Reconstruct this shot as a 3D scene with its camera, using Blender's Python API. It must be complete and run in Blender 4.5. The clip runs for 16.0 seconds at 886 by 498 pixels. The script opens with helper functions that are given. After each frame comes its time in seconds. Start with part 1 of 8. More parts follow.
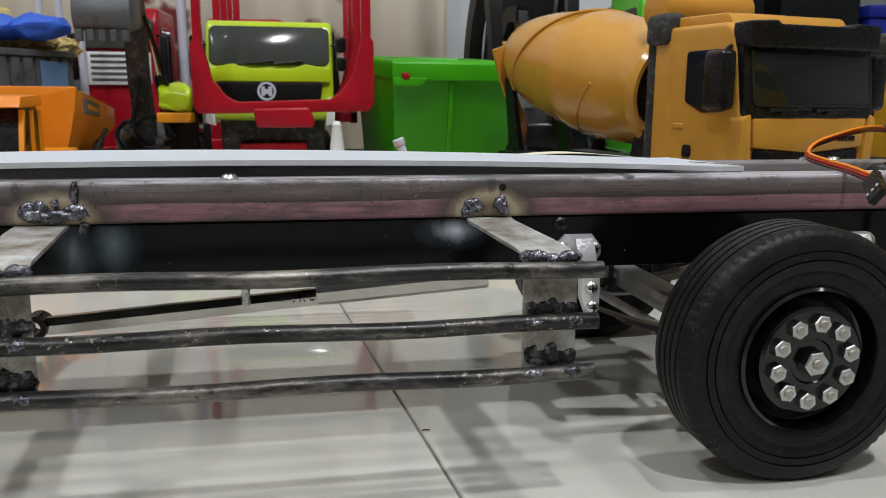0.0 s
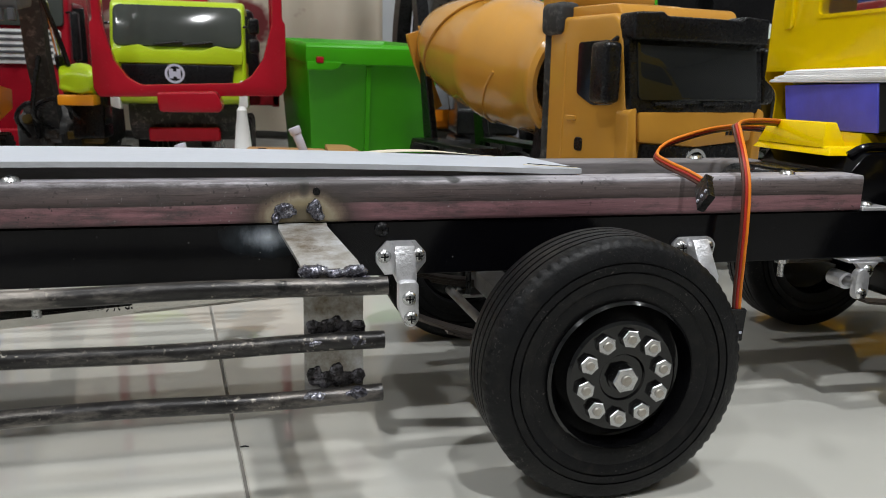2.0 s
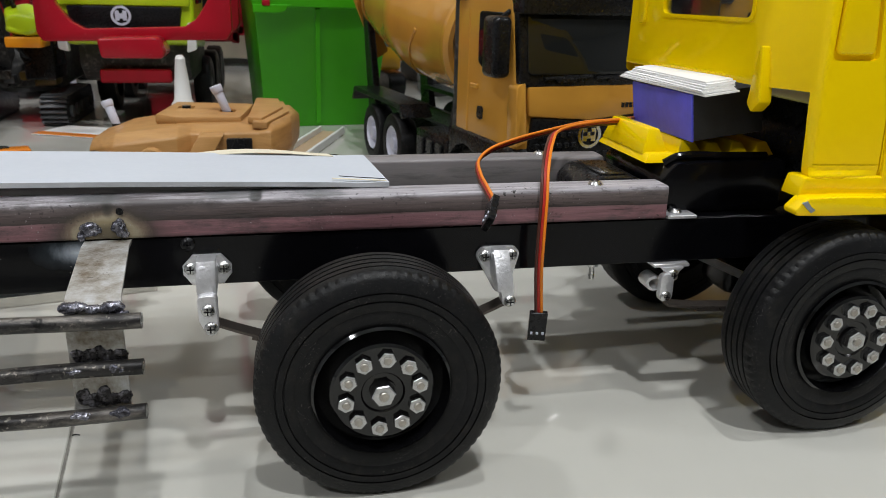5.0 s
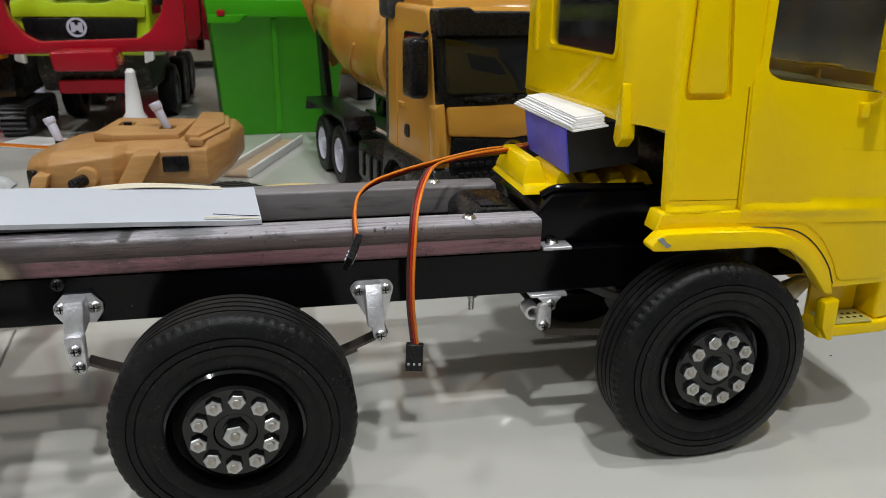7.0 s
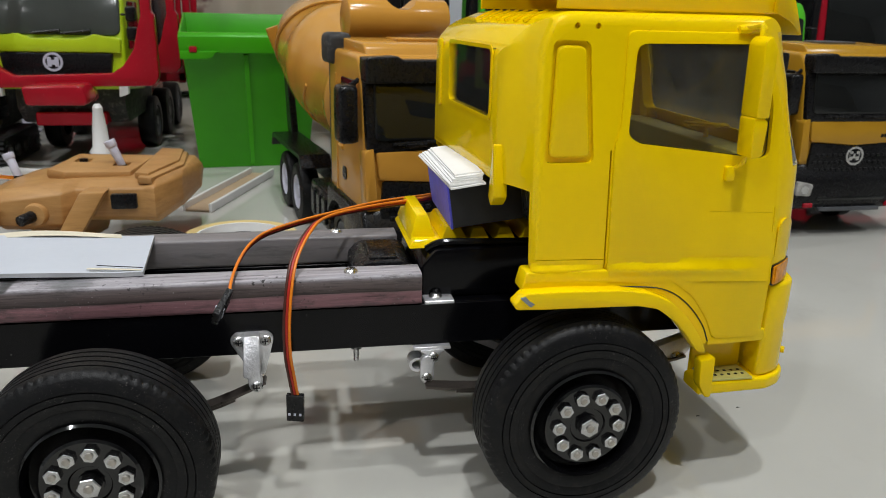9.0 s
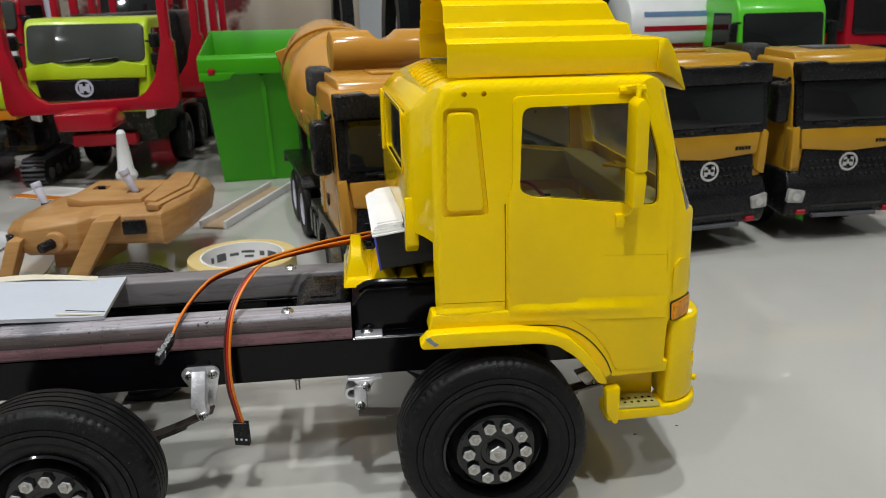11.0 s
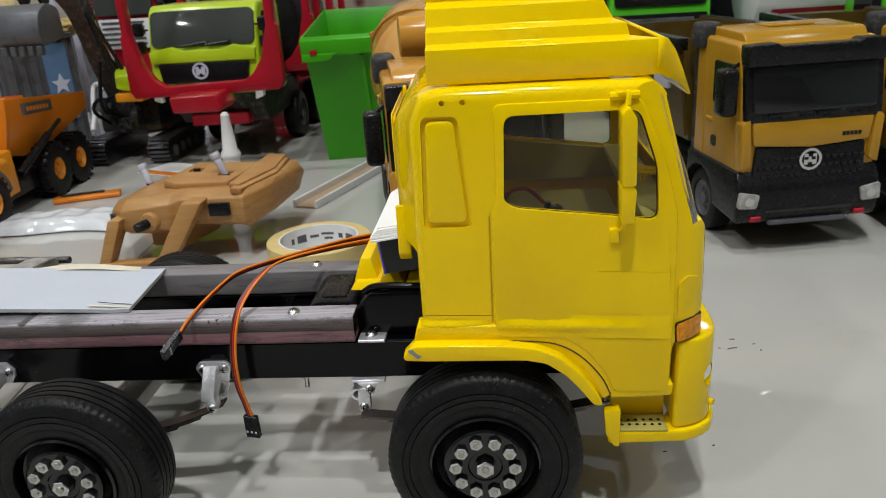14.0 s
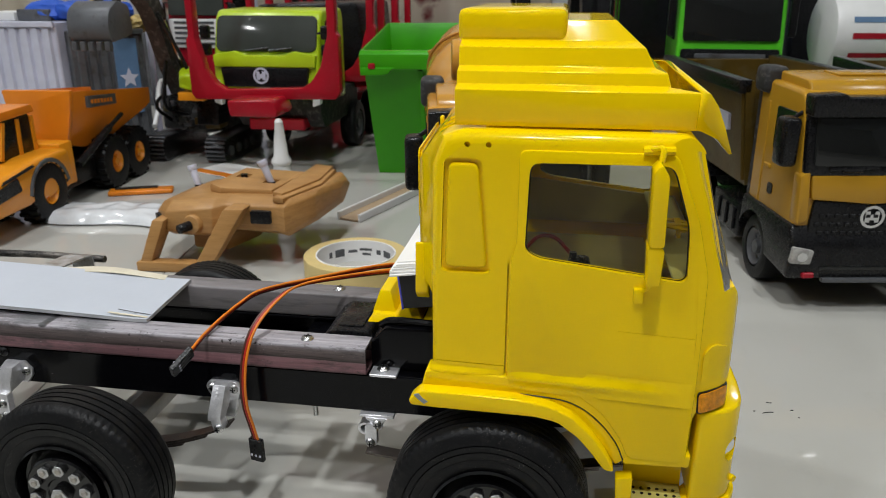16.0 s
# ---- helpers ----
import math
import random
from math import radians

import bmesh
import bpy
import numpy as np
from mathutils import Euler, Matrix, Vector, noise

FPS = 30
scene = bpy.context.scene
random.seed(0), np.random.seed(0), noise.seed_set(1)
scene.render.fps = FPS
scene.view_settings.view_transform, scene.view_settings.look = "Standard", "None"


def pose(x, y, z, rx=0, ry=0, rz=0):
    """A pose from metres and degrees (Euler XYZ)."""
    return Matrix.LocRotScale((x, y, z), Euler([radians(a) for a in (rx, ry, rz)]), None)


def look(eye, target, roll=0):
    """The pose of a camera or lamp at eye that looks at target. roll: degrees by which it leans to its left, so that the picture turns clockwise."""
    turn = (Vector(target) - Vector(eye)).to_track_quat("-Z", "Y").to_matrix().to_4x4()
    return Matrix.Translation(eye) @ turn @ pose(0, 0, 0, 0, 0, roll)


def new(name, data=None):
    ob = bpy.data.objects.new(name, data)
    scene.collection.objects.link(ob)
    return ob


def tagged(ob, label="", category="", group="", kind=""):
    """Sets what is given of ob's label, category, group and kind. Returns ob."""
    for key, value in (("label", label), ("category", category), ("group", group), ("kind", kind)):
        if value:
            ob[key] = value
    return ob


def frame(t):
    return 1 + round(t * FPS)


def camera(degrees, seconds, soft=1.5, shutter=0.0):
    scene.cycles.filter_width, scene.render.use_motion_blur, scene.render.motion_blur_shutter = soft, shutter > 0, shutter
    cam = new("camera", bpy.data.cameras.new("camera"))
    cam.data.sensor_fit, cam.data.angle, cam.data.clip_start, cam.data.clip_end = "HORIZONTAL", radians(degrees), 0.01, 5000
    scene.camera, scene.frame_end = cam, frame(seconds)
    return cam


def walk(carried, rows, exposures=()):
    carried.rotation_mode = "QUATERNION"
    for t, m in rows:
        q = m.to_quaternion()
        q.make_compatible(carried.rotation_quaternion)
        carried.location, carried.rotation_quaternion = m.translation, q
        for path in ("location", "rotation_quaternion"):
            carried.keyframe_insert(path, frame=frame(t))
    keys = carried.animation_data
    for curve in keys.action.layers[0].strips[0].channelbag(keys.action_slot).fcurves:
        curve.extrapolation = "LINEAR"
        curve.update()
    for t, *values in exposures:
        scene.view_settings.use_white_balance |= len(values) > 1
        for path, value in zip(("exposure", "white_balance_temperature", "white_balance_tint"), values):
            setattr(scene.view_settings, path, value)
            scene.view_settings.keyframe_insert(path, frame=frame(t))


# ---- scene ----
cam = camera(60.7, 16.0, 0.75)
PATH = [
    (0, (0.015, -0.007, 0.129), (0.342, 1.93, -0.246), 0.3),
    (0.5, (0.032, -0.006, 0.133), (0.377, 1.923, -0.264), 0.5),
    (1, (0.043, -0.004, 0.131), (0.42, 1.917, -0.282), 0.7),
    (1.5, (0.054, -0.001, 0.132), (0.465, 1.911, -0.285), 0.9),
    (2, (0.069, 0.0, 0.136), (0.506, 1.905, -0.286), 1.0),
    (2.5, (0.076, -0.001, 0.137), (0.524, 1.898, -0.303), 0.8),
    (3, (0.09, -0.001, 0.141), (0.544, 1.89, -0.324), 0.6),
    (3.5, (0.101, -0.001, 0.146), (0.548, 1.883, -0.353), 0.7),
    (4, (0.109, -0.009, 0.154), (0.535, 1.866, -0.396), 1.5),
    (4.2, (0.117, -0.013, 0.161), (0.532, 1.859, -0.408), 1.6),
    (6.3, (0.178, -0.036, 0.19), (0.576, 1.798, -0.502), 1.5),
    (6.5, (0.182, -0.035, 0.192), (0.581, 1.8, -0.495), 1.5),
    (7, (0.2, -0.038, 0.2), (0.6, 1.809, -0.455), 0.9),
    (7.5, (0.219, -0.044, 0.209), (0.62, 1.818, -0.403), 0.3),
    (8, (0.232, -0.048, 0.217), (0.627, 1.821, -0.375), 0.2),
    (8.5, (0.242, -0.051, 0.216), (0.631, 1.818, -0.381), 0.8),
    (9, (0.257, -0.052, 0.216), (0.631, 1.82, -0.378), 1.4),
    (9.5, (0.268, -0.058, 0.224), (0.609, 1.823, -0.362), 1.4),
    (10, (0.283, -0.067, 0.243), (0.566, 1.823, -0.347), 0.4),
    (10.2, (0.293, -0.071, 0.242), (0.56, 1.819, -0.356), -0.0),
    (12.3, (0.342, -0.098, 0.271), (0.452, 1.788, -0.384), -2.9),
    (12.5, (0.348, -0.098, 0.271), (0.431, 1.787, -0.39), -3.3),
    (13, (0.356, -0.093, 0.271), (0.372, 1.791, -0.4), -3.8),
    (13.5, (0.378, -0.082, 0.27), (0.302, 1.798, -0.408), -4.0),
    (14, (0.391, -0.073, 0.265), (0.224, 1.795, -0.431), -3.6),
    (14.5, (0.398, -0.076, 0.267), (0.145, 1.779, -0.438), -2.9),
    (15, (0.407, -0.074, 0.272), (0.069, 1.772, -0.421), -2.3),
    (15.5, (0.415, -0.072, 0.274), (0.025, 1.769, -0.403), -1.2),
    (16, (0.405, -0.056, 0.273), (0.098, 1.806, -0.389), -0.1),
]
cam.data.dof.use_dof, cam.data.dof.focus_distance, cam.data.dof.aperture_fstop = True, 0.30, 36.0
walk(cam, [(t, look(eye, target, roll)) for t, eye, target, roll in PATH], [(0, -0.09), (4.2, -0.11), (6.5, -0.25), (9, -0.23), (10.2, -0.23), (13, -0.26), (16, -0.32)])

# ---- world and light ----
world = bpy.data.worlds.new("room_air")
scene.world = world
world.use_nodes = True
world.node_tree.nodes["Background"].inputs[0].default_value = (0.75, 0.8, 0.9, 1)
world.node_tree.nodes["Background"].inputs[1].default_value = 0.02


def ceiling_lamp(x, y, z, watts, size, colour=(0.965, 0.985, 1.0)):
    d = bpy.data.lights.new("ceiling_lamp_light", "AREA")
    d.shape, d.size, d.energy, d.color = "DISK", size, watts, colour
    ob = new("ceiling_lamp_light", d)
    ob.location = (x, y, z)
    return ob


CEIL = 2.7
LAMPS = [(-1.5, -1.6, 34, 0.14), (0.46, 0.12, 23, 0.10), (0.25, -0.85, 41, 0.12), (2.3, -0.6, 15, 0.2), (2.35, 4.8, 9, 0.06), (3.35, 4.88, 9, 0.06), (-1.1, 0.75, 19, 0.2)]
for lx, ly, watts, size in LAMPS:
    ceiling_lamp(lx, ly, CEIL - 0.035, watts, size)


# ---- materials ----
def nodes_of(name):
    m = bpy.data.materials.new(name)
    m.use_nodes = True
    t = m.node_tree
    return m, t, t.nodes["Principled BSDF"]


def link(t, a, b):
    t.links.new(a, b)


def noise_tex(t, scale, detail=4.0, rough=0.6, stretch=None):
    co = t.nodes.new("ShaderNodeTexCoord")
    mp = t.nodes.new("ShaderNodeMapping")
    if stretch:
        mp.inputs["Scale"].default_value = stretch
    link(t, co.outputs["Object"], mp.inputs["Vector"])
    n = t.nodes.new("ShaderNodeTexNoise")
    n.inputs["Scale"].default_value, n.inputs["Detail"].default_value, n.inputs["Roughness"].default_value = scale, detail, rough
    link(t, mp.outputs["Vector"], n.inputs["Vector"])
    return n.outputs["Fac"]


def ramp(t, fac, stops):
    r = t.nodes.new("ShaderNodeValToRGB")
    while len(r.color_ramp.elements) < len(stops):
        r.color_ramp.elements.new(0.5)
    for e, (p, c) in zip(r.color_ramp.elements, stops):
        e.position = p
        e.color = (*c, 1) if len(c) == 3 else c
    link(t, fac, r.inputs["Fac"])
    return r.outputs["Color"]


def shade(c, k):
    return tuple(min(1.0, max(0.0, v * k)) for v in c)


def stuff_mat(name, c, rough=0.5, metal=0.0, coarse=25.0, fine=400.0, vary=0.12, bump=0.15, coat=0.0, stretch=None, spec=0.5, dirt=None):
    """A surface with broad stains and fine grain."""
    m, t, b = nodes_of(name)
    big, small = noise_tex(t, coarse, 5, 0.6, stretch), noise_tex(t, fine, 3, 0.6, stretch)
    lo, hi = shade(c, 1 - vary), shade(c, 1 + vary)
    col = ramp(t, big, [(0.3, lo), (0.7, hi)])
    if dirt:
        mx = t.nodes.new("ShaderNodeMix")
        mx.data_type = "RGBA"
        f = ramp(t, noise_tex(t, coarse * 2.3, 6, 0.7, stretch), [(0.52, (0, 0, 0)), (0.68, (1, 1, 1))])
        link(t, f, mx.inputs["Factor"])
        link(t, col, mx.inputs["A"])
        mx.inputs["B"].default_value = (*dirt, 1)
        col = mx.outputs["Result"]
    link(t, col, b.inputs["Base Color"])
    r = t.nodes.new("ShaderNodeMapRange")
    r.inputs["To Min"].default_value, r.inputs["To Max"].default_value = max(0.02, rough * 0.75), min(1.0, rough * 1.25)
    link(t, small, r.inputs["Value"])
    link(t, r.outputs["Result"], b.inputs["Roughness"])
    b.inputs["Metallic"].default_value = metal
    b.inputs["Specular IOR Level"].default_value = spec
    b.inputs["Coat Weight"].default_value = coat
    b.inputs["Coat Roughness"].default_value = 0.05
    if bump:
        bp = t.nodes.new("ShaderNodeBump")
        bp.inputs["Strength"].default_value, bp.inputs["Distance"].default_value = bump, 0.0006
        link(t, small, bp.inputs["Height"])
        link(t, bp.outputs["Normal"], b.inputs["Normal"])
    return m


def pane_mat(name, tint=(0.8, 0.85, 0.82), gloss=0.02, dust=0.0, ior=1.5):
    m = bpy.data.materials.new(name)
    m.use_nodes = True
    t = m.node_tree
    t.nodes.remove(t.nodes["Principled BSDF"])
    tr, gl, mx, fr = (t.nodes.new(k) for k in ("ShaderNodeBsdfTransparent", "ShaderNodeBsdfGlossy", "ShaderNodeMixShader", "ShaderNodeFresnel"))
    tr.inputs["Color"].default_value = (*tint, 1)
    gl.inputs["Roughness"].default_value = gloss
    fr.inputs["IOR"].default_value = ior
    link(t, fr.outputs[0], mx.inputs[0])
    link(t, tr.outputs[0], mx.inputs[1])
    link(t, gl.outputs[0], mx.inputs[2])
    out = mx.outputs[0]
    if dust:
        df, mz = t.nodes.new("ShaderNodeBsdfDiffuse"), t.nodes.new("ShaderNodeMixShader")
        link(t, ramp(t, noise_tex(t, 70, 6, 0.7), [(0.35, shade((1, 1, 1), dust * 0.5)), (0.75, shade((1, 1, 1), dust * 1.6))]), mz.inputs[0])
        link(t, out, mz.inputs[1])
        link(t, df.outputs[0], mz.inputs[2])
        out = mz.outputs[0]
    link(t, out, t.nodes["Material Output"].inputs["Surface"])
    return m


def glow_mat(name, c, k):
    m, t, b = nodes_of(name)
    b.inputs["Base Color"].default_value = (*c, 1)
    b.inputs["Emission Color"].default_value = (*c, 1)
    b.inputs["Emission Strength"].default_value = k
    return m


def tile_mat():
    """Polished cream porcelain tile with faint marbling."""
    m, t, b = nodes_of("cream_tile")
    a = noise_tex(t, 2.2, 6, 0.6)
    col = ramp(t, a, [(0.25, (0.44, 0.432, 0.392)), (0.5, (0.495, 0.488, 0.45)), (0.8, (0.535, 0.53, 0.496))])
    f = ramp(t, noise_tex(t, 14, 8, 0.75), [(0.58, (0, 0, 0)), (0.8, (0.35, 0.35, 0.35))])
    mx = t.nodes.new("ShaderNodeMix")
    mx.data_type = "RGBA"
    link(t, f, mx.inputs["Factor"])
    link(t, col, mx.inputs["A"])
    mx.inputs["B"].default_value = (0.37, 0.35, 0.31, 1)
    link(t, mx.outputs["Result"], b.inputs["Base Color"])
    r = t.nodes.new("ShaderNodeMapRange")
    r.inputs["To Min"].default_value, r.inputs["To Max"].default_value = 0.025, 0.06
    link(t, noise_tex(t, 9, 6, 0.7), r.inputs["Value"])
    link(t, r.outputs["Result"], b.inputs["Roughness"])
    bp = t.nodes.new("ShaderNodeBump")
    bp.inputs["Strength"].default_value, bp.inputs["Distance"].default_value = 0.05, 0.0004
    link(t, noise_tex(t, 40, 3, 0.5), bp.inputs["Height"])
    link(t, bp.outputs["Normal"], b.inputs["Normal"])
    return m


def curtain_mat():
    """Beige cloth printed with dark red flower heads."""
    m, t, b = nodes_of("flower_cloth")
    co = t.nodes.new("ShaderNodeTexCoord")
    v = t.nodes.new("ShaderNodeTexVoronoi")
    v.inputs["Scale"].default_value = 6.5
    wob = t.nodes.new("ShaderNodeTexNoise")
    wob.inputs["Scale"].default_value = 24
    add = t.nodes.new("ShaderNodeVectorMath")
    add.operation = "MULTIPLY_ADD"
    add.inputs[1].default_value = (0.07, 0.07, 0.07)
    flat = t.nodes.new("ShaderNodeMapping")
    flat.inputs["Scale"].default_value = (1, 0, 1)
    link(t, co.outputs["Object"], flat.inputs["Vector"])
    link(t, flat.outputs["Vector"], wob.inputs["Vector"])
    link(t, wob.outputs["Color"], add.inputs[0])
    link(t, flat.outputs["Vector"], add.inputs[2])
    link(t, add.outputs[0], v.inputs["Vector"])
    base = ramp(t, noise_tex(t, 5, 4, 0.6), [(0.3, (0.74, 0.65, 0.52)), (0.7, (0.82, 0.75, 0.64))])
    f = ramp(t, v.outputs["Distance"], [(0.24, (1, 1, 1)), (0.36, (0, 0, 0))])
    mx = t.nodes.new("ShaderNodeMix")
    mx.data_type = "RGBA"
    link(t, f, mx.inputs["Factor"])
    link(t, base, mx.inputs["A"])
    mx.inputs["B"].default_value = (0.24, 0.045, 0.05, 1)
    link(t, mx.outputs["Result"], b.inputs["Base Color"])
    b.inputs["Roughness"].default_value = 0.85
    return m


def rail_mat():
    """Bare and primed steel tube, coloured by height: dull mauve primer below, darkest at the foot, brown scale
    between, grey above, palest along the top.
    """
    m, t, b = nodes_of("primed_tube")
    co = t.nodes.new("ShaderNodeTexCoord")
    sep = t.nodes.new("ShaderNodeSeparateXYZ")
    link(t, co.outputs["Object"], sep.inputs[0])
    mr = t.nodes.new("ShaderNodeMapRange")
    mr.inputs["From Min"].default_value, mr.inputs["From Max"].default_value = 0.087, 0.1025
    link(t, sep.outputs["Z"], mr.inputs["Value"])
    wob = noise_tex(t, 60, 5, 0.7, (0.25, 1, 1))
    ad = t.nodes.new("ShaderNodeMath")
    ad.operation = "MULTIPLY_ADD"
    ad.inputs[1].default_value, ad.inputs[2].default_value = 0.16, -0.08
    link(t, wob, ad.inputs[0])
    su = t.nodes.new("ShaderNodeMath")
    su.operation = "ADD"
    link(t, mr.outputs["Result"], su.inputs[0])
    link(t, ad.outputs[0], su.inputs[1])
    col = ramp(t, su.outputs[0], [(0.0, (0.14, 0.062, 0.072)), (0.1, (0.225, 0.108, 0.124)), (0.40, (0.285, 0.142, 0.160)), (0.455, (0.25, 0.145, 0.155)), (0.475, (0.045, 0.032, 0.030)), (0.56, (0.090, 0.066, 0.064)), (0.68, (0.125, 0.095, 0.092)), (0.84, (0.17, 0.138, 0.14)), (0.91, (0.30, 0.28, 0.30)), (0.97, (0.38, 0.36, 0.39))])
    g = ramp(t, noise_tex(t, 420, 6, 0.75, (0.05, 1, 1)), [(0.32, (0.30, 0.29, 0.28)), (0.44, (0.85, 0.85, 0.85)), (0.54, (1.0, 1.0, 1.0)), (0.66, (1.4, 1.38, 1.38))])
    mx = t.nodes.new("ShaderNodeMix")
    mx.data_type, mx.blend_type = "RGBA", "MULTIPLY"
    mx.inputs["Factor"].default_value = 1.0
    link(t, col, mx.inputs["A"])
    link(t, g, mx.inputs["B"])
    sm = t.nodes.new("ShaderNodeMix")
    sm.data_type = "RGBA"
    link(t, ramp(t, noise_tex(t, 45, 8, 0.78, (0.3, 1.6, 1)), [(0.50, (0, 0, 0)), (0.60, (0.8, 0.8, 0.8))]), sm.inputs["Factor"])
    link(t, mx.outputs["Result"], sm.inputs["A"])
    sm.inputs["B"].default_value = (0.07, 0.06, 0.06, 1)
    link(t, sm.outputs["Result"], b.inputs["Base Color"])
    b.inputs["Metallic"].default_value, b.inputs["Roughness"].default_value = 0.0, 0.55
    bp = t.nodes.new("ShaderNodeBump")
    bp.inputs["Strength"].default_value, bp.inputs["Distance"].default_value = 0.35, 0.0005
    link(t, noise_tex(t, 600, 5, 0.7, (0.08, 1, 1)), bp.inputs["Height"])
    link(t, bp.outputs["Normal"], b.inputs["Normal"])
    return m


def burnt_mat(name, c1, c2, c3, rough=0.38, metal=0.85, scale=90, stretch=None):
    """Raw steel with heat tint, soot and scale."""
    m, t, b = nodes_of(name)
    col = ramp(t, noise_tex(t, scale, 7, 0.72, stretch), [(0.32, c1), (0.5, c2), (0.68, c3)])
    link(t, col, b.inputs["Base Color"])
    r = t.nodes.new("ShaderNodeMapRange")
    r.inputs["To Min"].default_value, r.inputs["To Max"].default_value = rough * 0.6, rough * 1.6
    link(t, noise_tex(t, scale * 2, 5, 0.7, stretch), r.inputs["Value"])
    link(t, r.outputs["Result"], b.inputs["Roughness"])
    b.inputs["Metallic"].default_value = metal
    bp = t.nodes.new("ShaderNodeBump")
    bp.inputs["Strength"].default_value, bp.inputs["Distance"].default_value = 0.35, 0.0005
    link(t, noise_tex(t, scale * 4, 5, 0.7, stretch), bp.inputs["Height"])
    link(t, bp.outputs["Normal"], b.inputs["Normal"])
    return m


def balsa_mat():
    """Tan laminated wood with long grain."""
    m, t, b = nodes_of("tan_wood")
    col = ramp(t, noise_tex(t, 16, 6, 0.65, (1, 1, 9)), [(0.3, (0.37, 0.185, 0.056)), (0.5, (0.43, 0.225, 0.074)), (0.72, (0.50, 0.28, 0.10))])
    grain = ramp(t, noise_tex(t, 70, 8, 0.75, (0.35, 1, 3)), [(0.36, (0.84, 0.80, 0.76)), (0.5, (1, 1, 1)), (0.7, (1.06, 1.05, 1.04))])
    mg = t.nodes.new("ShaderNodeMix")
    mg.data_type, mg.blend_type = "RGBA", "MULTIPLY"
    mg.inputs["Factor"].default_value = 1.0
    link(t, col, mg.inputs["A"])
    link(t, grain, mg.inputs["B"])
    link(t, mg.outputs["Result"], b.inputs["Base Color"])
    b.inputs["Roughness"].default_value = 0.42
    bp = t.nodes.new("ShaderNodeBump")
    bp.inputs["Strength"].default_value, bp.inputs["Distance"].default_value = 0.25, 0.0008
    link(t, noise_tex(t, 120, 4, 0.6, (1, 1, 8)), bp.inputs["Height"])
    link(t, bp.outputs["Normal"], b.inputs["Normal"])
    return m


YELLOW = stuff_mat("yellow_enamel", (0.910, 0.628, 0.001), 0.075, 0, 18, 60, 0.03, 0.10, 0.0, None, 0.24)
BLACKP = stuff_mat("gloss_black_paint", (0.003, 0.003, 0.004), 0.16, 0, 30, 260, 0.3, 0.06, 0.0, None, 0.2)


def speckle(m, scale, lo, hi, c):
    """Strew fine bright dust or chips over a material."""
    t = m.node_tree
    b = t.nodes["Principled BSDF"]
    src = b.inputs["Base Color"].links[0].from_socket
    f = ramp(t, noise_tex(t, scale, 2, 0.5), [(lo, (0, 0, 0)), (hi, (1, 1, 1))])
    g = ramp(t, noise_tex(t, scale / 18, 3, 0.6), [(0.48, (0, 0, 0)), (0.66, (1, 1, 1))])
    mu, mx = t.nodes.new("ShaderNodeMath"), t.nodes.new("ShaderNodeMix")
    mu.operation, mx.data_type = "MULTIPLY", "RGBA"
    link(t, f, mu.inputs[0])
    link(t, g, mu.inputs[1])
    link(t, mu.outputs[0], mx.inputs["Factor"])
    link(t, src, mx.inputs["A"])
    mx.inputs["B"].default_value = (*c, 1)
    link(t, mx.outputs["Result"], b.inputs["Base Color"])
    return m


def heat_sheen_marks(m, centres, rx, rz, stops, wob=0.5):
    """Heat tint and blistered paint round welds, and painted reflections: rings of colour about (x, z) places on a
    surface.
    """
    t = m.node_tree
    b = t.nodes["Principled BSDF"]
    co, sep = t.nodes.new("ShaderNodeTexCoord"), t.nodes.new("ShaderNodeSeparateXYZ")
    link(t, co.outputs["Object"], sep.inputs[0])
    jit = noise_tex(t, 130, 5, 0.7, (1, 1, 0.6))
    for cx, cz in centres:
        parts = []
        for axis, c, rad in (("X", cx, rx * 1.6), ("Z", cz, rz * 1.6)):
            q = t.nodes.new("ShaderNodeMath")
            q.operation = "MULTIPLY_ADD"
            q.inputs[1].default_value, q.inputs[2].default_value = 1 / rad, -c / rad
            link(t, sep.outputs[axis], q.inputs[0])
            p = t.nodes.new("ShaderNodeMath")
            p.operation = "MULTIPLY"
            link(t, q.outputs[0], p.inputs[0])
            link(t, q.outputs[0], p.inputs[1])
            parts.append(p)
        d, e, g = (t.nodes.new("ShaderNodeMath") for _ in range(3))
        d.operation, e.operation, g.operation = "ADD", "SQRT", "MULTIPLY_ADD"
        link(t, parts[0].outputs[0], d.inputs[0])
        link(t, parts[1].outputs[0], d.inputs[1])
        link(t, d.outputs[0], e.inputs[0])
        g.inputs[1].default_value = wob / 1.6
        link(t, jit, g.inputs[0])
        link(t, e.outputs[0], g.inputs[2])
        src = b.inputs["Base Color"].links[0].from_socket
        r = ramp(t, g.outputs[0], [(p / 1.6, c) for p, c in stops])
        mx = t.nodes.new("ShaderNodeMix")
        mx.data_type = "RGBA"
        link(t, r.node.outputs["Alpha"], mx.inputs["Factor"])
        link(t, src, mx.inputs["A"])
        link(t, r, mx.inputs["B"])
        link(t, mx.outputs["Result"], b.inputs["Base Color"])
    return m


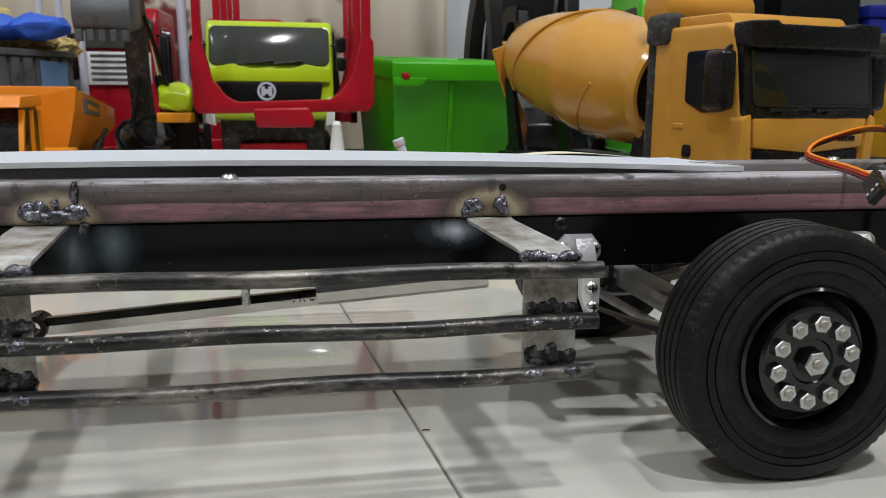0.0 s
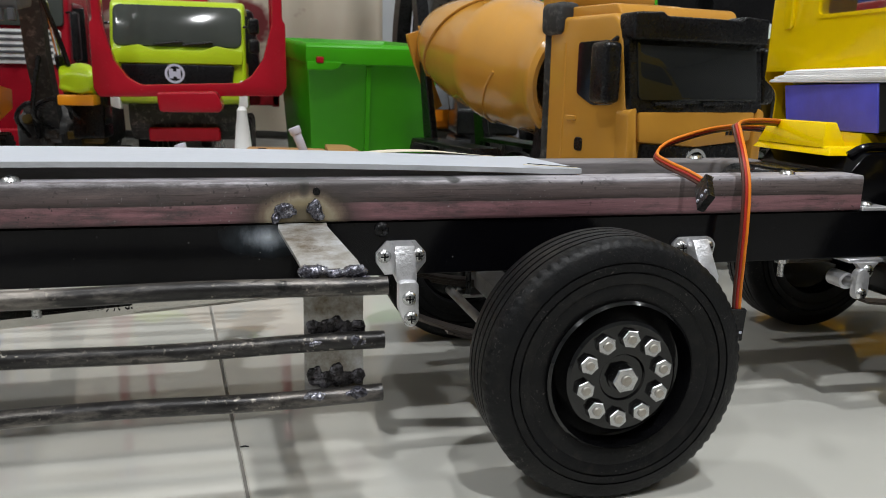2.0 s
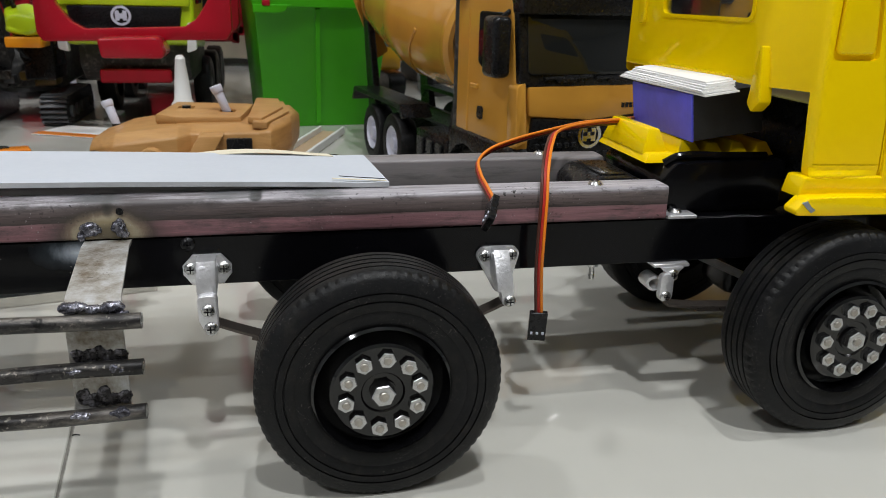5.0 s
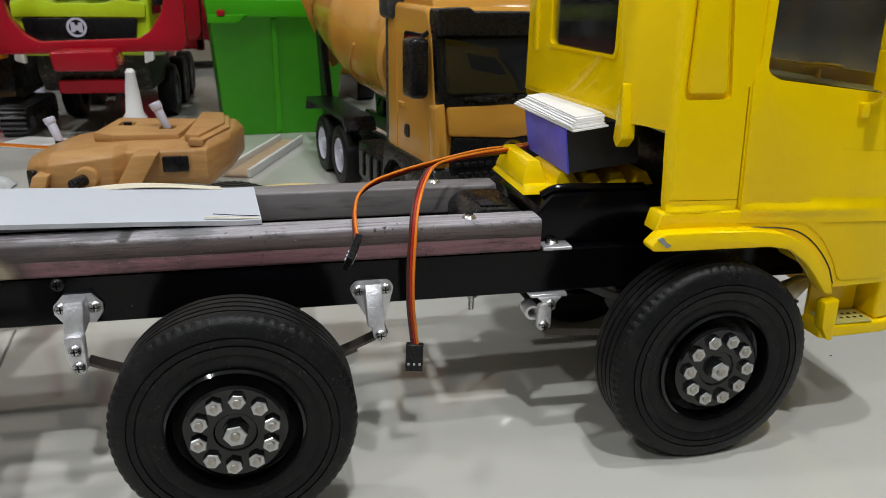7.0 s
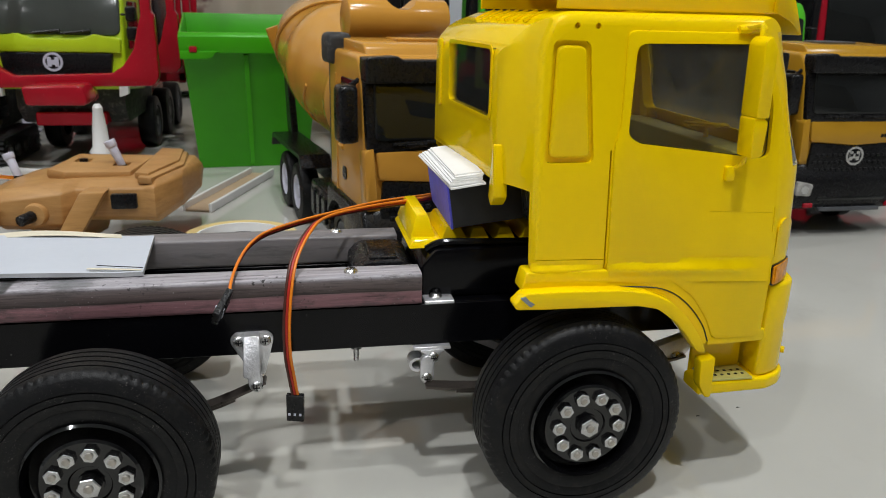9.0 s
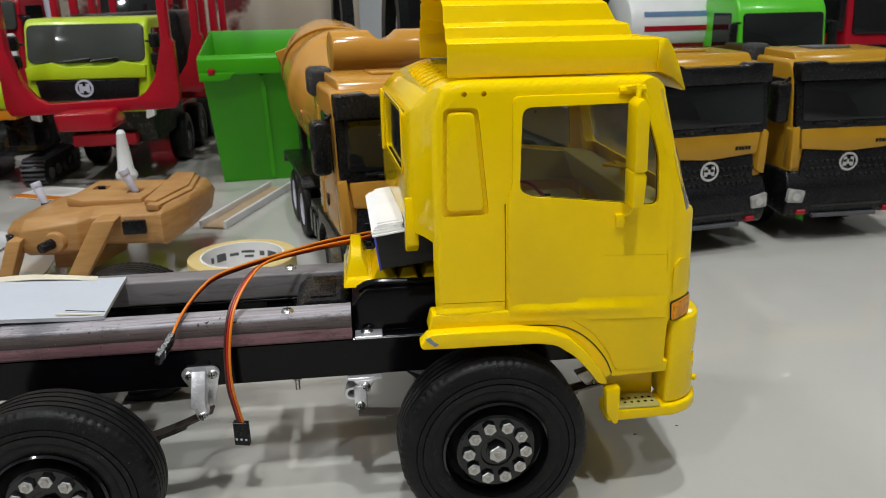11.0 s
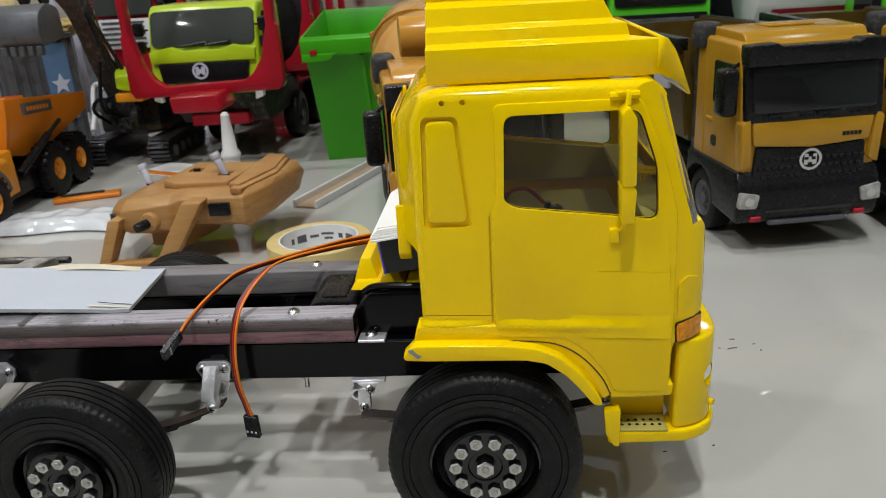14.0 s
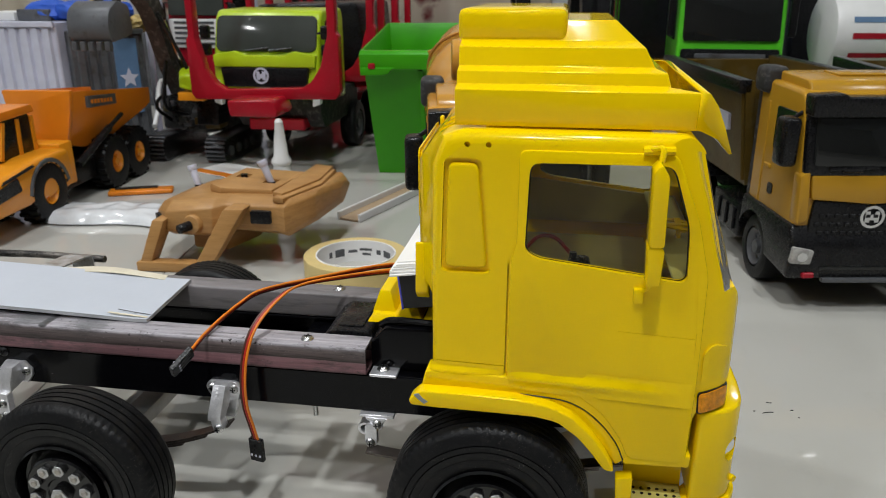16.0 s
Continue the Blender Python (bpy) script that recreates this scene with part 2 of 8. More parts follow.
RUBBER = stuff_mat("tyre_rubber", (0.0046, 0.0048, 0.0055), 0.46, 0, 60, 900, 0.3, 0.3, 0, None, 0.22, (0.014, 0.013, 0.012))
speckle(RUBBER, 1500, 0.64, 0.70, (0.13, 0.12, 0.11))
RIMB = stuff_mat("black_rim_paint", (0.003, 0.003, 0.0035), 0.10, 0, 80, 300, 0.3, 0.08, 0.0, None, 0.55)
NUTM = stuff_mat("nickel_nut", (0.50, 0.50, 0.505), 0.24, 1.0, 160, 900, 0.25, 0.15)
LEAF = stuff_mat("spring_steel", (0.10, 0.085, 0.075), 0.3, 0.7, 80, 500, 0.3, 0.1)
AXLEM = stuff_mat("bare_grey_steel", (0.40, 0.395, 0.385), 0.42, 0.45, 90, 600, 0.2, 0.25)
STEEL = stuff_mat("zinc_steel", (0.62, 0.62, 0.62), 0.28, 1.0, 120, 900, 0.15, 0.1)
BOLT = stuff_mat("dull_bolt_steel", (0.40, 0.375, 0.34), 0.38, 1.0, 200, 1200, 0.25, 0.2)
ALU = stuff_mat("filed_aluminium", (0.80, 0.80, 0.83), 0.36, 0.75, 150, 700, 0.18, 0.5)
RAIL = rail_mat()
heat_sheen_marks(RAIL, ((0.0790, 0.0895), (-0.0745, 0.0895)), 0.0185, 0.0115, [(0.40, (0.17, 0.14, 0.09, 1)), (0.62, (0.33, 0.27, 0.16, 1)), (0.80, (0.42, 0.36, 0.25, 0.95)), (0.92, (0.22, 0.17, 0.12, 0.9)), (1.10, (0.055, 0.045, 0.036, 0.8)), (1.25, (0.06, 0.05, 0.046, 0.5)), (1.58, (0.06, 0.05, 0.05, 0.0))], 0.42)
heat_sheen_marks(RAIL, ((0.0800, 0.1005), (-0.0670, 0.0985), (-0.0860, 0.0990)), 0.0030, 0.0060, [(0.5, (0.035, 0.032, 0.030, 0.95)), (0.9, (0.05, 0.045, 0.04, 0.8)), (1.3, (0.06, 0.05, 0.05, 0.0))], 0.9)
heat_sheen_marks(RAIL, ((0.135, 0.1022),), 0.0030, 0.0016, [(0.5, (0.015, 0.013, 0.012, 1.0)), (0.9, (0.02, 0.018, 0.016, 0.9)), (1.3, (0.05, 0.05, 0.05, 0.0))], 0.6)
heat_sheen_marks(RAIL, ((0.075, 0.1024), (0.125, 0.1024), (0.160, 0.1024)), 0.020, 0.0014, [(0.5, (0.10, 0.105, 0.11, 0.85)), (0.9, (0.13, 0.135, 0.14, 0.6)), (1.2, (0.16, 0.16, 0.17, 0.0))], 1.1)
speckle(RAIL, 1100, 0.69, 0.72, (0.45, 0.43, 0.44))
speckle(RAIL, 500, 0.63, 0.68, (0.03, 0.025, 0.025))
WEBP = speckle(stuff_mat("gloss_black_web", (0.003, 0.003, 0.004), 0.15, 0, 30, 260, 0.3, 0.06, 0.0, None, 0.2), 700, 0.735, 0.765, (0.30, 0.29, 0.28))
# pale smears on the web: blurred floor reflection and burnt paint, as colour
heat_sheen_marks(WEBP, ((-0.0558 - 0.25, 0.0800), (-0.0700 - 0.25, 0.0780)), 0.0085, 0.0130, [(0.30, (0.15, 0.18, 0.20, 0.75)), (0.70, (0.10, 0.125, 0.15, 0.5)), (1.10, (0.05, 0.07, 0.085, 0.22)), (1.55, (0.02, 0.03, 0.04, 0.0))], 0.55)
heat_sheen_marks(WEBP, ((0.0670 - 0.25, 0.0822),), 0.0150, 0.0070, [(0.30, (0.62, 0.67, 0.74, 1.0)), (0.65, (0.36, 0.40, 0.46, 0.7)), (1.10, (0.07, 0.09, 0.11, 0.25)), (1.55, (0.02, 0.03, 0.04, 0.0))], 0.7)
STRAP = burnt_mat("heat_tinted_strap", (0.16, 0.125, 0.085), (0.40, 0.385, 0.36), (0.62, 0.64, 0.67), 0.34, 0.35, 85)
speckle(STRAP, 650, 0.62, 0.70, (0.05, 0.04, 0.032))
BAR = burnt_mat("sooty_rod", (0.010, 0.010, 0.010), (0.040, 0.038, 0.038), (0.27, 0.245, 0.22), 0.34, 0.6, 75, (0.3, 1, 1))
speckle(BAR, 420, 0.56, 0.66, (0.006, 0.006, 0.006))
speckle(BAR, 700, 0.62, 0.68, (0.42, 0.38, 0.33))
WELD = burnt_mat("silver_weld_slag", (0.03, 0.028, 0.032), (0.13, 0.13, 0.16), (0.50, 0.50, 0.56), 0.24, 0.75, 260)
CHAR = burnt_mat("charred_weld", (0.012, 0.011, 0.011), (0.045, 0.042, 0.045), (0.30, 0.29, 0.33), 0.26, 0.6, 300)
TOOLST = stuff_mat("satin_tool_steel", (0.62, 0.60, 0.56), 0.22, 1.0, 90, 900, 0.12, 0.1)
BOARD = stuff_mat("white_foam_board", (0.53, 0.565, 0.63), 0.5, 0, 20, 300, 0.03, 0.05)
BOARDE = stuff_mat("grey_board_edge", (0.50, 0.51, 0.53), 0.7, 0, 60, 500, 0.1, 0.3)
CREAM = stuff_mat("cream_backing_card", (0.70, 0.64, 0.50), 0.65, 0, 60, 500, 0.1, 0.3)
PAPER = stuff_mat("white_paper", (0.85, 0.85, 0.85), 0.7, 0, 40, 400, 0.04, 0.1)
BLUE = stuff_mat("blue_tape", (0.11, 0.115, 0.80), 0.5, 0, 60, 300, 0.12, 0.2)
BLACKT = stuff_mat("matt_black_tape", (0.012, 0.012, 0.013), 0.5, 0, 50, 300, 0.2, 0.3)
PLBLACK = stuff_mat("black_plastic", (0.008, 0.008, 0.009), 0.28, 0, 40, 500, 0.2, 0.15, 0, None, 0.3)
WIREO = stuff_mat("orange_wire", (0.80, 0.22, 0.01), 0.4, 0, 50, 300, 0.08, 0.05)
WIRER = stuff_mat("red_wire", (0.42, 0.02, 0.012), 0.4, 0, 50, 300, 0.08, 0.05)
WIREB = stuff_mat("brown_wire", (0.075, 0.02, 0.012), 0.4, 0, 50, 300, 0.08, 0.05)
PANE = pane_mat("clear_pane", (0.93, 0.93, 0.88), 0.02, 0.010, 1.18)
# cloudy windscreen; its dirty pale reflection is put into the dust amount too
SCREEN = pane_mat("cloudy_sheet", (0.95, 0.96, 0.96), 0.03, 0.07, 1.4)
LENS = stuff_mat("lamp_lens", (0.42, 0.41, 0.39), 0.12, 0.2, 160, 500, 0.35, 0.3)
DARKPANE = stuff_mat("black_glass", (0.011, 0.012, 0.012), 0.05, 0, 10, 100, 0.2, 0.0, 0, None, 0.55)
AMBER = stuff_mat("amber_lens", (0.80, 0.27, 0.004), 0.12, 0, 220, 900, 0.45, 0.5, 0.0, None, 0.3)
GREYCHIP = stuff_mat("bare_grey_primer", (0.25, 0.25, 0.26), 0.6, 0, 100, 600, 0.15, 0.2)
# olive tone of door lining, dashboard, floor sheet, pits and step tread
OLIVE = stuff_mat("dull_olive", (0.48, 0.435, 0.12), 0.6, 0, 30, 300, 0.15, 0.2)
TAN = stuff_mat("tan_yellow_plastic", (0.46, 0.242, 0.018), 0.20, 0, 12, 300, 0.08, 0.05, 0.0, None, 0.4)
TAN2 = stuff_mat("orange_tan_plastic", (0.56, 0.272, 0.043), 0.16, 0, 12, 300, 0.07, 0.05, 0.0, None, 0.4)
# tipper beds and excavator blocks: ochre far darker than the tan cabs
BEDP = stuff_mat("dark_ochre_plastic", (0.085, 0.052, 0.008), 0.4, 0, 14, 300, 0.3, 0.1, 0.0, None, 0.3, (0.10, 0.075, 0.03))
LIME = stuff_mat("lime_plastic", (0.46, 0.63, 0.012), 0.3, 0, 20, 300, 0.06, 0.05, 0.3)
RED = stuff_mat("red_enamel", (0.37, 0.008, 0.020), 0.25, 0, 20, 300, 0.1, 0.05, 0.0, None, 0.35)
GREEN = stuff_mat("green_plastic", (0.050, 0.37, 0.006), 0.36, 0, 10, 250, 0.1, 0.1, 0, None, 0.3)
ORANGE = stuff_mat("orange_plastic", (0.80, 0.235, 0.01), 0.33, 0, 16, 300, 0.07, 0.05, 0.2)
OYELLOW = stuff_mat("orange_yellow_plastic", (0.80, 0.30, 0.012), 0.33, 0, 16, 300, 0.07, 0.05, 0.2)
GREYM = stuff_mat("dark_grey_metal", (0.11, 0.115, 0.125), 0.45, 0.3, 20, 200, 0.25, 0.2, 0, None, 0.5, (0.06, 0.055, 0.05))
LGREY = stuff_mat("pale_grey_metal", (0.60, 0.61, 0.72), 0.45, 0.1, 20, 200, 0.1, 0.1)
DBLUE = stuff_mat("dull_blue_paint", (0.10, 0.19, 0.33), 0.5, 0, 20, 200, 0.15, 0.1)
WHITEP = stuff_mat("white_plastic", (0.74, 0.74, 0.73), 0.4, 0, 30, 300, 0.04, 0.05)
WALLP = stuff_mat("white_wall_paint", (0.74, 0.77, 0.80), 0.7, 0, 3, 120, 0.04, 0.1)
# for the unseen south wall, kept dark so glossy paint reflects less white
WALLD = stuff_mat("taupe_unseen_wall", (0.20, 0.17, 0.13), 0.7, 0, 3, 120, 0.06, 0.1)
TAPEY = stuff_mat("yellow_masking_tape", (0.72, 0.56, 0.24), 0.5, 0, 60, 400, 0.06, 0.1)
TILE = tile_mat()
GROUT = stuff_mat("grey_grout", (0.20, 0.19, 0.17), 0.8, 0, 60, 400, 0.2, 0.2)
CLOTH = curtain_mat()
WOOD = balsa_mat()
CHROME = stuff_mat("chrome", (0.75, 0.75, 0.76), 0.12, 1.0, 60, 400, 0.05, 0.0)
TANBOARD = stuff_mat("tan_strip_board", (0.42, 0.30, 0.19), 0.6, 0, 30, 300, 0.1, 0.2)
GREYTUBE = stuff_mat("grey_primed_tube", (0.20, 0.185, 0.19), 0.5, 0.1, 40, 500, 0.3, 0.25, 0, (0.15, 1, 1), 0.4, (0.10, 0.10, 0.10))
DUSTY = stuff_mat("dusty_black_plastic", (0.035, 0.035, 0.035), 0.6, 0, 60, 400, 0.4, 0.3, 0, None, 0.3, (0.16, 0.15, 0.14))
GREYPANE = stuff_mat("grey_glass", (0.050, 0.056, 0.050), 0.1, 0, 10, 100, 0.2, 0.0, 0, None, 0.3)
NAVY = stuff_mat("navy_plastic", (0.01, 0.02, 0.25), 0.4, 0, 20, 300, 0.1, 0.1)
BAGM = stuff_mat("milky_bag", (0.70, 0.72, 0.74), 0.16, 0, 40, 300, 0.12, 0.15, 0.3)
GLOW = glow_mat("lamp_disc", (1.0, 0.97, 0.92), 12.0)

# ---- mesh helpers ----
ORG = [Vector((0, 0, 0))]


def thing(name, at, label, category, group="", turn=0.0, local=False):
    """An empty at the base of a thing. Parts follow in world metres, or in the thing's own with local."""
    ob = new(name)
    ob.empty_display_size = 0.02
    ob.location, ob.rotation_euler = at, (0, 0, radians(turn))
    ORG[0] = Vector((0, 0, 0)) if local else Vector(at)
    return tagged(ob, label, category, group)


def part(name, bm, material, parent=None, label="", smooth=35, mods=()):
    """Link a bmesh as one mesh object under a thing or a part."""
    bm.transform(Matrix.Translation(-ORG[0]))
    bmesh.ops.recalc_face_normals(bm, faces=bm.faces)
    me = bpy.data.meshes.new(name)
    bm.to_mesh(me)
    bm.free()
    for m in material if isinstance(material, (list, tuple)) else [material]:
        me.materials.append(m)
    if smooth:
        me.polygons.foreach_set("use_smooth", [True] * len(me.polygons))
        me.set_sharp_from_angle(angle=radians(smooth))
    ob = new(name, me)
    ob.parent = parent
    if label:
        ob["label"] = label
    return ob


def structure(name, bm, material, label, category):
    ORG[0] = Vector((0, 0, 0))
    return tagged(part(name, bm, material), label, category, "", "structure")


def solo(name, bm, material, at, label, category, group="", smooth=35):
    """A thing that is one mesh."""
    ORG[0] = Vector(at)
    ob = part(name, bm, material, None, "", smooth)
    ob.location = at
    return tagged(ob, label, category, group)


def mesh():
    return bmesh.new()


def bev(bm, geom_edges, w, seg=2):
    if w > 0:
        bmesh.ops.bevel(bm, geom=geom_edges, offset=w, segments=seg, profile=0.5, affect="EDGES", clamp_overlap=True)


def box(bm, x0, x1, y0, y1, z0, z1, w=0.0, seg=2, m=None):
    tmp = bmesh.new()
    bmesh.ops.create_cube(tmp, size=1)
    tmp.transform(Matrix.Translation(((x0 + x1) / 2, (y0 + y1) / 2, (z0 + z1) / 2)) @ Matrix.Diagonal((abs(x1 - x0), abs(y1 - y0), abs(z1 - z0), 1)))
    bev(tmp, tmp.edges[:], w, seg)
    return absorb(bm, tmp, m)


def absorb(bm, tmp, m=None):
    if m is not None:
        tmp.transform(m)
    me = bpy.data.meshes.new("scratch")
    tmp.to_mesh(me)
    tmp.free()
    bm.from_mesh(me)
    bpy.data.meshes.remove(me)
    return bm


def prism(bm, pts, axis, a, b, w=0.0, seg=2, m=None, all_edges=False):
    """A flat outline pushed along an axis: 'y' takes (x, z), 'x' takes (y, z), 'z' takes (x, y)."""
    put = {"y": lambda p, h: (p[0], h, p[1]), "x": lambda p, h: (h, p[0], p[1]), "z": lambda p, h: (p[0], p[1], h)}[axis]
    tmp = bmesh.new()
    lo = [tmp.verts.new(put(p, a)) for p in pts]
    hi = [tmp.verts.new(put(p, b)) for p in pts]
    fa, fb = tmp.faces.new(lo), tmp.faces.new(hi)
    n = len(pts)
    for i in range(n):
        tmp.faces.new((lo[i], lo[(i + 1) % n], hi[(i + 1) % n], hi[i]))
    bmesh.ops.recalc_face_normals(tmp, faces=tmp.faces)
    bev(tmp, tmp.edges[:] if all_edges else list({*fa.edges, *fb.edges}), w, seg)
    return absorb(bm, tmp, m)


def rod(bm, p0, p1, r, n=16, r2=None, caps=True, w=0.0):
    p0, p1 = Vector(p0), Vector(p1)
    tmp = bmesh.new()
    bmesh.ops.create_cone(tmp, cap_ends=caps, segments=n, radius1=r, radius2=r if r2 is None else r2, depth=(p1 - p0).length)
    if w:
        bev(tmp, [e for e in tmp.edges if any(len(f.verts) > 4 for f in e.link_faces)], w, 2)
    turn = (p1 - p0).to_track_quat("Z", "Y").to_matrix().to_4x4()
    return absorb(bm, tmp, Matrix.Translation((p0 + p1) / 2) @ turn)


def lathe(bm, prof, n=48, m=None, closed=False):
    """prof: (radius, height along y). Turned round the y axis."""
    tmp = bmesh.new()
    rings = []
    for r, h in prof:
        if r < 1e-7:
            rings.append([tmp.verts.new((0, h, 0))] * n)
        else:
            rings.append([tmp.verts.new((r * math.cos(2 * math.pi * i / n), h, r * math.sin(2 * math.pi * i / n))) for i in range(n)])
    pairs = list(zip(rings, rings[1:])) + ([(rings[-1], rings[0])] if closed else [])
    for a, b in pairs:
        for i in range(n):
            j = (i + 1) % n
            q = []
            for v in (a[i], a[j], b[j], b[i]):
                if v not in q:
                    q.append(v)
            if len(q) > 2:
                tmp.faces.new(q)
    return absorb(bm, tmp, m)


def sweep(bm, pts, r, n=8, caps=True):
    """A round tube along a line of points."""
    pts = [Vector(p) for p in pts]
    tmp = bmesh.new()
    rings, up = [], None
    for i, p in enumerate(pts):
        d = (pts[min(i + 1, len(pts) - 1)] - pts[max(i - 1, 0)]).normalized()
        if up is None:
            up = d.orthogonal().normalized()
        up = (up - d * up.dot(d)).normalized()
        side = d.cross(up)
        rr = r[i] if isinstance(r, (list, tuple)) else r
        rings.append([tmp.verts.new(p + rr * (math.cos(2 * math.pi * k / n) * up + math.sin(2 * math.pi * k / n) * side)) for k in range(n)])
    for a, b in zip(rings, rings[1:]):
        for k in range(n):
            tmp.faces.new((a[k], a[(k + 1) % n], b[(k + 1) % n], b[k]))
    if caps:
        tmp.faces.new(rings[0]), tmp.faces.new(rings[-1])
    return absorb(bm, tmp)


def curve_pts(ctrl, n=40):
    """A smooth line through control points."""
    P = [Vector(p) for p in ctrl]
    P = [2 * P[0] - P[1], *P, 2 * P[-1] - P[-2]]
    out = []
    segs = len(P) - 3
    for s in range(segs):
        p0, p1, p2, p3 = P[s : s + 4]
        k = max(2, n // segs)
        for i in range(k):
            u = i / k
            out.append(0.5 * (2 * p1 + (p2 - p0) * u + (2 * p0 - 5 * p1 + 4 * p2 - p3) * u * u + (3 * p1 - p0 - 3 * p2 + p3) * u**3))
    return [*out, P[-2]]


def ribbon(bm, pts, width_dir, w, th):
    """A flat strip along a line of points."""
    pts = [Vector(p) for p in pts]
    wd = Vector(width_dir).normalized()
    tmp = bmesh.new()
    rings = []
    for i, p in enumerate(pts):
        d = (pts[min(i + 1, len(pts) - 1)] - pts[max(i - 1, 0)]).normalized()
        s = (wd - d * wd.dot(d)).normalized()
        nrm = d.cross(s)
        rings.append([tmp.verts.new(p + a * s * w / 2 + b * nrm * th / 2) for a, b in ((-1, -1), (1, -1), (1, 1), (-1, 1))])
    for a, b in zip(rings, rings[1:]):
        for k in range(4):
            tmp.faces.new((a[k], a[(k + 1) % 4], b[(k + 1) % 4], b[k]))
    tmp.faces.new(rings[0]), tmp.faces.new(rings[-1])
    return absorb(bm, tmp)


def rrect(x0, x1, z0, z1, r, n=5):
    """A rectangle with rounded corners."""
    out = []
    for cx, cz, a in ((x1 - r, z1 - r, 0), (x0 + r, z1 - r, 90), (x0 + r, z0 + r, 180), (x1 - r, z0 + r, 270)):
        out += [(cx + r * math.cos(radians(a + 90 * i / n)), cz + r * math.sin(radians(a + 90 * i / n))) for i in range(n + 1)]
    return out


def rounded(pts, r, n=4):
    """An outline with its corners rounded by r."""
    out = []
    k = len(pts)
    for i in range(k):
        p, a, b = Vector(pts[i]), Vector(pts[i - 1]), Vector(pts[(i + 1) % k])
        da, db = (a - p), (b - p)
        q = min(r, da.length * 0.45, db.length * 0.45)
        s, e = p + da.normalized() * q, p + db.normalized() * q
        for j in range(n + 1):
            u = j / n
            out.append(tuple((1 - u) ** 2 * s + 2 * u * (1 - u) * p + u * u * e))
    return out


def carve(ob, *cutters):
    """Cut the given bmeshes out of an object's mesh, for good."""
    for bm in cutters:
        bm.transform(Matrix.Translation(-ORG[0]))
        bmesh.ops.recalc_face_normals(bm, faces=bm.faces)
        me = bpy.data.meshes.new("cutter")
        bm.to_mesh(me)
        bm.free()
        c = new("cutter", me)
        c.parent = ob.parent
        md = ob.modifiers.new("cut", "BOOLEAN")
        md.operation, md.solver, md.object = "DIFFERENCE", "EXACT", c
        bpy.context.view_layer.update()
        fresh = bpy.data.meshes.new_from_object(ob.evaluated_get(bpy.context.evaluated_depsgraph_get()))
        ob.modifiers.clear()
        old = ob.data
        ob.data = fresh
        bpy.data.meshes.remove(old)
        bpy.data.objects.remove(c)
        bpy.data.meshes.remove(me)
    ob.data.set_sharp_from_angle(angle=radians(30))
    return ob


def bumpy(bm, k, freq, seed=0.0):
    """Push points about a little, for lumps and wear."""
    for v in bm.verts:
        v.co += k * Vector(noise.noise_vector(v.co * freq + Vector((seed, seed, seed))))
    return bm


def hexnut(bm, c, af, h, hole=None, axis="y"):
    """A six-sided nut with chamfered face and a bolt end, its outer face towards -y."""
    tmp = bmesh.new()
    bmesh.ops.create_cone(tmp, cap_ends=True, segments=6, radius1=af / math.sqrt(3), radius2=af / math.sqrt(3), depth=h)
    bev(tmp, [e for e in tmp.edges if any(len(f.verts) == 6 for f in e.link_faces)], h * 0.12, 1)
    tmp.transform(pose(0, 0, 0, 90))
    return absorb(bm, tmp, Matrix.Translation(c))


def screw(bm, c, r, way="up"):
    """A pan head with a cross slot."""
    tmp = bmesh.new()
    prof = [(0, r * 0.62), (r * 0.3, r * 0.62), (r * 0.75, r * 0.45), (r, r * 0.12), (r, 0), (0, 0)]
    lathe(tmp, prof, 18)
    n = len(tmp.faces)
    for a in (0, 90):
        box(tmp, -r * 0.55, r * 0.55, r * 0.60, r * 0.66, -r * 0.11, r * 0.11, 0, 1, pose(0, 0, 0, 0, a, 0))
    tmp.faces.ensure_lookup_table()
    for f in tmp.faces[n:]:
        f.material_index = 1
    turn = {"up": pose(0, 0, 0, 90), "near": pose(0, 0, 0, 0, 0, 180)}[way]
    return absorb(bm, tmp, Matrix.Translation(c) @ turn)

# ---- room ----
TW, TL, GAP = 1.2, 1.2, 0.0011
bm = mesh()
box(bm, -4, 6, -5, 7, -0.05, -0.0012)
floor = structure("floor", bm, GROUT, "cream polished porcelain tile floor with thin dark joints", "floor")

# the south wall is out of view; its dark tone is added to tame reflections
for name, x0, x1, y0, y1, what in (("wall_west", -4.1, -4, -5, 7, "plain white painted wall"), ("wall_east", 6, 6.1, -5, 7, "plain white painted wall"), ("wall_south", -4, 6, -5.1, -5, "unseen taupe wall, darkened to cut white reflections"), ("wall_north", -4, 6, 7, 7.1, "plain white painted wall")):
    bm = mesh()
    box(bm, x0, x1, y0, y1, -0.05, CEIL + 0.05)
    structure(name, bm, WALLD if "taupe" in what else WALLP, what, "wall")
bm = mesh()
box(bm, -4, 6, -5, 7, CEIL, CEIL + 0.1)
structure("ceiling", bm, WALLP, "plain white painted ceiling", "ceiling")
bm = mesh()
box(bm, 0.36, 1.02, 2.05, 2.2, 0, CEIL)
structure("wall_partition", bm, WALLP, "white painted wall end behind the toys", "wall")
